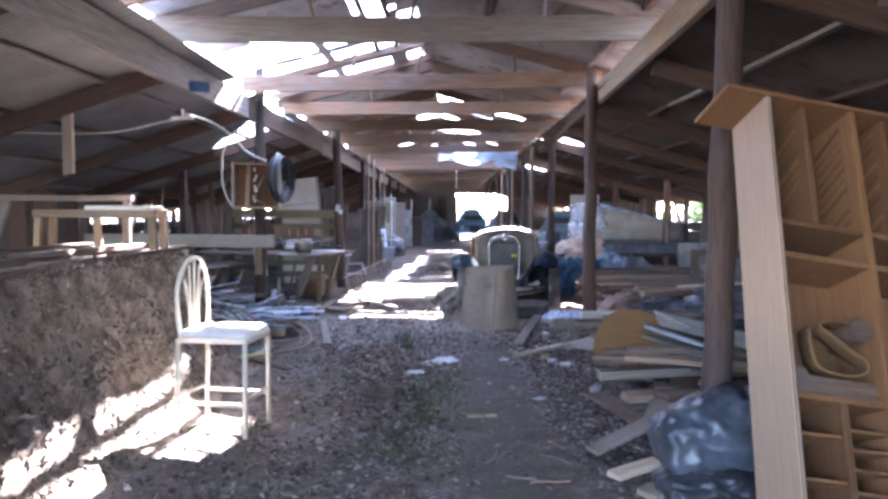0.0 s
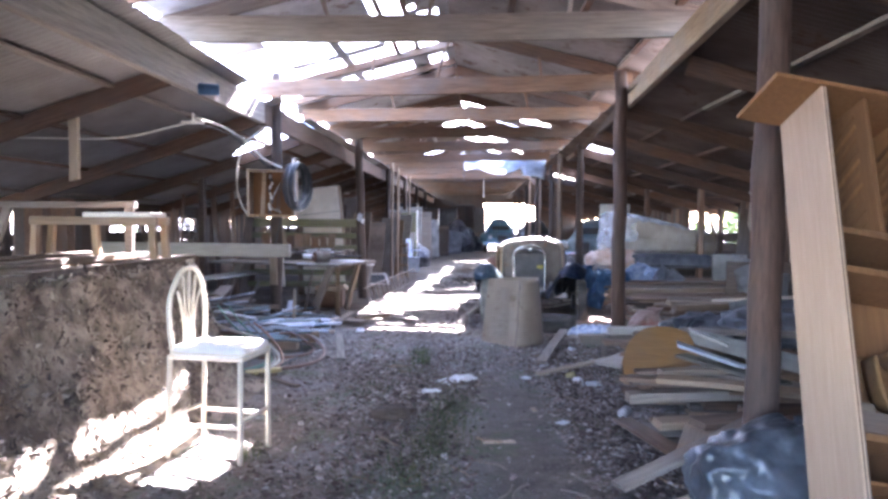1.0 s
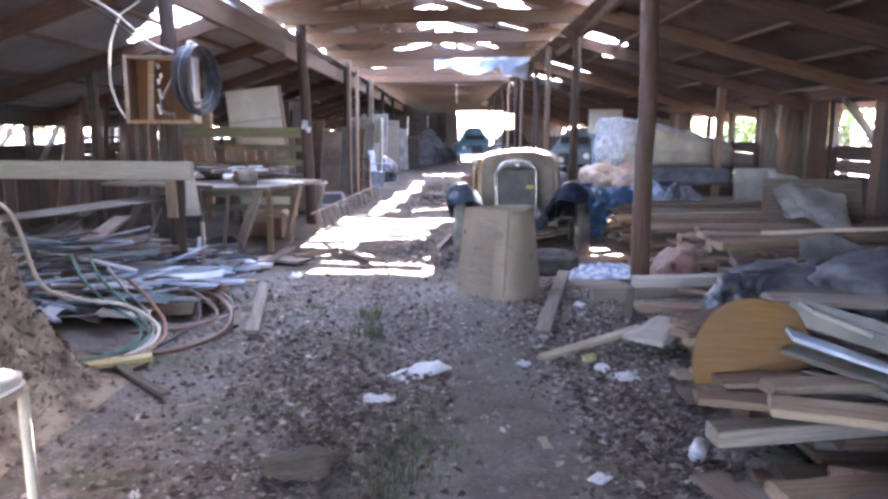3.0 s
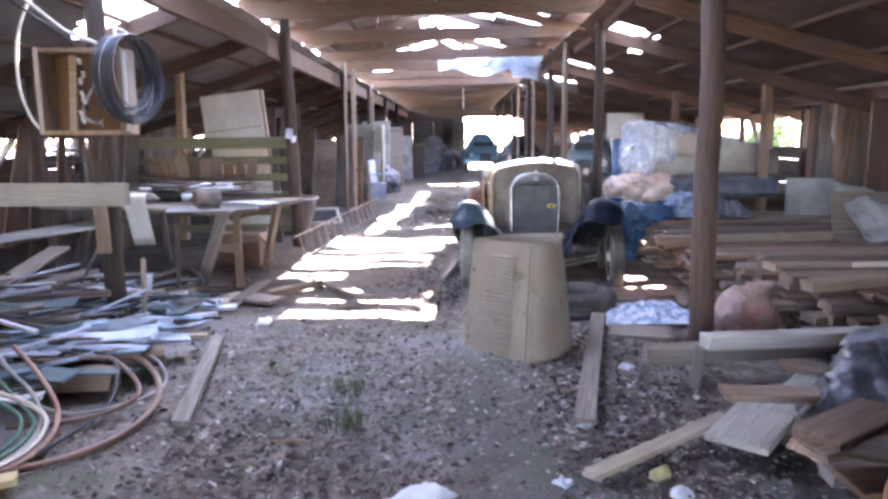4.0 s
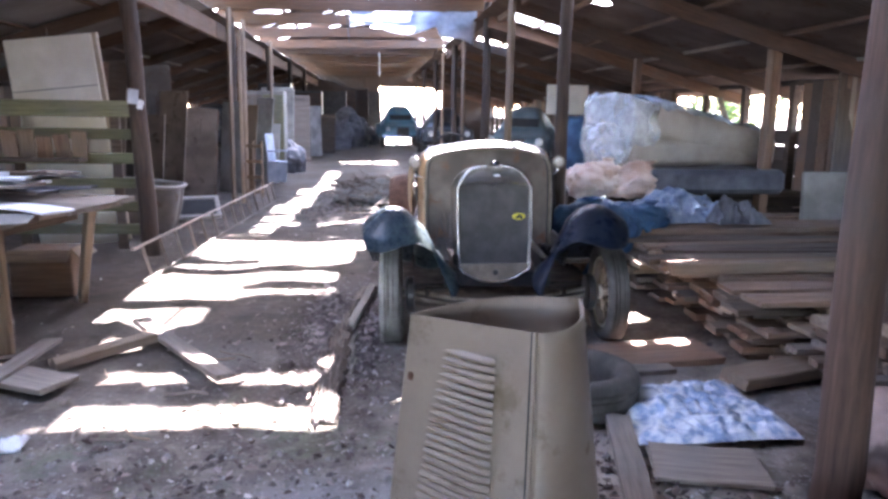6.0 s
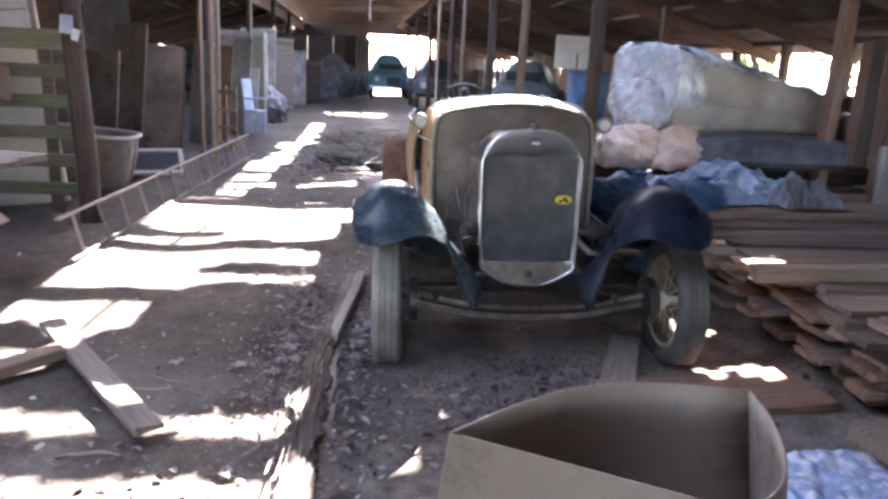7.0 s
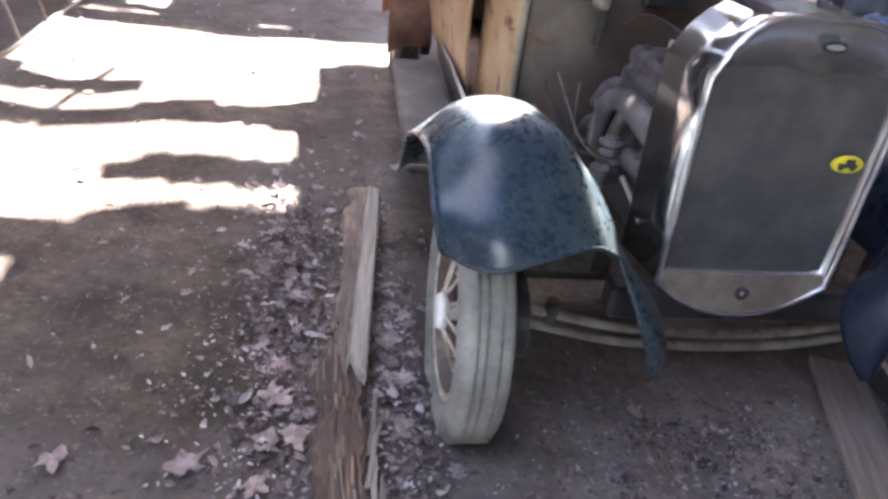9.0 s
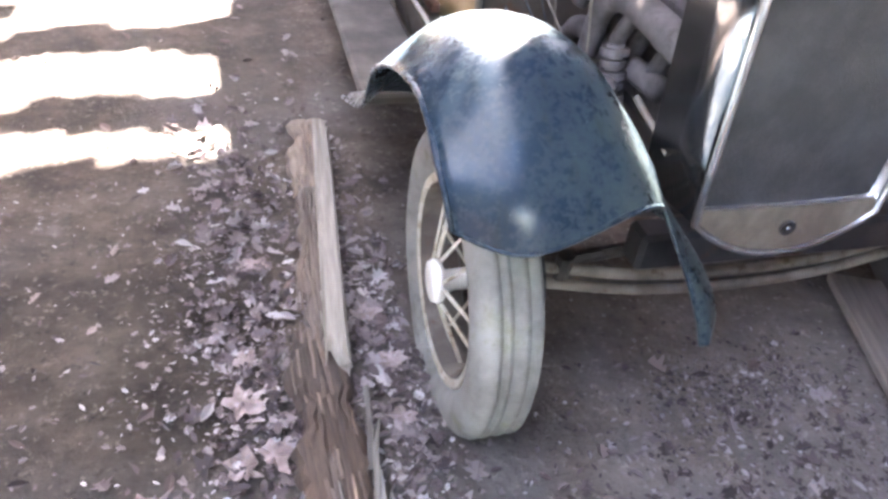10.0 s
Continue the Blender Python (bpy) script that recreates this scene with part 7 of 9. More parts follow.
# bags round the first pole
for nm, x, y, z, s, m, lab, sd in (
    ("plastic_bag", 1.45, 3.46, 0.12, (0.39, 0.23, 0.235), BAG_GREY, "clear grey plastic bag slumped at the pole", 1),
    ("rubbish_bag", 1.46, 3.36, 0.0, (0.40, 0.26, 0.13), BAG_BLACK, "black plastic rubbish bag on the earth", 2),
    ("rubbish_bag", 1.86, 6.80, 0.12, (0.24, 0.24, 0.23), BAG_BLACK, "tied black rubbish bag on the planks", 3),
    ("plastic_bag", 2.25, 6.95, 0.30, (0.42, 0.30, 0.15), TARP_DARK, "dark crumpled plastic lying on planks", 4),
    ("plastic_bag", 2.75, 6.55, 0.35, (0.50, 0.40, 0.22), TARP_DARK, "dark plastic sheet bundled on the timber", 5),
    ("red_bag", 2.08, 8.66, 0.02, (0.20, 0.19, 0.22), BAG_PINK, "faded red plastic bag beside the pole", 6),
    ("folded_cloth", 1.84, 12.05, 0.34, (0.24, 0.22, 0.20), BLUE_CLOTH, "blue cloth bundle on the timber stack", 7),
    ("folded_cloth", 2.36, 12.15, 0.40, (0.26, 0.18, 0.14), BLUE_CLOTH, "blue cloth bundle beside the tarpaulin", 10),
    ("plastic_pack", 2.38, 13.35, 0.55, (0.30, 0.28, 0.22), PEACH, "peach plastic bundle under the foam padding", 8),
    ("plastic_pack", 2.75, 13.30, 0.56, (0.28, 0.25, 0.20), PEACH, "peach plastic bundle under the foam padding", 9)):
    bag = thing(nm, T(x, y, z), lab, "bag")
    part("sack", crumple(crumple(blob(*s, 0.34, 2.8, sd), 0.03, 9, sd), 0.010, 26, sd), m, bag, smooth=True)
    tip = Vector((0.25 * s[0], -0.1 * s[1], 1.32 * s[2]))
    rows = []
    for i in range(9):
        u = i / 8
        wide = s[2] * (0.30 * (1 - u) ** 1.5 + 0.10 + 0.28 * u * u)
        rows.append([tip + Vector((wide * math.cos(a) * (1 + 0.3 * math.sin(5 * a + sd)) + 0.05 * u, wide * math.sin(a) * (1 + 0.3 * math.cos(4 * a + sd)), s[2] * (0.55 * u - 0.15))) for a in [2 * math.pi * k / 20 for k in range(21)]])
    thick(part("gathered_neck", crumple(surface(rows), 0.012, 14, sd), m, bag, smooth=True), 0.003)
for x, y, z, sx, sy, am, m, lab, sd in (
    (2.80, 12.62, 0.44, 1.45, 0.95, 0.26, BLUE_TARP, "crumpled blue and white tarpaulin on the stack", 3),
    (1.57, 9.28, 0.02, 0.74, 0.62, 0.085, RAG, "blue and white cloth spread on the earth", 5),
    (3.25, 12.25, 0.46, 0.5, 0.5, 0.18, TARP_DARK, "dark grey tarpaulin draped over timber", 7)):
    thick(single("tarpaulin" if sd != 5 else "cloth", crumpled_sheet(80, 60, sx, sy, am, sd), m, T(x, y, z), lab, "tarpaulin" if sd != 5 else "cloth", smooth=True), 0.004)
thick(single("tarpaulin", crumple(crumpled_sheet(30, 40, 0.34, 0.60, 0.12, 11), 0.05, 3, 2), BLUE_CLOTH, T(2.10, 11.93, 0.30) @ Matrix.Rotation(radians(25), 4, 'Y') @ Matrix.Rotation(radians(74), 4, 'X'), "blue tarpaulin hanging down the stack's end", "tarpaulin", smooth=True), 0.004)

# ---- timber stacks: planks lying across, with their ends towards the walkway
r = random.Random(77)
WOODS = [WOOD_WARM, WOOD_GREY, WOOD_TAN, WOOD_OLD, WOOD_BROWN, WOOD_WARM, WOOD_WARM]
group = "stacked planks on the east side"


def stack(x0, x1, y0, y1, z0, layers, seed, lab, step=0.17, jitter=0.10, rake=0.10):
    q = random.Random(seed)
    z = z0
    for k in range(layers):
        th = q.uniform(0.028, 0.055)
        y = y0 + q.uniform(0, 0.1)
        while y < y1:
            w = q.uniform(0.09, 0.22)
            a = x0 + q.uniform(-jitter, jitter * 2.2) + rake * k
            b = x1 + q.uniform(-0.5, 0.3)
            ang = q.gauss(0, 0.035)
            ln = b - a
            single("stacked_plank", plank_bm(ln, w, th, seed * 100 + k * 17 + int(y * 10), 0.008, 0.012), q.choice(WOODS), T((a + b) / 2, y, z + th / 2) @ Matrix.Rotation(ang, 4, 'Z') @ Matrix.Rotation(q.uniform(-0.012, 0.012), 4, 'Y'), lab, "plank", group)
            y += w + q.uniform(0.01, step)
        z += th + 0.004


stack(2.25, 4.9, 9.9, 11.9, 0.03, 9, 1, "rough sawn plank in the long timber stack", 0.05, 0.10, -0.01)
stack(2.3, 5.0, 8.9, 9.9, 0.03, 8, 2, "weathered plank in the timber stack", 0.06, 0.10, 0.02)
stack(2.4, 5.0, 7.75, 8.85, 0.03, 8, 3, "grey weathered plank in the timber stack", 0.08, 0.10, 0.03)
stack(1.35, 3.6, 5.0, 6.5, 0.02, 7, 4, "short weathered plank in the low heap", 0.16, 0.16)
stack(1.75, 3.9, 6.5, 7.5, 0.02, 5, 5, "old plank in the low timber heap", 0.16, 0.16)
stack(1.95, 4.6, 12.0, 13.0, 0.03, 9, 6, "brown plank under the tarpaulin", 0.05, 0.08, 0.0)
for k in range(26):
    x, y = r.uniform(1.5, 3.0), r.uniform(4.9, 6.9)
    z = 0.28 + 0.05 * r.random() + 0.05 * (x - 1.5)
    single("loose_board", plank_bm(r.uniform(0.5, 1.3), r.uniform(0.07, 0.2), r.uniform(0.015, 0.04), k + 400, 0.015, 0.012), r.choice(WOODS), T(x + 0.2, y, z) @ Matrix.Rotation(r.gauss(0, 0.5), 4, 'Z') @ Matrix.Rotation(r.uniform(-0.10, 0.06), 4, 'Y') @ Matrix.Rotation(r.uniform(-0.15, 0.15), 4, 'X'),
           "loose worn board on top of the heap", "board", "loose boards on the heap")

for p, qn, w, th, m, lab in (
    ((1.17, 5.20, 0.18), (1.95, 5.30, 0.20), 0.12, 0.07, WOOD_GREY, "thick grey board end at the heap's edge"),
    ((1.22, 5.40, 0.26), (2.05, 5.45, 0.27), 0.14, 0.05, WOOD_GREY, "grey board end at the heap's edge"),
    ((1.40, 5.28, 0.34), (2.20, 5.34, 0.35), 0.12, 0.04, WOOD_TAN, "tan board across the heap"),
    ((1.18, 4.95, 0.03), (1.85, 5.02, 0.06), 0.22, 0.04, WOOD_GREY, "wide grey board lying on the earth"),
    ((1.25, 4.85, 0.10), (2.0, 4.92, 0.12), 0.16, 0.05, WOOD_TAN, "tan board at the heap's edge"),
    ((1.45, 4.65, 0.16), (2.2, 4.85, 0.20), 0.18, 0.04, WOOD_WARM, "weathered board at the heap's edge"),
    ((1.40, 4.36, 0.07), (1.66, 5.0, 0.12), 0.28, 0.03, WOOD_TAN, "wide pale board lying at the heap's foot"),
    ((1.10, 5.10, 0.06), (1.32, 4.42, 0.03), 0.13, 0.025, WOOD_WARM, "flat grey board on the earth"),
    ((0.86, 3.95, 0.03), (1.60, 4.20, 0.30), 0.12, 0.03, WOOD_GREY, "brown board propped against the heap"),
    ((0.88, 3.55, 0.03), (1.22, 3.72, 0.06), 0.10, 0.03, WOOD_PALE, "pale short board by the bag"),
    ((0.98, 3.30, 0.03), (1.40, 3.58, 0.07), 0.13, 0.03, WOOD_PALE, "pale board offcut by the bag"),
    ((1.20, 3.15, 0.03), (1.36, 3.50, 0.10), 0.08, 0.02, WOOD_PALE, "narrow pale offcut by the cabinet"),
    ((1.10, 3.02, 0.03), (1.50, 3.32, 0.09), 0.12, 0.03, WOOD_GREY, "grey offcut by the cabinet"),
    ((1.57, 5.48, 0.50), (2.20, 5.30, 0.30), 0.14, 0.018, BLUE_WHITE, "pale board of an angled trim piece"),
    ((1.70, 5.62, 0.58), (2.30, 5.55, 0.36), 0.20, 0.018, FOAM_GREY, "grey-white board sloping over the heap"),
    ((1.20, 7.80, 0.16), (2.45, 7.90, 0.19), 0.10, 0.10, WOOD_GREY, "heavy grey timber beam across the planks"),
    ((1.47, 7.67, 0.27), (2.40, 7.71, 0.29), 0.12, 0.075, WOOD_WHITE, "bleached timber beam across the planks"),
    ((1.44, 7.72, 0.0), (1.47, 7.71, 0.225), 0.09, 0.06, WOOD_GREY, "short block under the beams"),
    ((0.66, 6.58, 0.04), (1.36, 7.04, 0.10), 0.08, 0.025, WOOD_PALE, "narrow pale board lying on leaves"),
    ((1.30, 6.75, 0.10), (1.62, 7.15, 0.12), 0.26, 0.03, WOOD_WHITE, "pale square board lying on the planks"),
    ((1.62, 7.0, 0.12), (1.98, 7.40, 0.14), 0.26, 0.03, WOOD_WHITE, "pale square board lying on the planks"),
    ((1.55, 6.65, 0.12), (2.1, 6.80, 0.14), 0.20, 0.08, WOOD_TAN, "thick tan timber end on the planks"),
    ((0.75, 7.17, 0.03), (1.21, 9.20, 0.04), 0.105, 0.035, WOOD_GREY, "long grey plank lying beside the bonnet"),
    ((1.22, 8.85, 0.02), (1.62, 8.75, 0.02), 0.30, 0.02, WOOD_GREY, "flat grey board under the cloth"),
    ((1.34, 10.10, 0.0), (2.10, 10.16, 0.01), 0.36, 0.04, WOOD_BROWN, "flat brown board before the car's wheel"),
    ((1.05, 9.90, 0.0), (1.75, 9.95, 0.0), 0.2, 0.03, WOOD_GREY, "flat grey board on the earth"),
    ((1.20, 10.14, 0.02), (1.46, 10.74, 0.01), 0.15, 0.025, WOOD_GREY, "dusty grey timber lying under the radiator"),
    ((1.95, 9.6, 0.05), (2.6, 9.75, 0.07), 0.2, 0.06, WOOD_TAN, "tan timber end by the stack"),
    ((2.0, 10.6, 0.40), (3.6, 10.5, 0.45), 0.1, 0.07, WOOD_TAN, "long tan timber on the stack"),
    ((2.3, 8.3, 0.44), (3.8, 8.6, 0.47), 0.12, 0.07, WOOD_TAN, "long tan beam on the timber stack"),
    ((2.9, 8.9, 0.46), (4.4, 8.2, 0.62), 0.05, 0.03, WOOD_PALE, "pale batten across the timber stack")):
    ln = math.dist(p, qn)
    single("loose_timber", plank_bm(ln, w, th, int(ln * 997), 0.006, 0.012), m, between(p, qn), lab, "timber")

# round-cornered orange plywood panel leaning in the heap
bm = bmesh.new()
out = [(-0.31, 0.0), (0.24, 0.0), (0.24, 0.32), (0.14, 0.39), (0.02, 0.40), (-0.12, 0.37), (-0.25, 0.25), (-0.31, 0.10)]
out = [(p.x, p.y) for p in curve_points([(a, b, 0) for a, b in out], 4)]
fa = bm.faces.new([bm.verts.new((x, 0, z)) for x, z in out])
ex = bmesh.ops.extrude_face_region(bm, geom=[fa])
bmesh.ops.translate(bm, vec=(0, 0.016, 0), verts=[v for v in ex["geom"] if isinstance(v, bmesh.types.BMVert)])
bmesh.ops.recalc_face_normals(bm, faces=bm.faces)
single("plywood_board", bm, PLY_ORANGE, T(1.50, 5.55, 0.25) @ Matrix.Rotation(radians(-32), 4, 'X') @ Matrix.Rotation(radians(8), 4, 'Z'), "orange-brown rounded plywood panel leaning on the heap", "panel")

# tyre lying by the bonnet
sw = thing("scrap_car_tyre", T(1.10, 9.50, 0.09), "worn old car tyre lying flat on the earth", "tyre")
part("tyre", lathe(bmesh.new(), tyre_profile(0.30, 0.19, 0.19), 36), RUBBER_DARK, sw, at=Matrix.Rotation(radians(90), 4, 'Y'), smooth=True)


# ---- foam padding wrapped in plastic on a dark base
def creased(bm, centre, broad, fine):
    """Film pulled tight between folds: flat facets that meet in sharp creases."""
    for v in bm.verts:
        d = (v.co - centre).normalized()
        v.co -= d * (broad * abs(noise.noise(v.co * 3.0)) + fine * abs(noise.noise(v.co * 8.0 + Vector((3, 1, 7)))) + fine * 0.3 * abs(noise.noise(v.co * 21.0)))
    return bm


def foam_bundle():
    """Two thick folded slabs of foam, their end and top wrapped in torn plastic."""
    p, q = Vector((2.62, 13.72, 0.84)), Vector((4.45, 14.32, 0.80))
    ln = (q - p).length
    th = thing("foam_bundle", between(p, q), "thick folded foam padding wrapped in torn clear plastic", "foam padding")

    def ring(x, cy, cz, hy, hz, seed, grow=1.0, n=40):
        out = []
        for k in range(n + 1):
            a = 2 * math.pi * (k % n) / n
            c, s = math.cos(a), math.sin(a)
            w = 1 + 0.05 * noise.noise(Vector((x * 1.6, c * 2, s * 2 + seed)))
            out.append(Vector((x, cy + grow * w * hy * math.copysign(abs(c) ** 0.55, c), cz + grow * w * hz * math.copysign(abs(s) ** 0.55, s))))
        return out

    def slab(cz, hz, cy, hy, fall, seed):
        rows = []
        for i in range(-3, 28):
            u = min(max(i / 24, 0), 1)
            g = {-3: 0.02, -2: 0.6, -1: 0.92, 25: 0.92, 26: 0.6, 27: 0.02}.get(i, 1.0)
            x = -ln / 2 + ln * u - (0.02 if i < 0 else 0) + (0.02 if i > 24 else 0)
            rows.append(ring(x, cy, cz - fall * u, hy, hz, seed, g))
        return surface(rows)
    part("lower_slab", slab(0.15, 0.165, 0.0, 0.40, 0.0, 2), FOAM, th, "tan foam slab", smooth=True)
    part("upper_slab", slab(0.49, 0.225, 0.0, 0.40, 0.32, 7), FOAM, th, "tan-brown folded foam slab", smooth=True)
    rows = []
    for i in range(-5, 33):
        u = max(i, 0) / 32
        g = {-5: 0.02, -4: 0.35, -3: 0.65, -2: 0.86, -1: 0.98}.get(i, 1.04)
        x = -ln / 2 - 0.06 + 0.34 * u - (0.012 * -i if i < 0 else 0)
        rows.append([Vector((v.x + u * (0.12 * noise.noise(Vector((v.y * 5, v.z * 5, 3))) - 0.18 * (0.4 - v.z)), v.y, v.z + 0.05 * (1 - u))) for v in ring(x, 0.01, 0.335, 0.43, 0.36, 4, g, 96)])
    thick(part("plastic_wrap", creased(crumple(surface(rows), 0.04, 2.0, 4), Vector((-ln / 2 + 0.2, 0, 0.33)), 0.045, 0.022), FILM, th, "crumpled clear plastic over the bundle's end", smooth=True), 0.003)
    rows = []
    for i in range(40):
        u = i / 39
        row = []
        for k in range(14):
            a = math.pi * (0.22 + (0.66 + 0.07 * math.sin(9 * u)) * k / 13)
            c, s = math.cos(a), math.sin(a)
            row.append(Vector((-ln / 2 + 0.2 + (ln - 0.25) * u, 0.05 - 0.42 * math.copysign(abs(c) ** 0.55, -c), 0.495 - 0.32 * u + 0.25 * s ** 0.55)))
        rows.append(row)
    thick(part("plastic_cover", crumple(crumple(surface(rows), 0.04, 5, 9), 0.02, 15, 8), FILM_TOP, th, "pale bluish plastic lying over the top", smooth=True), 0.003)


base = thing("crate_base", T(3.35, 13.9, 0), "dark timber crate base under the foam padding", "crate")
for k in range(4):
    part("side_board", plank_bm(2.5, 0.03, 0.12, k, 0.004), WOOD_DARK, base, at=T(0, -0.55, 0.08 + 0.14 * k))
part("deck", boxed(2.5, 1.15, 0.05, 0.006, T(0, 0, 0.565)), WOOD_OLD, base)
for x in (-1.1, 0, 1.1):
    part("bearer", boxed(0.1, 1.1, 0.54, 0.006, T(x, 0, 0.27)), WOOD_DARK, base)
mt = thing("dark_mattress", T(3.55, 13.50, 0.59), "dark foam mattress slab under the foam padding", "mattress")
part("slab", boxed(1.4, 0.8, 0.24, 0.05, T(0, 0, 0.12)), TARP_DARK, mt)
foam_bundle()
wr = blob(0.20, 0.40, 0.40, 0.22, 1.6, 12, True)
single("plastic_sheeting", crumple(crumple(wr, 0.07, 4, 4), 0.03, 13, 5), FILM, T(2.56, 13.66, 0.66), "crumpled clear plastic sheeting beside the foam padding", "plastic sheeting", smooth=True)

beam("aisle_post", (4.06, 13.25, -0.05), (4.08, 13.25, 2.12), 0.13, 0.09, WOOD_BROWN, "tan square timber post in the side aisle", "post", seed=201)
beam("aisle_post", (3.9, 16.5, -0.05), (3.9, 16.5, 2.14), 0.11, 0.09, WOOD_BROWN, "tan square timber post in the side aisle", "post", seed=202)
beam("aisle_post", (-4.1, 11.2, -0.05), (-4.1, 11.2, 2.05), 0.11, 0.09, POST_DARK, "dark square timber post in the side aisle", "post", seed=203)
for k, (x, w, m) in enumerate(((4.58, 0.30, WOOD_OLD), (4.66, 0.26, WOOD_BROWN), (4.74, 0.30, WOOD_GREY), (4.82, 0.28, WOOD_BROWN), (4.90, 0.26, WOOD_OLD), (4.98, 0.26, WOOD_BROWN), (5.06, 0.22, WOOD_OLD))):
    beam("leaning_board", (x, 12.8 + 0.03 * k, 0.0), (x + 0.34, 13.30 + 0.02 * k, 1.84 - 0.02 * (k % 3) - 0.09 * (x - 4.58)), w, 0.025, m, "tall board leaning against the east wall", "board", kind="", seed=k + 600, roll=55, group="boards leaning at the east wall")


single("foam_board", crumple(boxed(0.57, 0.06, 0.87, 0.01), 0.006, 5, 2), GREY_SHEET, T(4.36, 12.54, 0.425) @ Matrix.Rotation(radians(-4), 4, 'X'), "pale grey foam board standing by the leaning boards", "board")


def bent_sheet(nm, out, m, at, lab):
    """A torn sheet with an uneven outline, slightly buckled."""
    bm = bmesh.new()
    c = bm.verts.new((sum(p[0] for p in out) / len(out), 0.05, sum(p[1] for p in out) / len(out)))
    vs = [bm.verts.new((a, 0.02 * math.sin(7 * a), b)) for a, b in out]
    for k in range(len(vs)):
        bm.faces.new((c, vs[k], vs[(k + 1) % len(vs)]))
    bmesh.ops.subdivide_edges(bm, edges=bm.edges, cuts=3, use_grid_fill=True)
    thick(single(nm, crumple(bm, 0.05, 3, 5), m, at, lab, "sheet"), 0.006)


A, B, C, D = Vector((4.0, 11.5, 0.92)), Vector((4.5, 10.6, 0.70)), Vector((3.95, 9.3, 0.40)), Vector((3.62, 10.0, 0.50))
rows = [[A.lerp(B, i / 14).lerp(D.lerp(C, i / 14), j / 14) + Vector((0, 0, 0.05 * math.sin(3.0 * i / 14) * math.sin(math.pi * j / 14))) + noise.noise_vector(Vector((i * 0.35, j * 0.35, 4))) * 0.05 for i in range(15)] for j in range(15)]
thick(single("torn_sheet", surface(rows), GREY_SHEET, Matrix(), "large torn grey sheet lying over the timber stack", "sheet"), 0.006)
bent_sheet("torn_sheet", [(0, 0), (0.06, 0.26), (0.34, 0.30), (0.62, 0.12), (0.58, -0.10)], TARP_GREY, T(2.68, 7.75, 0.36) @ Matrix.Rotation(radians(-40), 4, 'X'), "crumpled grey sheet lying on the timber")
# folded sheet-metal channel lying across the heap
ch = thing("metal_channel", between((1.74, 5.98, 0.47), (2.28, 5.05, 0.40)), "grey folded sheet-metal channel lying on the heap", "channel")
for nm, a, b, y in (("base", 0.17, 0.005, 0.0),):
    part(nm, crumple(boxed(1.08, a, b, 0.001), 0.006, 6, 1), GREY_SHEET, ch)
for y in (-0.085, 0.085):
    part("flange", crumple(boxed(1.08, 0.005, 0.075, 0.001, T(0, y, 0.035)), 0.006, 6, 1), GREY_SHEET, ch)
for k, (p, qn, w, th, m) in enumerate((((1.62, 5.62, 0.40), (2.10, 4.95, 0.34), 0.13, 0.02, WOOD_EDGE), ((1.66, 5.50, 0.33), (2.3, 4.80, 0.30), 0.11, 0.03, WOOD_GREY), ((1.75, 6.15, 0.50), (2.7, 6.0, 0.50), 0.20, 0.03, WOOD_GREY),
                                       ((1.55, 5.44, 0.30), (1.80, 5.38, 0.31), 0.09, 0.03, WOOD_OLD), ((2.0, 6.5, 0.46), (2.9, 6.2, 0.52), 0.22, 0.03, WOOD_EDGE))):
    single("loose_timber", plank_bm(math.dist(p, qn), w, th, k + 460, 0.008, 0.015), m, between(p, qn), "weathered grey board thrown on the heap", "timber", "boards thrown on the heap")
single("pale_sheet", boxed(1.0, 0.02, 0.55, 0.003), WOOD_OLD, T(4.15, 10.55, 0.60) @ Matrix.Rotation(radians(-20), 4, 'Z') @ Matrix.Rotation(radians(-35), 4, 'X'), "old brown board sheet leaning on the stack", "sheet")
single("white_board", boxed(0.8, 0.02, 0.55, 0.003), WHITE_PAINT, T(3.85, 20.0, 1.62), "white board fixed high on a post", "board")
beam("board_stake", (3.85, 20.03, -0.02), (3.85, 20.03, 1.9), 0.08, 0.04, WOOD_OLD, "stake carrying the white board", "stake", seed=5)
bn = thing("blue_bin", T(3.45, 18.0, 0), "blue plastic bin standing on the earth", "bin")
part("body", lathe(bmesh.new(), [(0.0005, 0.0), (0.26, 0.0), (0.30, 1.3), (0.28, 1.3), (0.0005, 0.05)], 24, Matrix.Rotation(radians(-90), 4, 'Y')), BLUE_CLOTH, bn, smooth=True)
part("rim", tube(bmesh.new(), [(0.3 * math.cos(a), 0.3 * math.sin(a), 1.3) for a in [2 * math.pi * k / 24 for k in range(24)]], 0.018, 6, True), BLUE_CLOTH, bn)


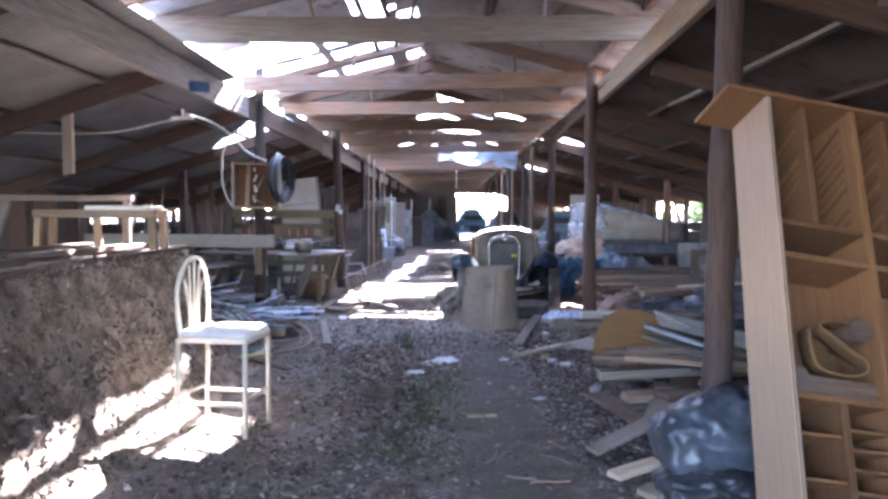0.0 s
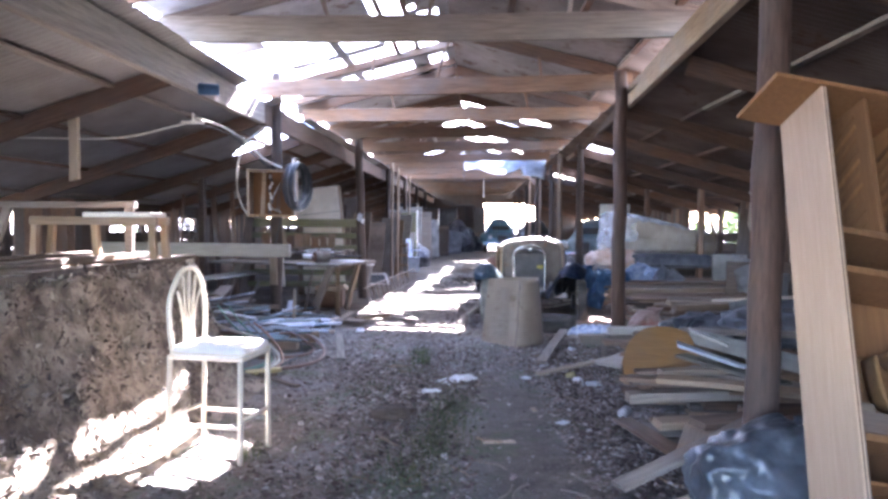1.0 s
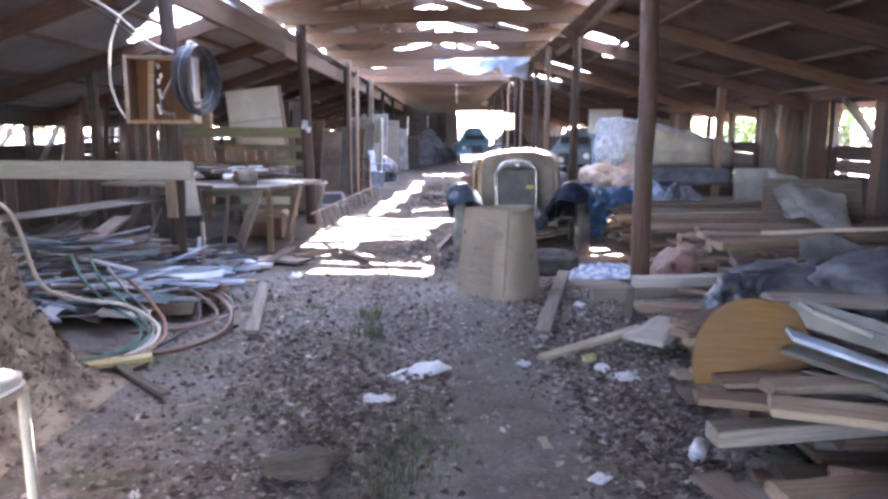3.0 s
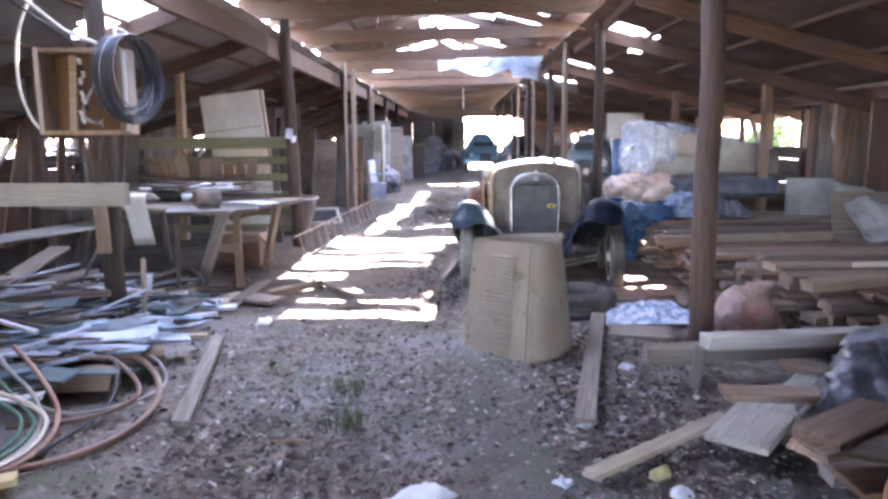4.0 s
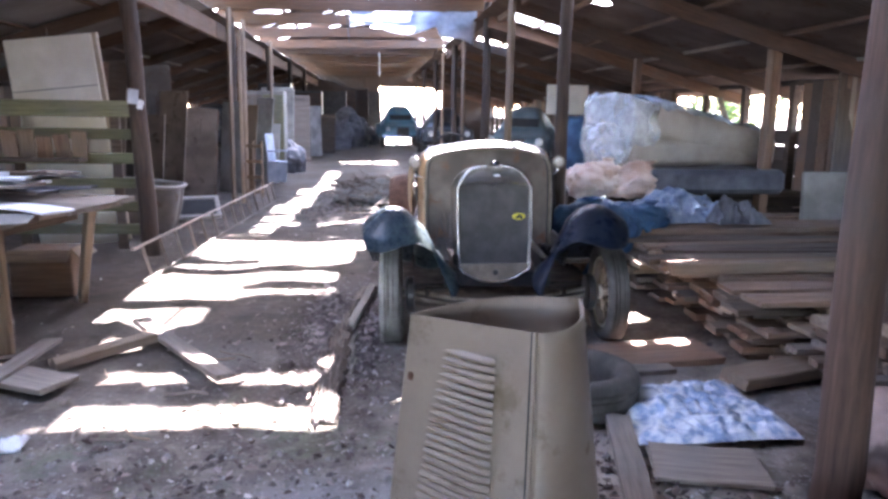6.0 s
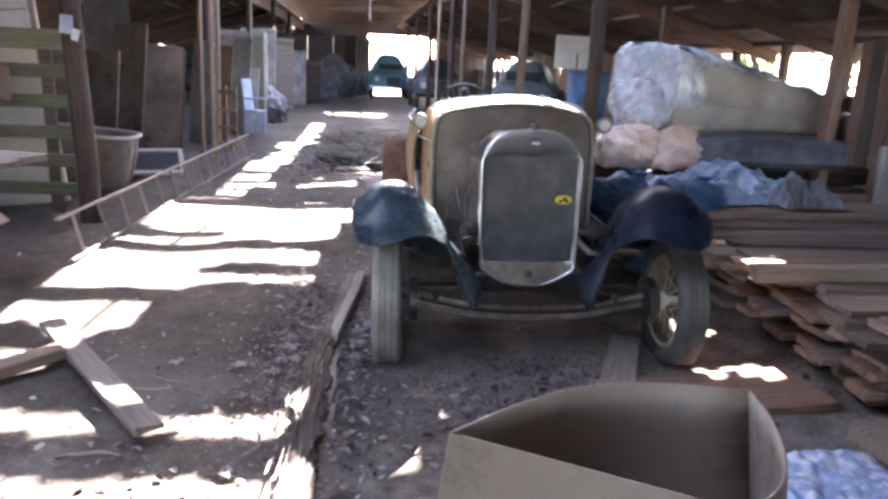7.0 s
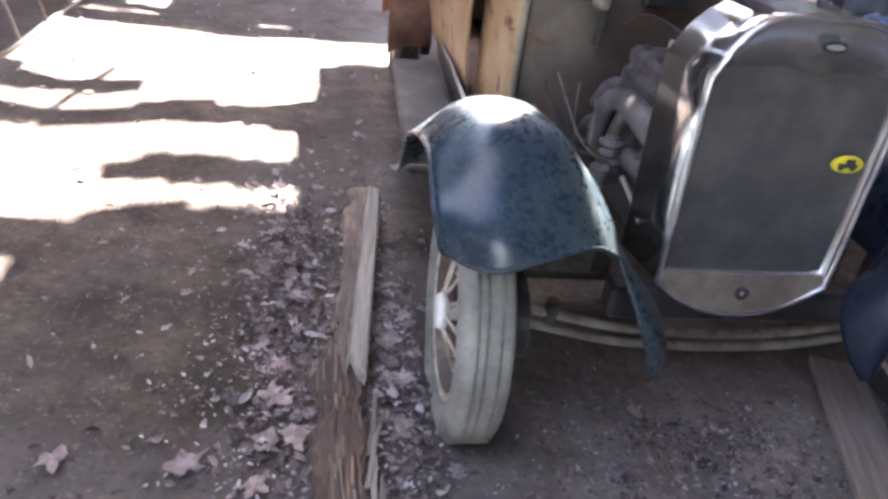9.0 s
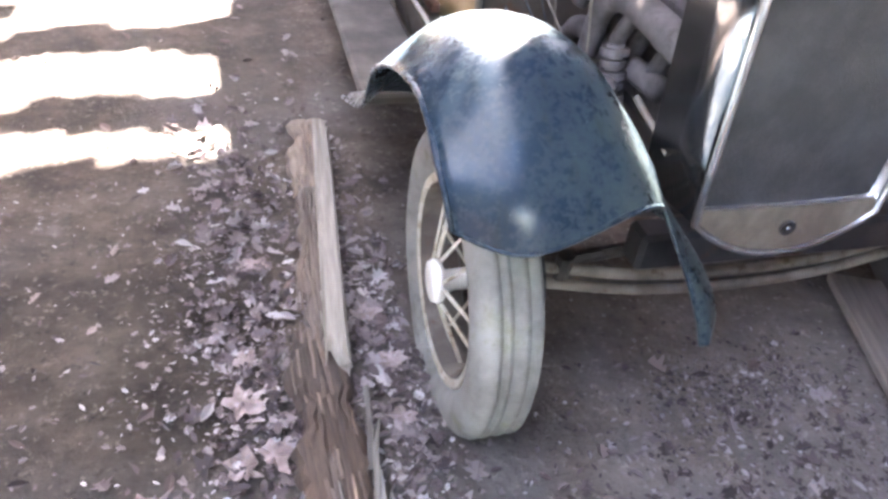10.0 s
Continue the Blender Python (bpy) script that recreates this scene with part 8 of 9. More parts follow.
# ---- old cars parked at the far end
def far_car(m, paint, lab, length=3.6, wide=1.6, high=1.5):
    c = thing("parked_car", m, lab, "car", "old cars parked in the shed")
    prof = [(0.0, 0.40), (0.03, 0.72), (0.30, 0.84), (1.0, 0.95), (1.30, high - 0.14), (1.65, high - 0.02), (2.0, high), (2.5, high - 0.06), (3.0, high - 0.32), (3.3, 0.90), (length - 0.05, 0.70), (length, 0.40)]
    pts = curve_points([(0, a, b) for a, b in prof], 4)
    rows = []
    for p in pts:
        k = max(0.0, (p.z - 0.9) / (high - 0.9))
        half = wide / 2 * (1 - 0.42 * k ** 0.8) * (0.86 + 0.14 * math.sin(math.pi * min(max(p.y / length, 0.03), 0.97)) ** 0.5)
        rows.append([Vector((half * math.copysign(abs(math.cos(a)) ** 0.5, math.cos(a)), p.y, 0.35 + (p.z - 0.35) * max(math.sin(a), 0) ** 0.35)) for a in [math.pi * j / 16 for j in range(17)]])
    part("body", surface(rows), paint, c, smooth=True)
    for y in (0.62, length - 0.72):
        for s in (-1, 1):
            w = part("wheel", lathe(bmesh.new(), tyre_profile(0.33, 0.16, 0.2), 20), RUBBER_DARK, c, at=T(s * (wide / 2 - 0.1), y, 0.33))
            part("hub_cap", lathe(bmesh.new(), [(0.0005, -0.05), (0.2, -0.05), (0.2, 0.05), (0.0005, 0.06)], 16), IRON, w)
            part("wing", tube(bmesh.new(), [(s * (wide / 2 - 0.1), y + 0.40 * math.cos(a), 0.36 + 0.40 * math.sin(a)) for a in [math.pi * j / 10 for j in range(11)]], 0.10, 8), paint, c, smooth=True)
    part("windscreen", boxed(wide * 0.50, 0.02, 0.22, 0.01, T(0, 1.12, 1.14) @ Matrix.Rotation(radians(-30), 4, 'X')), INK, c)
    for s in (-1, 1):
        part("headlight", lathe(bmesh.new(), [(0.0005, -0.03), (0.085, -0.03), (0.09, 0.05), (0.0005, 0.09)], 16, T(s * wide * 0.34, 0.03, 0.72) @ Matrix.Rotation(radians(90), 4, 'Z')), SILVER, c)
    part("grille", boxed(0.45, 0.03, 0.34, 0.02, T(0, -0.01, 0.62)), CAR_BLACK, c)
    part("bumper", tube(bmesh.new(), [(-wide / 2, -0.06, 0.45), (wide / 2, -0.06, 0.45)], 0.04, 8), NICKEL, c)


far_car(T(1.30, 33.5, 0) @ Matrix.Rotation(radians(3), 4, 'Z'), SKY_CAR, "pale blue old truck parked by the far door", 4.0, 1.65, 1.62)
far_car(T(2.45, 28.0, 0), DARK_CAR, "dark old car parked in the shed")
far_car(T(3.35, 22.5, 0) @ Matrix.Rotation(radians(-20), 4, 'Z'), PALE_CAR, "dusty pale green old car parked in the side aisle", 3.9)
far_car(T(-3.9, 26.0, 0) @ Matrix.Rotation(radians(15), 4, 'Z'), DARK_CAR, "dark old car parked on the west side")
# panels and junk standing along the far west side of the nave
for k, (x, y, w, h, m, lab) in enumerate(((-2.15, 24.2, 0.8, 1.9, GREY_SHEET, "grey panel standing against the far poles"), (-1.95, 26.0, 0.9, 1.75, WOOD_GREY, "old grey panel standing against the far poles"), (-1.75, 28.4, 0.8, 1.5, TARP_GREY, "dull grey panel standing against the far poles"),
                                          (-1.5, 30.2, 0.9, 1.25, WOOD_OLD, "brown panel standing in the far end"), (-1.0, 32.4, 0.8, 1.0, TARP_DARK, "dark panel standing in the far end"))):
    t = thing("standing_panel", T(x, y, 0) @ Matrix.Rotation(radians(12 * (k % 3) - 10), 4, 'Z') @ Matrix.Rotation(radians(-6), 4, 'X'), lab, "door", "doors along the far west side")
    part("sheet", boxed(w, 0.03, h, 0.004, T(0, 0, h / 2)), m, t)
    for z in (0.08, h - 0.08):
        part("rail", boxed(w, 0.02, 0.09, 0.003, T(0, -0.027, z)), m, t)
# lumps of junk, coloured dark for the gloom of the far end
for x, y, z, sx, sy, m, lab, sd in ((-0.75, 34.5, 0, 0.7, 0.9, TARP_DARK, "dark lump of junk at the far end", 21), (-0.1, 36.5, 0, 0.5, 0.45, TARP_DARK, "dark junk heap at the far end", 22), (-1.7, 22.8, 0, 0.35, 0.4, TARP_DARK, "dark sack standing by the far poles", 23)):
    single("covered_machine", crumple(blob(sx, 0.5, sy, 0.4, 2.5, sd), 0.05, 7, sd), m, T(x, y, z), lab, "machine", smooth=True)
# dark stand-ins for clutter, added to darken the far end
for k, (x, y, w, h) in enumerate(((-1.3, 35.0, 0.9, 2.1), (-0.5, 37.0, 1.0, 2.3), (0.2, 38.6, 0.7, 2.2), (-2.0, 31.5, 0.9, 2.0), (-2.6, 27.5, 0.9, 2.1))):
    loc = thing("gloom_locker", T(x, y, 0), "dark locker shape added to darken the far end", "locker", "lockers at the far end")
    part("carcass", boxed(w, 0.5, h, 0.01, T(0, 0.25, h / 2)), CAR_BLACK, loc)
    for sx in (-0.25, 0.25):
        part("door", boxed(w * 0.47, 0.02, h - 0.12, 0.005, T(sx * w, -0.012, h / 2)), WOOD_DARK if k % 2 else CAR_BLACK, loc)
# heap of leaf mould and brush behind the roadster
single("leaf_heap", crumple(blob(0.62, 1.9, 0.13, 0.35, 2.2, 6), 0.03, 8, 2), LEAF_MOULD, T(0.18, 18.2, -0.03), "low dark heap of rotting leaves on the floor", "leaf heap", kind="stuff", smooth=True)
bp = bmesh.new()
r = random.Random(5)
for k in range(320):
    x, y = r.gauss(0.0, 0.30), r.gauss(0.0, 1.0)
    a, ln = r.uniform(0, 6.28), r.uniform(0.1, 0.4)
    z = r.uniform(0.05, 0.20)
    tube(bp, [(x, y, z), (x + ln * math.cos(a), y + ln * math.sin(a), z + r.uniform(-0.03, 0.12))], 0.005, 4)
for x, y, h in ((-0.35, -1.9, 0.22), (0.25, -1.5, 0.28), (0.45, -0.9, 0.3)):
    tube(bp, [(x, y, 0.0), (x + 0.02, y, h)], 0.012, 5)
single("brush_pile", bp, WOOD_OLD, T(0.15, 18.0, 0.0), "low heap of dry brush and twigs on the floor", "brush", kind="stuff")


# ---- rotten board beside the car, litter, leaves, grass, trees outside
q = random.Random(17)
sb = thing("sunk_timber", T(0, 0, 0), "rotten timber crumbling into the earth beside the car", "timber")


def rotten(p, q, width, height, seed, rough):
    """A crumbling balk: a fine grid bent round its section, eaten away at the edges."""
    p, q = Vector(p), Vector(q)
    n, rows = int((q - p).length / 0.012), []
    for i in range(n + 1):
        u = i / n
        c = p.lerp(q, u)
        row = []
        for k in range(15):
            t = k / 14 * 2 - 1
            eat = rough * noise.noise(Vector((seed, c.y * 9, t * 1.2))) + 0.5 * rough * noise.noise(Vector((t * 3, c.y * 31, seed)))
            end = min(1.0, u * n / 7, (1 - u) * n / 7)
            h = height * end ** 0.5 * max(0.0, 1 - abs(t) ** 6) * (1 - 0.6 * abs(noise.noise(Vector((t * 9, c.y * 4, seed + 5)))))
            row.append(Vector((c.x + t * width / 2 * (0.82 + 0.18 * end) + eat * abs(t), c.y + 0.012 * noise.noise(Vector((t * 5, c.y * 20, seed))), c.z - 0.012 + h + 0.006 * noise.noise(Vector((t * 16, c.y * 6, seed))))))
        rows.append(row)
    return surface(rows)


part("rotten_core", rotten((-0.085, 9.35, 0.0), (-0.035, 10.86, 0.002), 0.135, 0.034, 3, 0.035), WOOD_ROT, sb, "dark brown crumbling rotten wood")
part("rotten_flank", rotten((-0.045, 10.66, 0.0), (0.052, 11.45, 0.002), 0.060, 0.034, 8, 0.022), WOOD_ROT_PALE, sb, "tan crumbling edge")
part("rotten_tip", rotten((0.055, 11.40, 0.0), (0.115, 11.86, 0.002), 0.12, 0.032, 6, 0.035), WOOD_ROT_PALE, sb, "pale crumbling end")
bm = plank_bm(0.98, 0.050, 0.045, 3, 0.012, 0.06)
part("sound_end", crumple(bm, 0.012, 9, 2), WOOD_EDGE, sb, "grey weathered sound edge", at=between((0.137, 11.72, 0.016), (0.006, 10.76, 0.020)))
for k in range(80):
    y0 = q.uniform(9.5, 11.0)
    x = -0.055 + (y0 - 10.4) * 0.04 + q.gauss(0, 0.035)
    bm = plank_bm(q.uniform(0.05, 0.18), q.uniform(0.003, 0.008), q.uniform(0.003, 0.006), k, 0.006, 0.01)
    part("splinter", crumple(bm, 0.004, 24, k), WOOD_OLD if k % 11 else WOOD_EDGE, sb, at=between((x, y0, q.uniform(0.012, 0.03)), (x + q.uniform(-0.004, 0.008), y0 + 0.1, q.uniform(0.012, 0.03))))
for k in range(7):
    y0 = 9.9 + 0.1 * k
    bm = plank_bm(q.uniform(0.12, 0.25), 0.012, 0.012, k + 90, 0.008, 0.02)
    part("splinter", crumple(bm, 0.01, 20, k), WOOD_EDGE, sb, at=between((0.02 + q.uniform(-0.01, 0.015), y0, 0.006), (0.03 + q.uniform(-0.01, 0.015), y0 + 0.12, 0.008)))


def leaf_shape(kind, q):
    """Outline of one leaf, unit length: lobed oak, pointed maple or plain."""
    n, pts = 9, []
    for k in range(n):
        t = k / (n - 1)
        if kind == 0:
            w = 0.26 * math.sin(math.pi * min(t * 1.05, 1)) ** 0.7 * (1 + 0.42 * math.sin(t * 20.0))
        elif kind == 1:
            w = 0.40 * math.sin(math.pi * t) ** 0.6 * (1 + 0.55 * math.sin(t * 15.5 + 0.6))
        else:
            w = 0.20 * math.sin(math.pi * t)
        pts.append((t - 0.5, max(w, 0.004)))
    return pts


def scatter(name, spots, material, label, size, seed, lift=0.004, category="leaves", more=1.0):
    """One sheet of many small curled leaves; spots: x, y, spread x, spread y, count."""
    q = random.Random(seed)
    verts, faces = [], []
    for sx, sy, dx, dy, count in spots:
        for _ in range(int(count * more)):
            x, y = q.gauss(sx, dx), q.gauss(sy, dy)
            if y < 8.3 and abs(x - 0.38 - 0.06 * noise.noise(Vector((y, 3, 1)))) < 0.20 + 0.10 * noise.noise(Vector((x * 4, y * 4, 6))) and q.random() < 0.76:      # trodden path kept bare
                continue
            z = ground_height(x, y) + lift + abs(q.gauss(0, 0.006))
            s = size * q.choice((0.5, 0.7, 0.8, 1.0, 1.25))
            rot = Matrix.Rotation(q.uniform(0, 6.28), 3, 'Z') @ Matrix.Rotation(q.gauss(0, 0.35), 3, 'X') @ Matrix.Rotation(q.gauss(0, 0.3), 3, 'Y')
            pts, curl = leaf_shape(q.choice((0, 2, 0, 1, 2)), q), q.uniform(-0.6, 1.5)
            base = len(verts)
            for t, w in pts:
                for side in (-1, 0, 1):
                    v = rot @ Vector((t * s, side * w * s, (curl * (w * abs(side)) * 0.8 + curl * 0.25 * t * t) * s))
                    verts.append((x + v.x, y + v.y, max(z + v.z, ground_height(x + v.x, y + v.y) + 0.002)))
            for k in range(len(pts) - 1):
                a = base + 3 * k
                faces += [(a, a + 3, a + 4, a + 1), (a + 1, a + 4, a + 5, a + 2)]
    me = bpy.data.meshes.new(name)
    me.from_pydata(verts, [], faces)
    me.materials.append(material)
    return tagged(new(name, me), label, category, kind="stuff")


scatter("leaf_litter", [(1.08, 5.1, 0.20, 0.75, 1500), (0.98, 6.9, 0.30, 0.7, 1500), (1.1, 8.1, 0.3, 0.6, 700), (-0.7, 4.0, 0.3, 0.6, 300), (-0.45, 5.4, 0.22, 0.45, 620), (-0.3, 7.2, 0.5, 0.8, 900), (-0.1, 6.2, 0.25, 0.4, 420), (-0.8, 6.8, 0.25, 0.35, 320), (0.35, 7.6, 0.3, 0.3, 300), (1.0, 5.9, 0.12, 0.5, 620), (-0.25, 4.4, 0.22, 0.3, 360), (-0.55, 5.9, 0.3, 0.5, 500), (1.0, 4.3, 0.12, 0.35, 320),
                        (-0.9, 5.0, 0.5, 1.0, 320), (-0.75, 8.4, 0.5, 0.7, 380), (-0.5, 3.6, 0.4, 0.6, 260), (1.3, 3.9, 0.2, 0.4, 160), (-1.0, 3.4, 0.5, 0.4, 160), (0.6, 9.4, 0.6, 0.4, 220), (-0.5, 14, 1.2, 3.0, 450), (0.15, 18.0, 0.45, 1.2, 900), (-0.2, 16.6, 0.3, 0.4, 300)],
        LEAF_DEAD, "dead brown oak and maple leaves strewn on earth", 0.038, 3, more=1.9)
scatter("leaf_litter", [(-0.15, 10.9, 0.09, 0.5, 520), (0.11, 10.7, 0.06, 0.55, 520), (-0.1, 11.6, 0.12, 0.3, 120), (-0.32, 10.4, 0.10, 0.3, 30), (0.95, 10.30, 0.28, 0.10, 130), (0.75, 10.0, 0.35, 0.14, 90), (-0.2, 9.9, 0.4, 0.3, 60)],
        LEAF_BROWN, "dead leaves gathered beside the old car", 0.040, 4)
scatter("leaf_crumbs", [(-0.17, 10.8, 0.10, 0.5, 1900), (0.11, 10.7, 0.06, 0.5, 1300), (-0.36, 10.6, 0.18, 0.45, 420), (-0.75, 10.8, 0.30, 0.6, 160), (0.85, 10.15, 0.30, 0.16, 2600), (0.95, 10.50, 0.16, 0.07, 900), (0.55, 10.05, 0.2, 0.15, 500)],
        LEAF_BROWN, "crumbled dead leaves trodden into the earth", 0.016, 14)


def maple_leaf(x, y, size, turn, seed):
    """One large dead leaf with five pointed lobes, curled at its tips."""
    q = random.Random(seed)
    bm = bmesh.new()
    mid = bm.verts.new((0, 0, 0.006))
    ring = []
    for k in range(20):
        a = 2 * math.pi * k / 20
        lobe = (1.0, 0.80, 0.55, 0.66)[k % 4] * (1 - 0.42 * (abs(a - math.pi) < 0.9)) * q.uniform(0.70, 1.25)
        rr = size * lobe * (0.75 if k % 8 == 4 else 1.0)
        ring.append(bm.verts.new((rr * math.cos(a), rr * math.sin(a), 0.004 + q.uniform(0.0, 0.32) * size * lobe)))
    for k in range(20):
        bm.faces.new((mid, ring[k], ring[(k + 1) % 20]))
    ob = single("maple_leaf", bm, LEAF_BIG, T(x, y, ground_height(x, y) + 0.008) @ Matrix.Rotation(turn, 4, 'Z'), "large dry lobed leaf lying on the earth", "leaf", "large leaves by the car")
    return thick(ob, 0.0012)


for k, (x, y, size, turn) in enumerate(((-0.206, 10.683, 0.060, 0.4), (-0.387, 10.464, 0.055, 1.9), (-0.216, 10.525, 0.045, 2.6), (-0.158, 10.545, 0.052, 0.1), (0.112, 10.578, 0.045, 4.0), (0.094, 10.899, 0.050, 1.2), (-0.665, 10.498, 0.045, 5.0),
                                        (-0.18, 10.80, 0.040, 3.3), (0.13, 10.73, 0.045, 2.2), (-0.13, 11.12, 0.045, 0.8), (-0.24, 10.40, 0.040, 5.6))):
    maple_leaf(x, y, size, turn, 40 + k)
scatter("bank_litter", [(-1.85, 5.0, 0.10, 1.3, 300)], BANK, "dry litter at the foot of the bank", 0.05, 8)


def bank_leaves():
    q = random.Random(12)
    ob = bpy.data.objects["earth_bank"]
    polys = [p for p in ob.data.polygons if p.center.z > 0.03 and p.center.x > -2.4 and 1.5 < p.center.y < 6.9]
    verts, faces = [], []
    for _ in range(24000):
        p = q.choice(polys)
        c, nrm = p.center, p.normal
        t = nrm.orthogonal().normalized()
        b = nrm.cross(t)
        a, s = q.uniform(0, 6.28), q.uniform(0.012, 0.055)
        u = (t * math.cos(a) + b * math.sin(a) + nrm * q.gauss(0.05, 0.45)).normalized()
        w = (nrm + t * q.gauss(0, 0.4) + b * q.gauss(0, 0.4)).cross(u).normalized()
        o = c + t * q.uniform(-0.05, 0.05) + b * q.uniform(-0.05, 0.05) + nrm * q.uniform(0.002, 0.022)
        k = len(verts)
        verts += [tuple(o - u * s), tuple(o + w * s * 0.4 + nrm * s * 0.25), tuple(o + u * s), tuple(o - w * s * 0.4 + nrm * s * q.uniform(-0.1, 0.4))]
        faces.append((k, k + 1, k + 2, k + 3))
    me = bpy.data.meshes.new("bank_leaves")
    me.from_pydata(verts, [], faces)
    me.materials.append(BANK)
    tagged(new("bank_leaves", me), "dry leaves and straw clinging to the bank", "leaves", kind="stuff")


bank_leaves()


def gravel():
    q = random.Random(6)
    verts, faces = [], []
    for _ in range(19000):
        x, y = q.uniform(-1.7, 1.7), 3.0 + 10.5 * q.random() ** 1.0
        if y < 7.0 and abs(x - 0.45 - 0.05 * math.sin(y * 2)) < 0.26 and q.random() < 0.75:      # trodden path
            continue
        if y > 9.2 and q.random() < 0.72:
            continue
        z, s = ground_height(x, y), q.choice((0.004, 0.006, 0.008, 0.010, 0.014, 0.022)) if y < 9.2 else q.choice((0.0015, 0.002, 0.002, 0.003, 0.003, 0.006))
        k = len(verts)
        h = s * q.uniform(0.3, 0.9)
        for a in range(5):
            t = 2 * math.pi * a / 5 + q.uniform(-0.4, 0.4)
            verts.append((x + s * math.cos(t), y + s * math.sin(t), z - 0.002))
        verts.append((x, y, z + h))
        faces += [(k + a, k + (a + 1) % 5, k + 5) for a in range(5)]
    me = bpy.data.meshes.new("grit")
    me.from_pydata(verts, [], faces)
    me.materials.append(leaf_material("grit_stone", [(0, (0.05, 0.04, 0.033)), (0.45, (0.12, 0.10, 0.085)), (0.75, (0.22, 0.20, 0.185)), (0.94, (0.29, 0.28, 0.27)), (1, (0.40, 0.39, 0.38))]))
    tagged(new("grit", me), "small stones, chips and clods on the earth", "grit", kind="stuff")


gravel()


def grass():
    q = random.Random(10)
    verts, faces = [], []
    for sx, sy, dx, dy, count, h in ((-0.43, 7.67, 0.05, 0.05, 90, 0.10), (-0.39, 7.2, 0.05, 0.06, 110, 0.12), (-0.48, 6.83, 0.12, 0.12, 110, 0.05), (-0.08, 5.26, 0.12, 0.25, 220, 0.05), (-0.13, 4.67, 0.12, 0.2, 180, 0.05),
                                     (-0.69, 6.03, 0.10, 0.2, 120, 0.05), (0.0, 5.6, 0.15, 0.3, 160, 0.04), (-0.9, 3.5, 0.25, 0.2, 140, 0.05), (-1.2, 4.35, 0.06, 0.06, 60, 0.12), (-1.85, 6.3, 0.1, 0.2, 70, 0.09),
                                     (-0.3, 4.0, 0.2, 0.2, 160, 0.04), (-0.12, 4.9, 0.10, 0.35, 320, 0.06), (-0.2, 4.1, 0.12, 0.25, 260, 0.06), (-0.05, 5.5, 0.08, 0.25, 160, 0.05), (0.15, 4.9, 0.15, 0.3, 150, 0.035), (-0.5, 4.6, 0.2, 0.3, 180, 0.04), (-0.25, 6.0, 0.25, 0.3, 200, 0.035), (0.3, 6.3, 0.2, 0.3, 120, 0.03), (-0.9, 5.3, 0.2, 0.4, 150, 0.035), (-0.6, 3.2, 0.3, 0.2, 150, 0.04)):
        for _ in range(count):
            x, y = q.gauss(sx, dx), q.gauss(sy, dy)
            z, a, ln = ground_height(x, y) - 0.004, q.uniform(0, 6.28), h * q.uniform(0.5, 1.4)
            bx, by, w = math.cos(a) * ln * q.uniform(0.2, 0.8), math.sin(a) * ln * q.uniform(0.2, 0.8), 0.0022
            k = len(verts)
            ox, oy = -w * math.sin(a), w * math.cos(a)
            verts += [(x - ox, y - oy, z), (x + ox, y + oy, z), (x + bx * 0.4 - ox * 0.8, y + by * 0.4 - oy * 0.8, z + ln * 0.6), (x + bx * 0.4 + ox * 0.8, y + by * 0.4 + oy * 0.8, z + ln * 0.6), (x + bx, y + by, z + ln * 0.85)]
            faces += [(k, k + 1, k + 3, k + 2), (k + 2, k + 3, k + 4)]
    me = bpy.data.meshes.new("grass")
    me.from_pydata(verts, [], faces)
    me.materials.append(GRASS)
    tagged(new("grass", me), "sparse tufts of green and dry grass on earth", "grass", kind="stuff")


grass()

# litter
for nm, x, y, s, am, m, lab, sd in (("paper_scrap", -0.03, 6.42, (0.36, 0.17), 0.05, PAPER, "crumpled white plastic scrap lying on the earth", 1), ("paper_scrap", -0.22, 6.02, (0.12, 0.16), 0.03, PAPER, "crumpled white paper on the earth", 2),
                                    ("paper_scrap", 0.57, 6.62, (0.07, 0.06), 0.03, PAPER, "small foil scrap on the earth", 3), ("paper_scrap", 1.1, 6.35, (0.16, 0.12), 0.03, PAPER, "white paper scrap on leaves", 4),
                                    ("paper_scrap", 0.72, 5.17, (0.09, 0.07), 0.02, PAPER, "small white paper scrap on the earth", 5), ("paper_scrap", 0.55, 5.5, (0.12, 0.04), 0.015, WOOD_PALE, "pale wood chip on the earth", 6),
                                    ("paper_scrap", 1.15, 8.05, (0.08, 0.08), 0.03, PAPER, "small crumpled paper beside the plank", 7), ("paper_scrap", -1.32, 9.2, (0.10, 0.14), 0.05, PAPER, "white plastic scrap by the planks", 8),
                                    ("paper_scrap", 0.78, 7.25, (0.12, 0.07), 0.02, PAPER, "white paper scrap on leaves", 9), ("paper_scrap", 0.28, 4.75, (0.05, 0.20), 0.015, WOOD_PALE, "pale splintered wood chip on the earth", 10)):
    thick(single(nm, crumpled_sheet(18, 14, s[0], s[1], am, sd), m, T(x, y, ground_height(x, y) + 0.004) @ Matrix.Rotation(sd * 0.8, 4, 'Z'), lab, "litter", smooth=True), 0.002)
single("tin_can", lathe(bmesh.new(), [(0.0005, -0.06), (0.033, -0.06), (0.033, 0.06), (0.028, 0.06), (0.0005, 0.05)], 18), SILVER, T(1.17, 5.37, 0.035) @ Matrix.Rotation(1.1, 4, 'Z'), "empty tin can lying on leaves", "can", smooth=True)
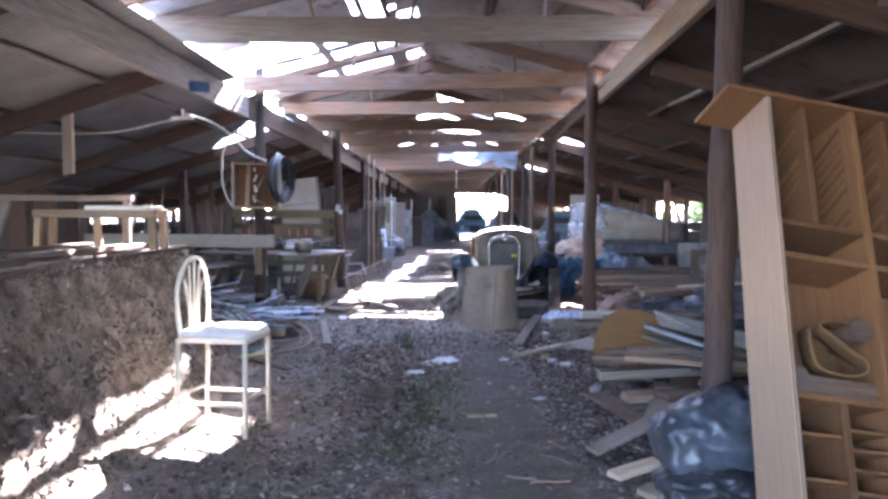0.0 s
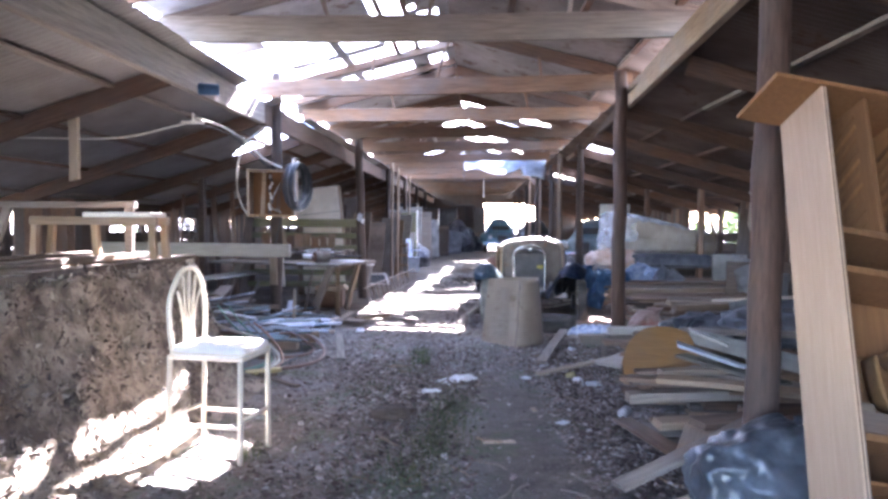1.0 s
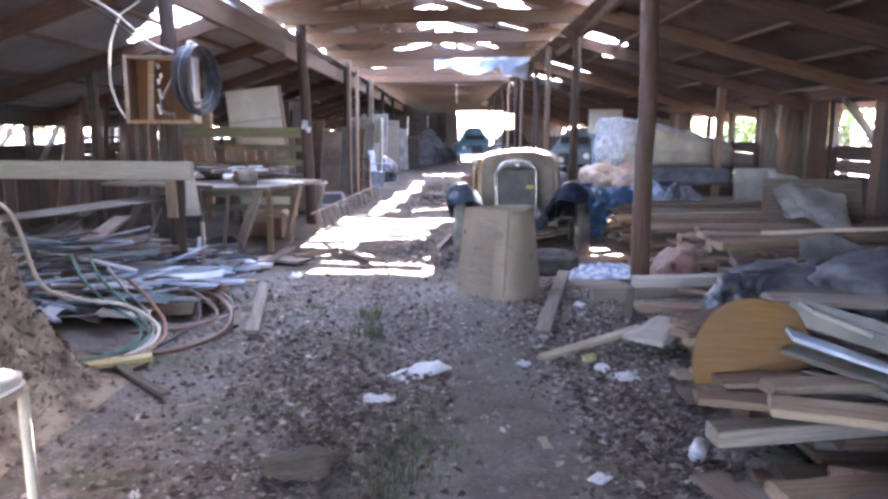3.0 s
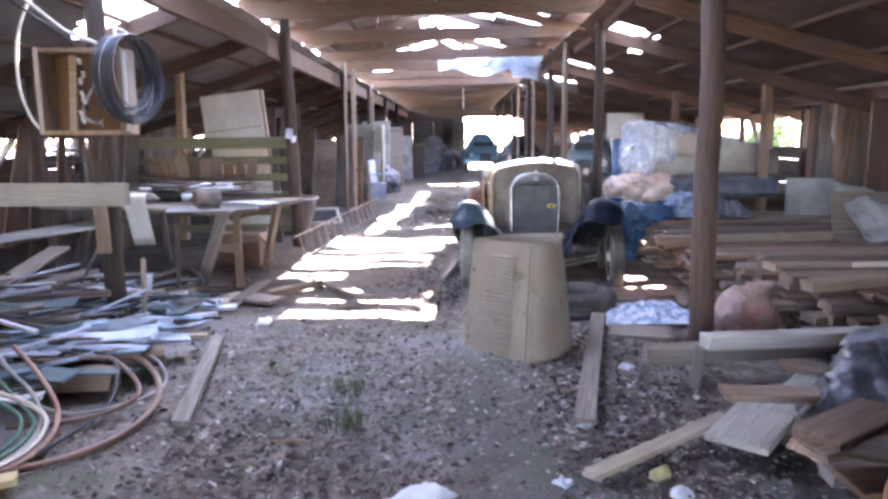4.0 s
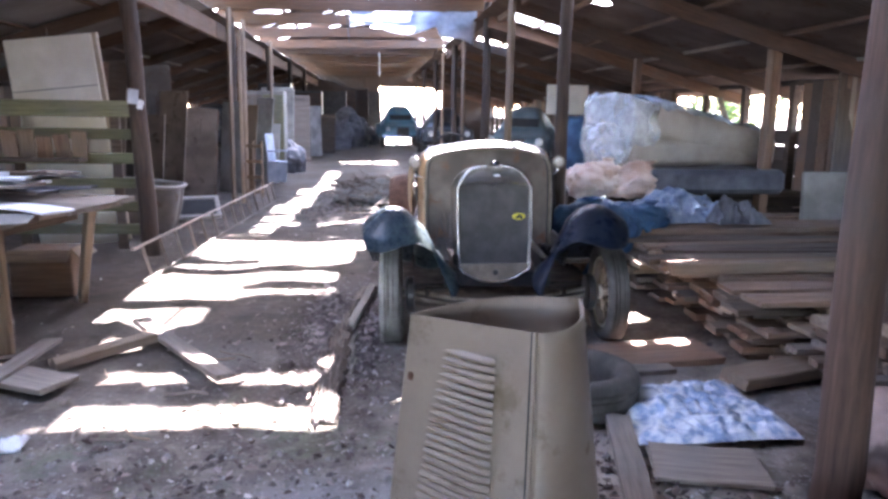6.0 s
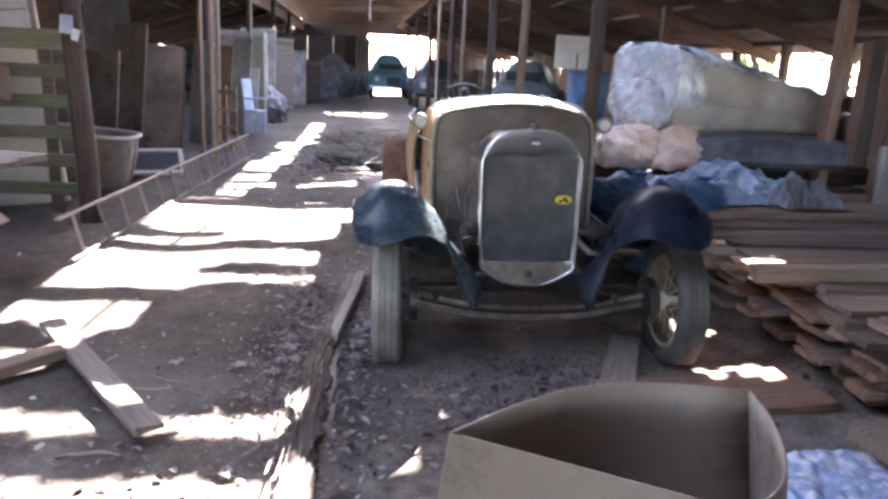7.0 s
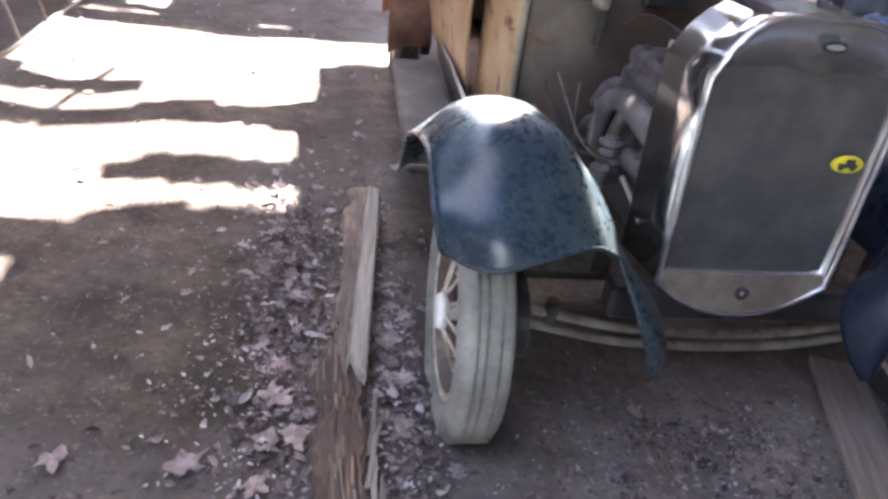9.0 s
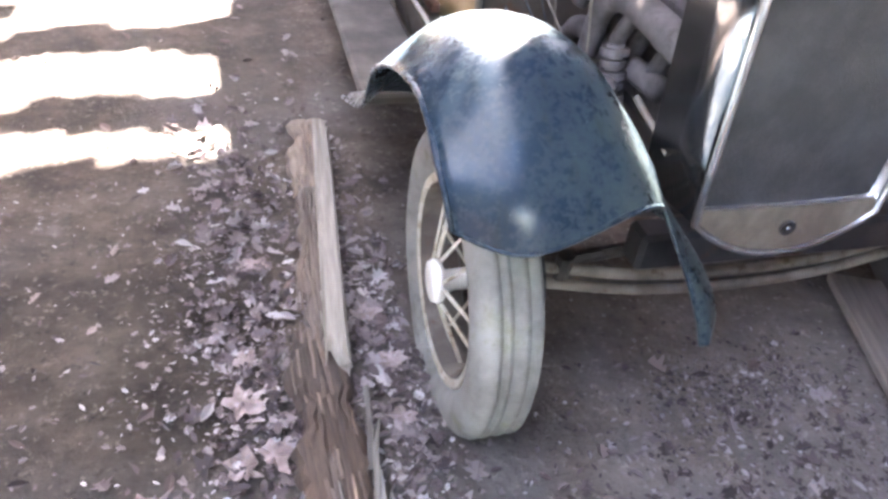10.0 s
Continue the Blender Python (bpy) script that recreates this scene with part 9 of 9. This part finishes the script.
single("paper_cup", lathe(bmesh.new(), [(0.0005, -0.036), (0.021, -0.036), (0.029, 0.036), (0.026, 0.036), (0.0005, -0.028)], 18), PAPER_YELLOW, T(0.955, 6.63, 0.026) @ Matrix.Rotation(0.5, 4, 'Z'), "yellow paper cup lying on the earth", "cup", smooth=True)
single("plastic_plate", lathe(bmesh.new(), [(0.0005, 0), (0.045, 0), (0.045, 0.012), (0.0005, 0.02)], 20, Matrix.Rotation(radians(-90), 4, 'Y')), PAPER, T(1.0, 6.48, 0.004) @ Matrix.Rotation(0.5, 4, 'X'), "round white plastic lid on the earth", "plate", smooth=True)
single("earth_clod", crumple(blob(0.16, 0.08, 0.05, 0.4, 3, 2), 0.02, 12, 1), WOOD_OLD, T(-0.44, 5.25, -0.005) @ Matrix.Rotation(0.3, 4, 'Z'), "dark rotten wood clod on the earth", "clod", smooth=True)
r = random.Random(61)
for k in range(90):
    x, y = r.uniform(-1.3, 1.3), r.uniform(3.0, 10.4)
    if (0.0 < x < 1.1 and 7.9 < y < 9.0):
        continue
    pts, a = [(x, y, ground_height(x, y) + 0.008)], r.uniform(0, 6.28)
    for j in range(3):
        a += r.uniform(-0.5, 0.5)
        px, py = pts[-1][0] + 0.07 * math.cos(a), pts[-1][1] + 0.07 * math.sin(a)
        pts.append((px, py, ground_height(px, py) + r.uniform(0.006, 0.016)))
    single("twig", tube(bmesh.new(), curve_points(pts, 3), r.uniform(0.003, 0.007), 5), WOOD_GREY if k % 3 else WOOD_TAN, Matrix(), "dry twig lying on the earth", "twig", "twigs on the earth")


# trees and bushes outside
def tree(x, y, h, seed, leafy, mat_leaf):
    q = random.Random(seed)
    t = thing("tree", T(x, y, 0), "leafy tree standing outside the shed" if leafy else "bare thin tree standing outside the shed", "tree", "trees outside")
    bm = bmesh.new()
    tips = []

    def grow(p, d, ln, rad, depth):
        pts = [p]
        for _ in range(4):
            d = (d + Vector((q.gauss(0, 0.16), q.gauss(0, 0.16), q.gauss(0.04, 0.1)))).normalized()
            pts.append(pts[-1] + d * ln / 4)
        tube(bm, pts, rad, 6, taper=[rad * (1 - 0.14 * i) for i in range(5)])
        tips.append(pts[-1])
        if depth:
            for _ in range(3):
                grow(pts[q.choice((2, 3, 4))], (d + Vector((q.gauss(0, 0.7), q.gauss(0, 0.7), q.gauss(0.1, 0.4)))).normalized(), ln * 0.62, rad * 0.5, depth - 1)
    grow(Vector((0, 0, -0.1)), Vector((0, 0, 1)), h * 0.5, 0.03 * h ** 0.9, 3)
    part("trunk", bm, WOOD_OLD, t)
    if leafy:
        verts, faces = [], []
        for tip in tips:
            for _ in range(70):
                c = tip + Vector((q.gauss(0, 0.3), q.gauss(0, 0.3), q.gauss(0, 0.28)))
                a = Vector((q.gauss(0, 1), q.gauss(0, 1), q.gauss(0, 1))).normalized() * q.uniform(0.04, 0.08)
                b = a.orthogonal() * 0.5
                k = len(verts)
                verts += [tuple(c - a), tuple(c + b), tuple(c + a), tuple(c - b)]
                faces.append((k, k + 1, k + 2, k + 3))
        me = bpy.data.meshes.new("crown")
        me.from_pydata(verts, [], faces)
        me.materials.append(mat_leaf)
        ob = new("crown", me)
        ob.parent = t


for k, (x, y, h, leafy) in enumerate(((8.5, 18.0, 4.0, 1), (9.5, 21.0, 5.0, 1), (8.0, 14.0, 3.2, 0), (9.0, 26.0, 4.5, 1), (11.0, 15.5, 5.0, 0), (7.6, 23.0, 2.6, 1), (-8.0, 12.0, 4.0, 0), (-8.6, 15.5, 4.5, 0), (-7.6, 18.0, 3.5, 0), (-9.5, 10.0, 4.0, 0), (-8.5, 22.0, 4.5, 1), (12.0, 20.0, 6.0, 1), (8.2, 11.0, 3.0, 0), (-7.3, 5.0, 3.2, 1), (-7.6, 6.6, 2.8, 0), (-7.2, 8.2, 3.0, 1), (-8.3, 7.4, 3.6, 1), (-7.9, 3.4, 3.0, 0), (-7.4, 9.6, 2.6, 0), (-9.4, 5.6, 4.2, 1), (7.4, 12.6, 2.6, 1), (7.2, 16.4, 2.8, 1))):
    tree(x, y, h, k + 1, leafy, LEAF_GREEN)
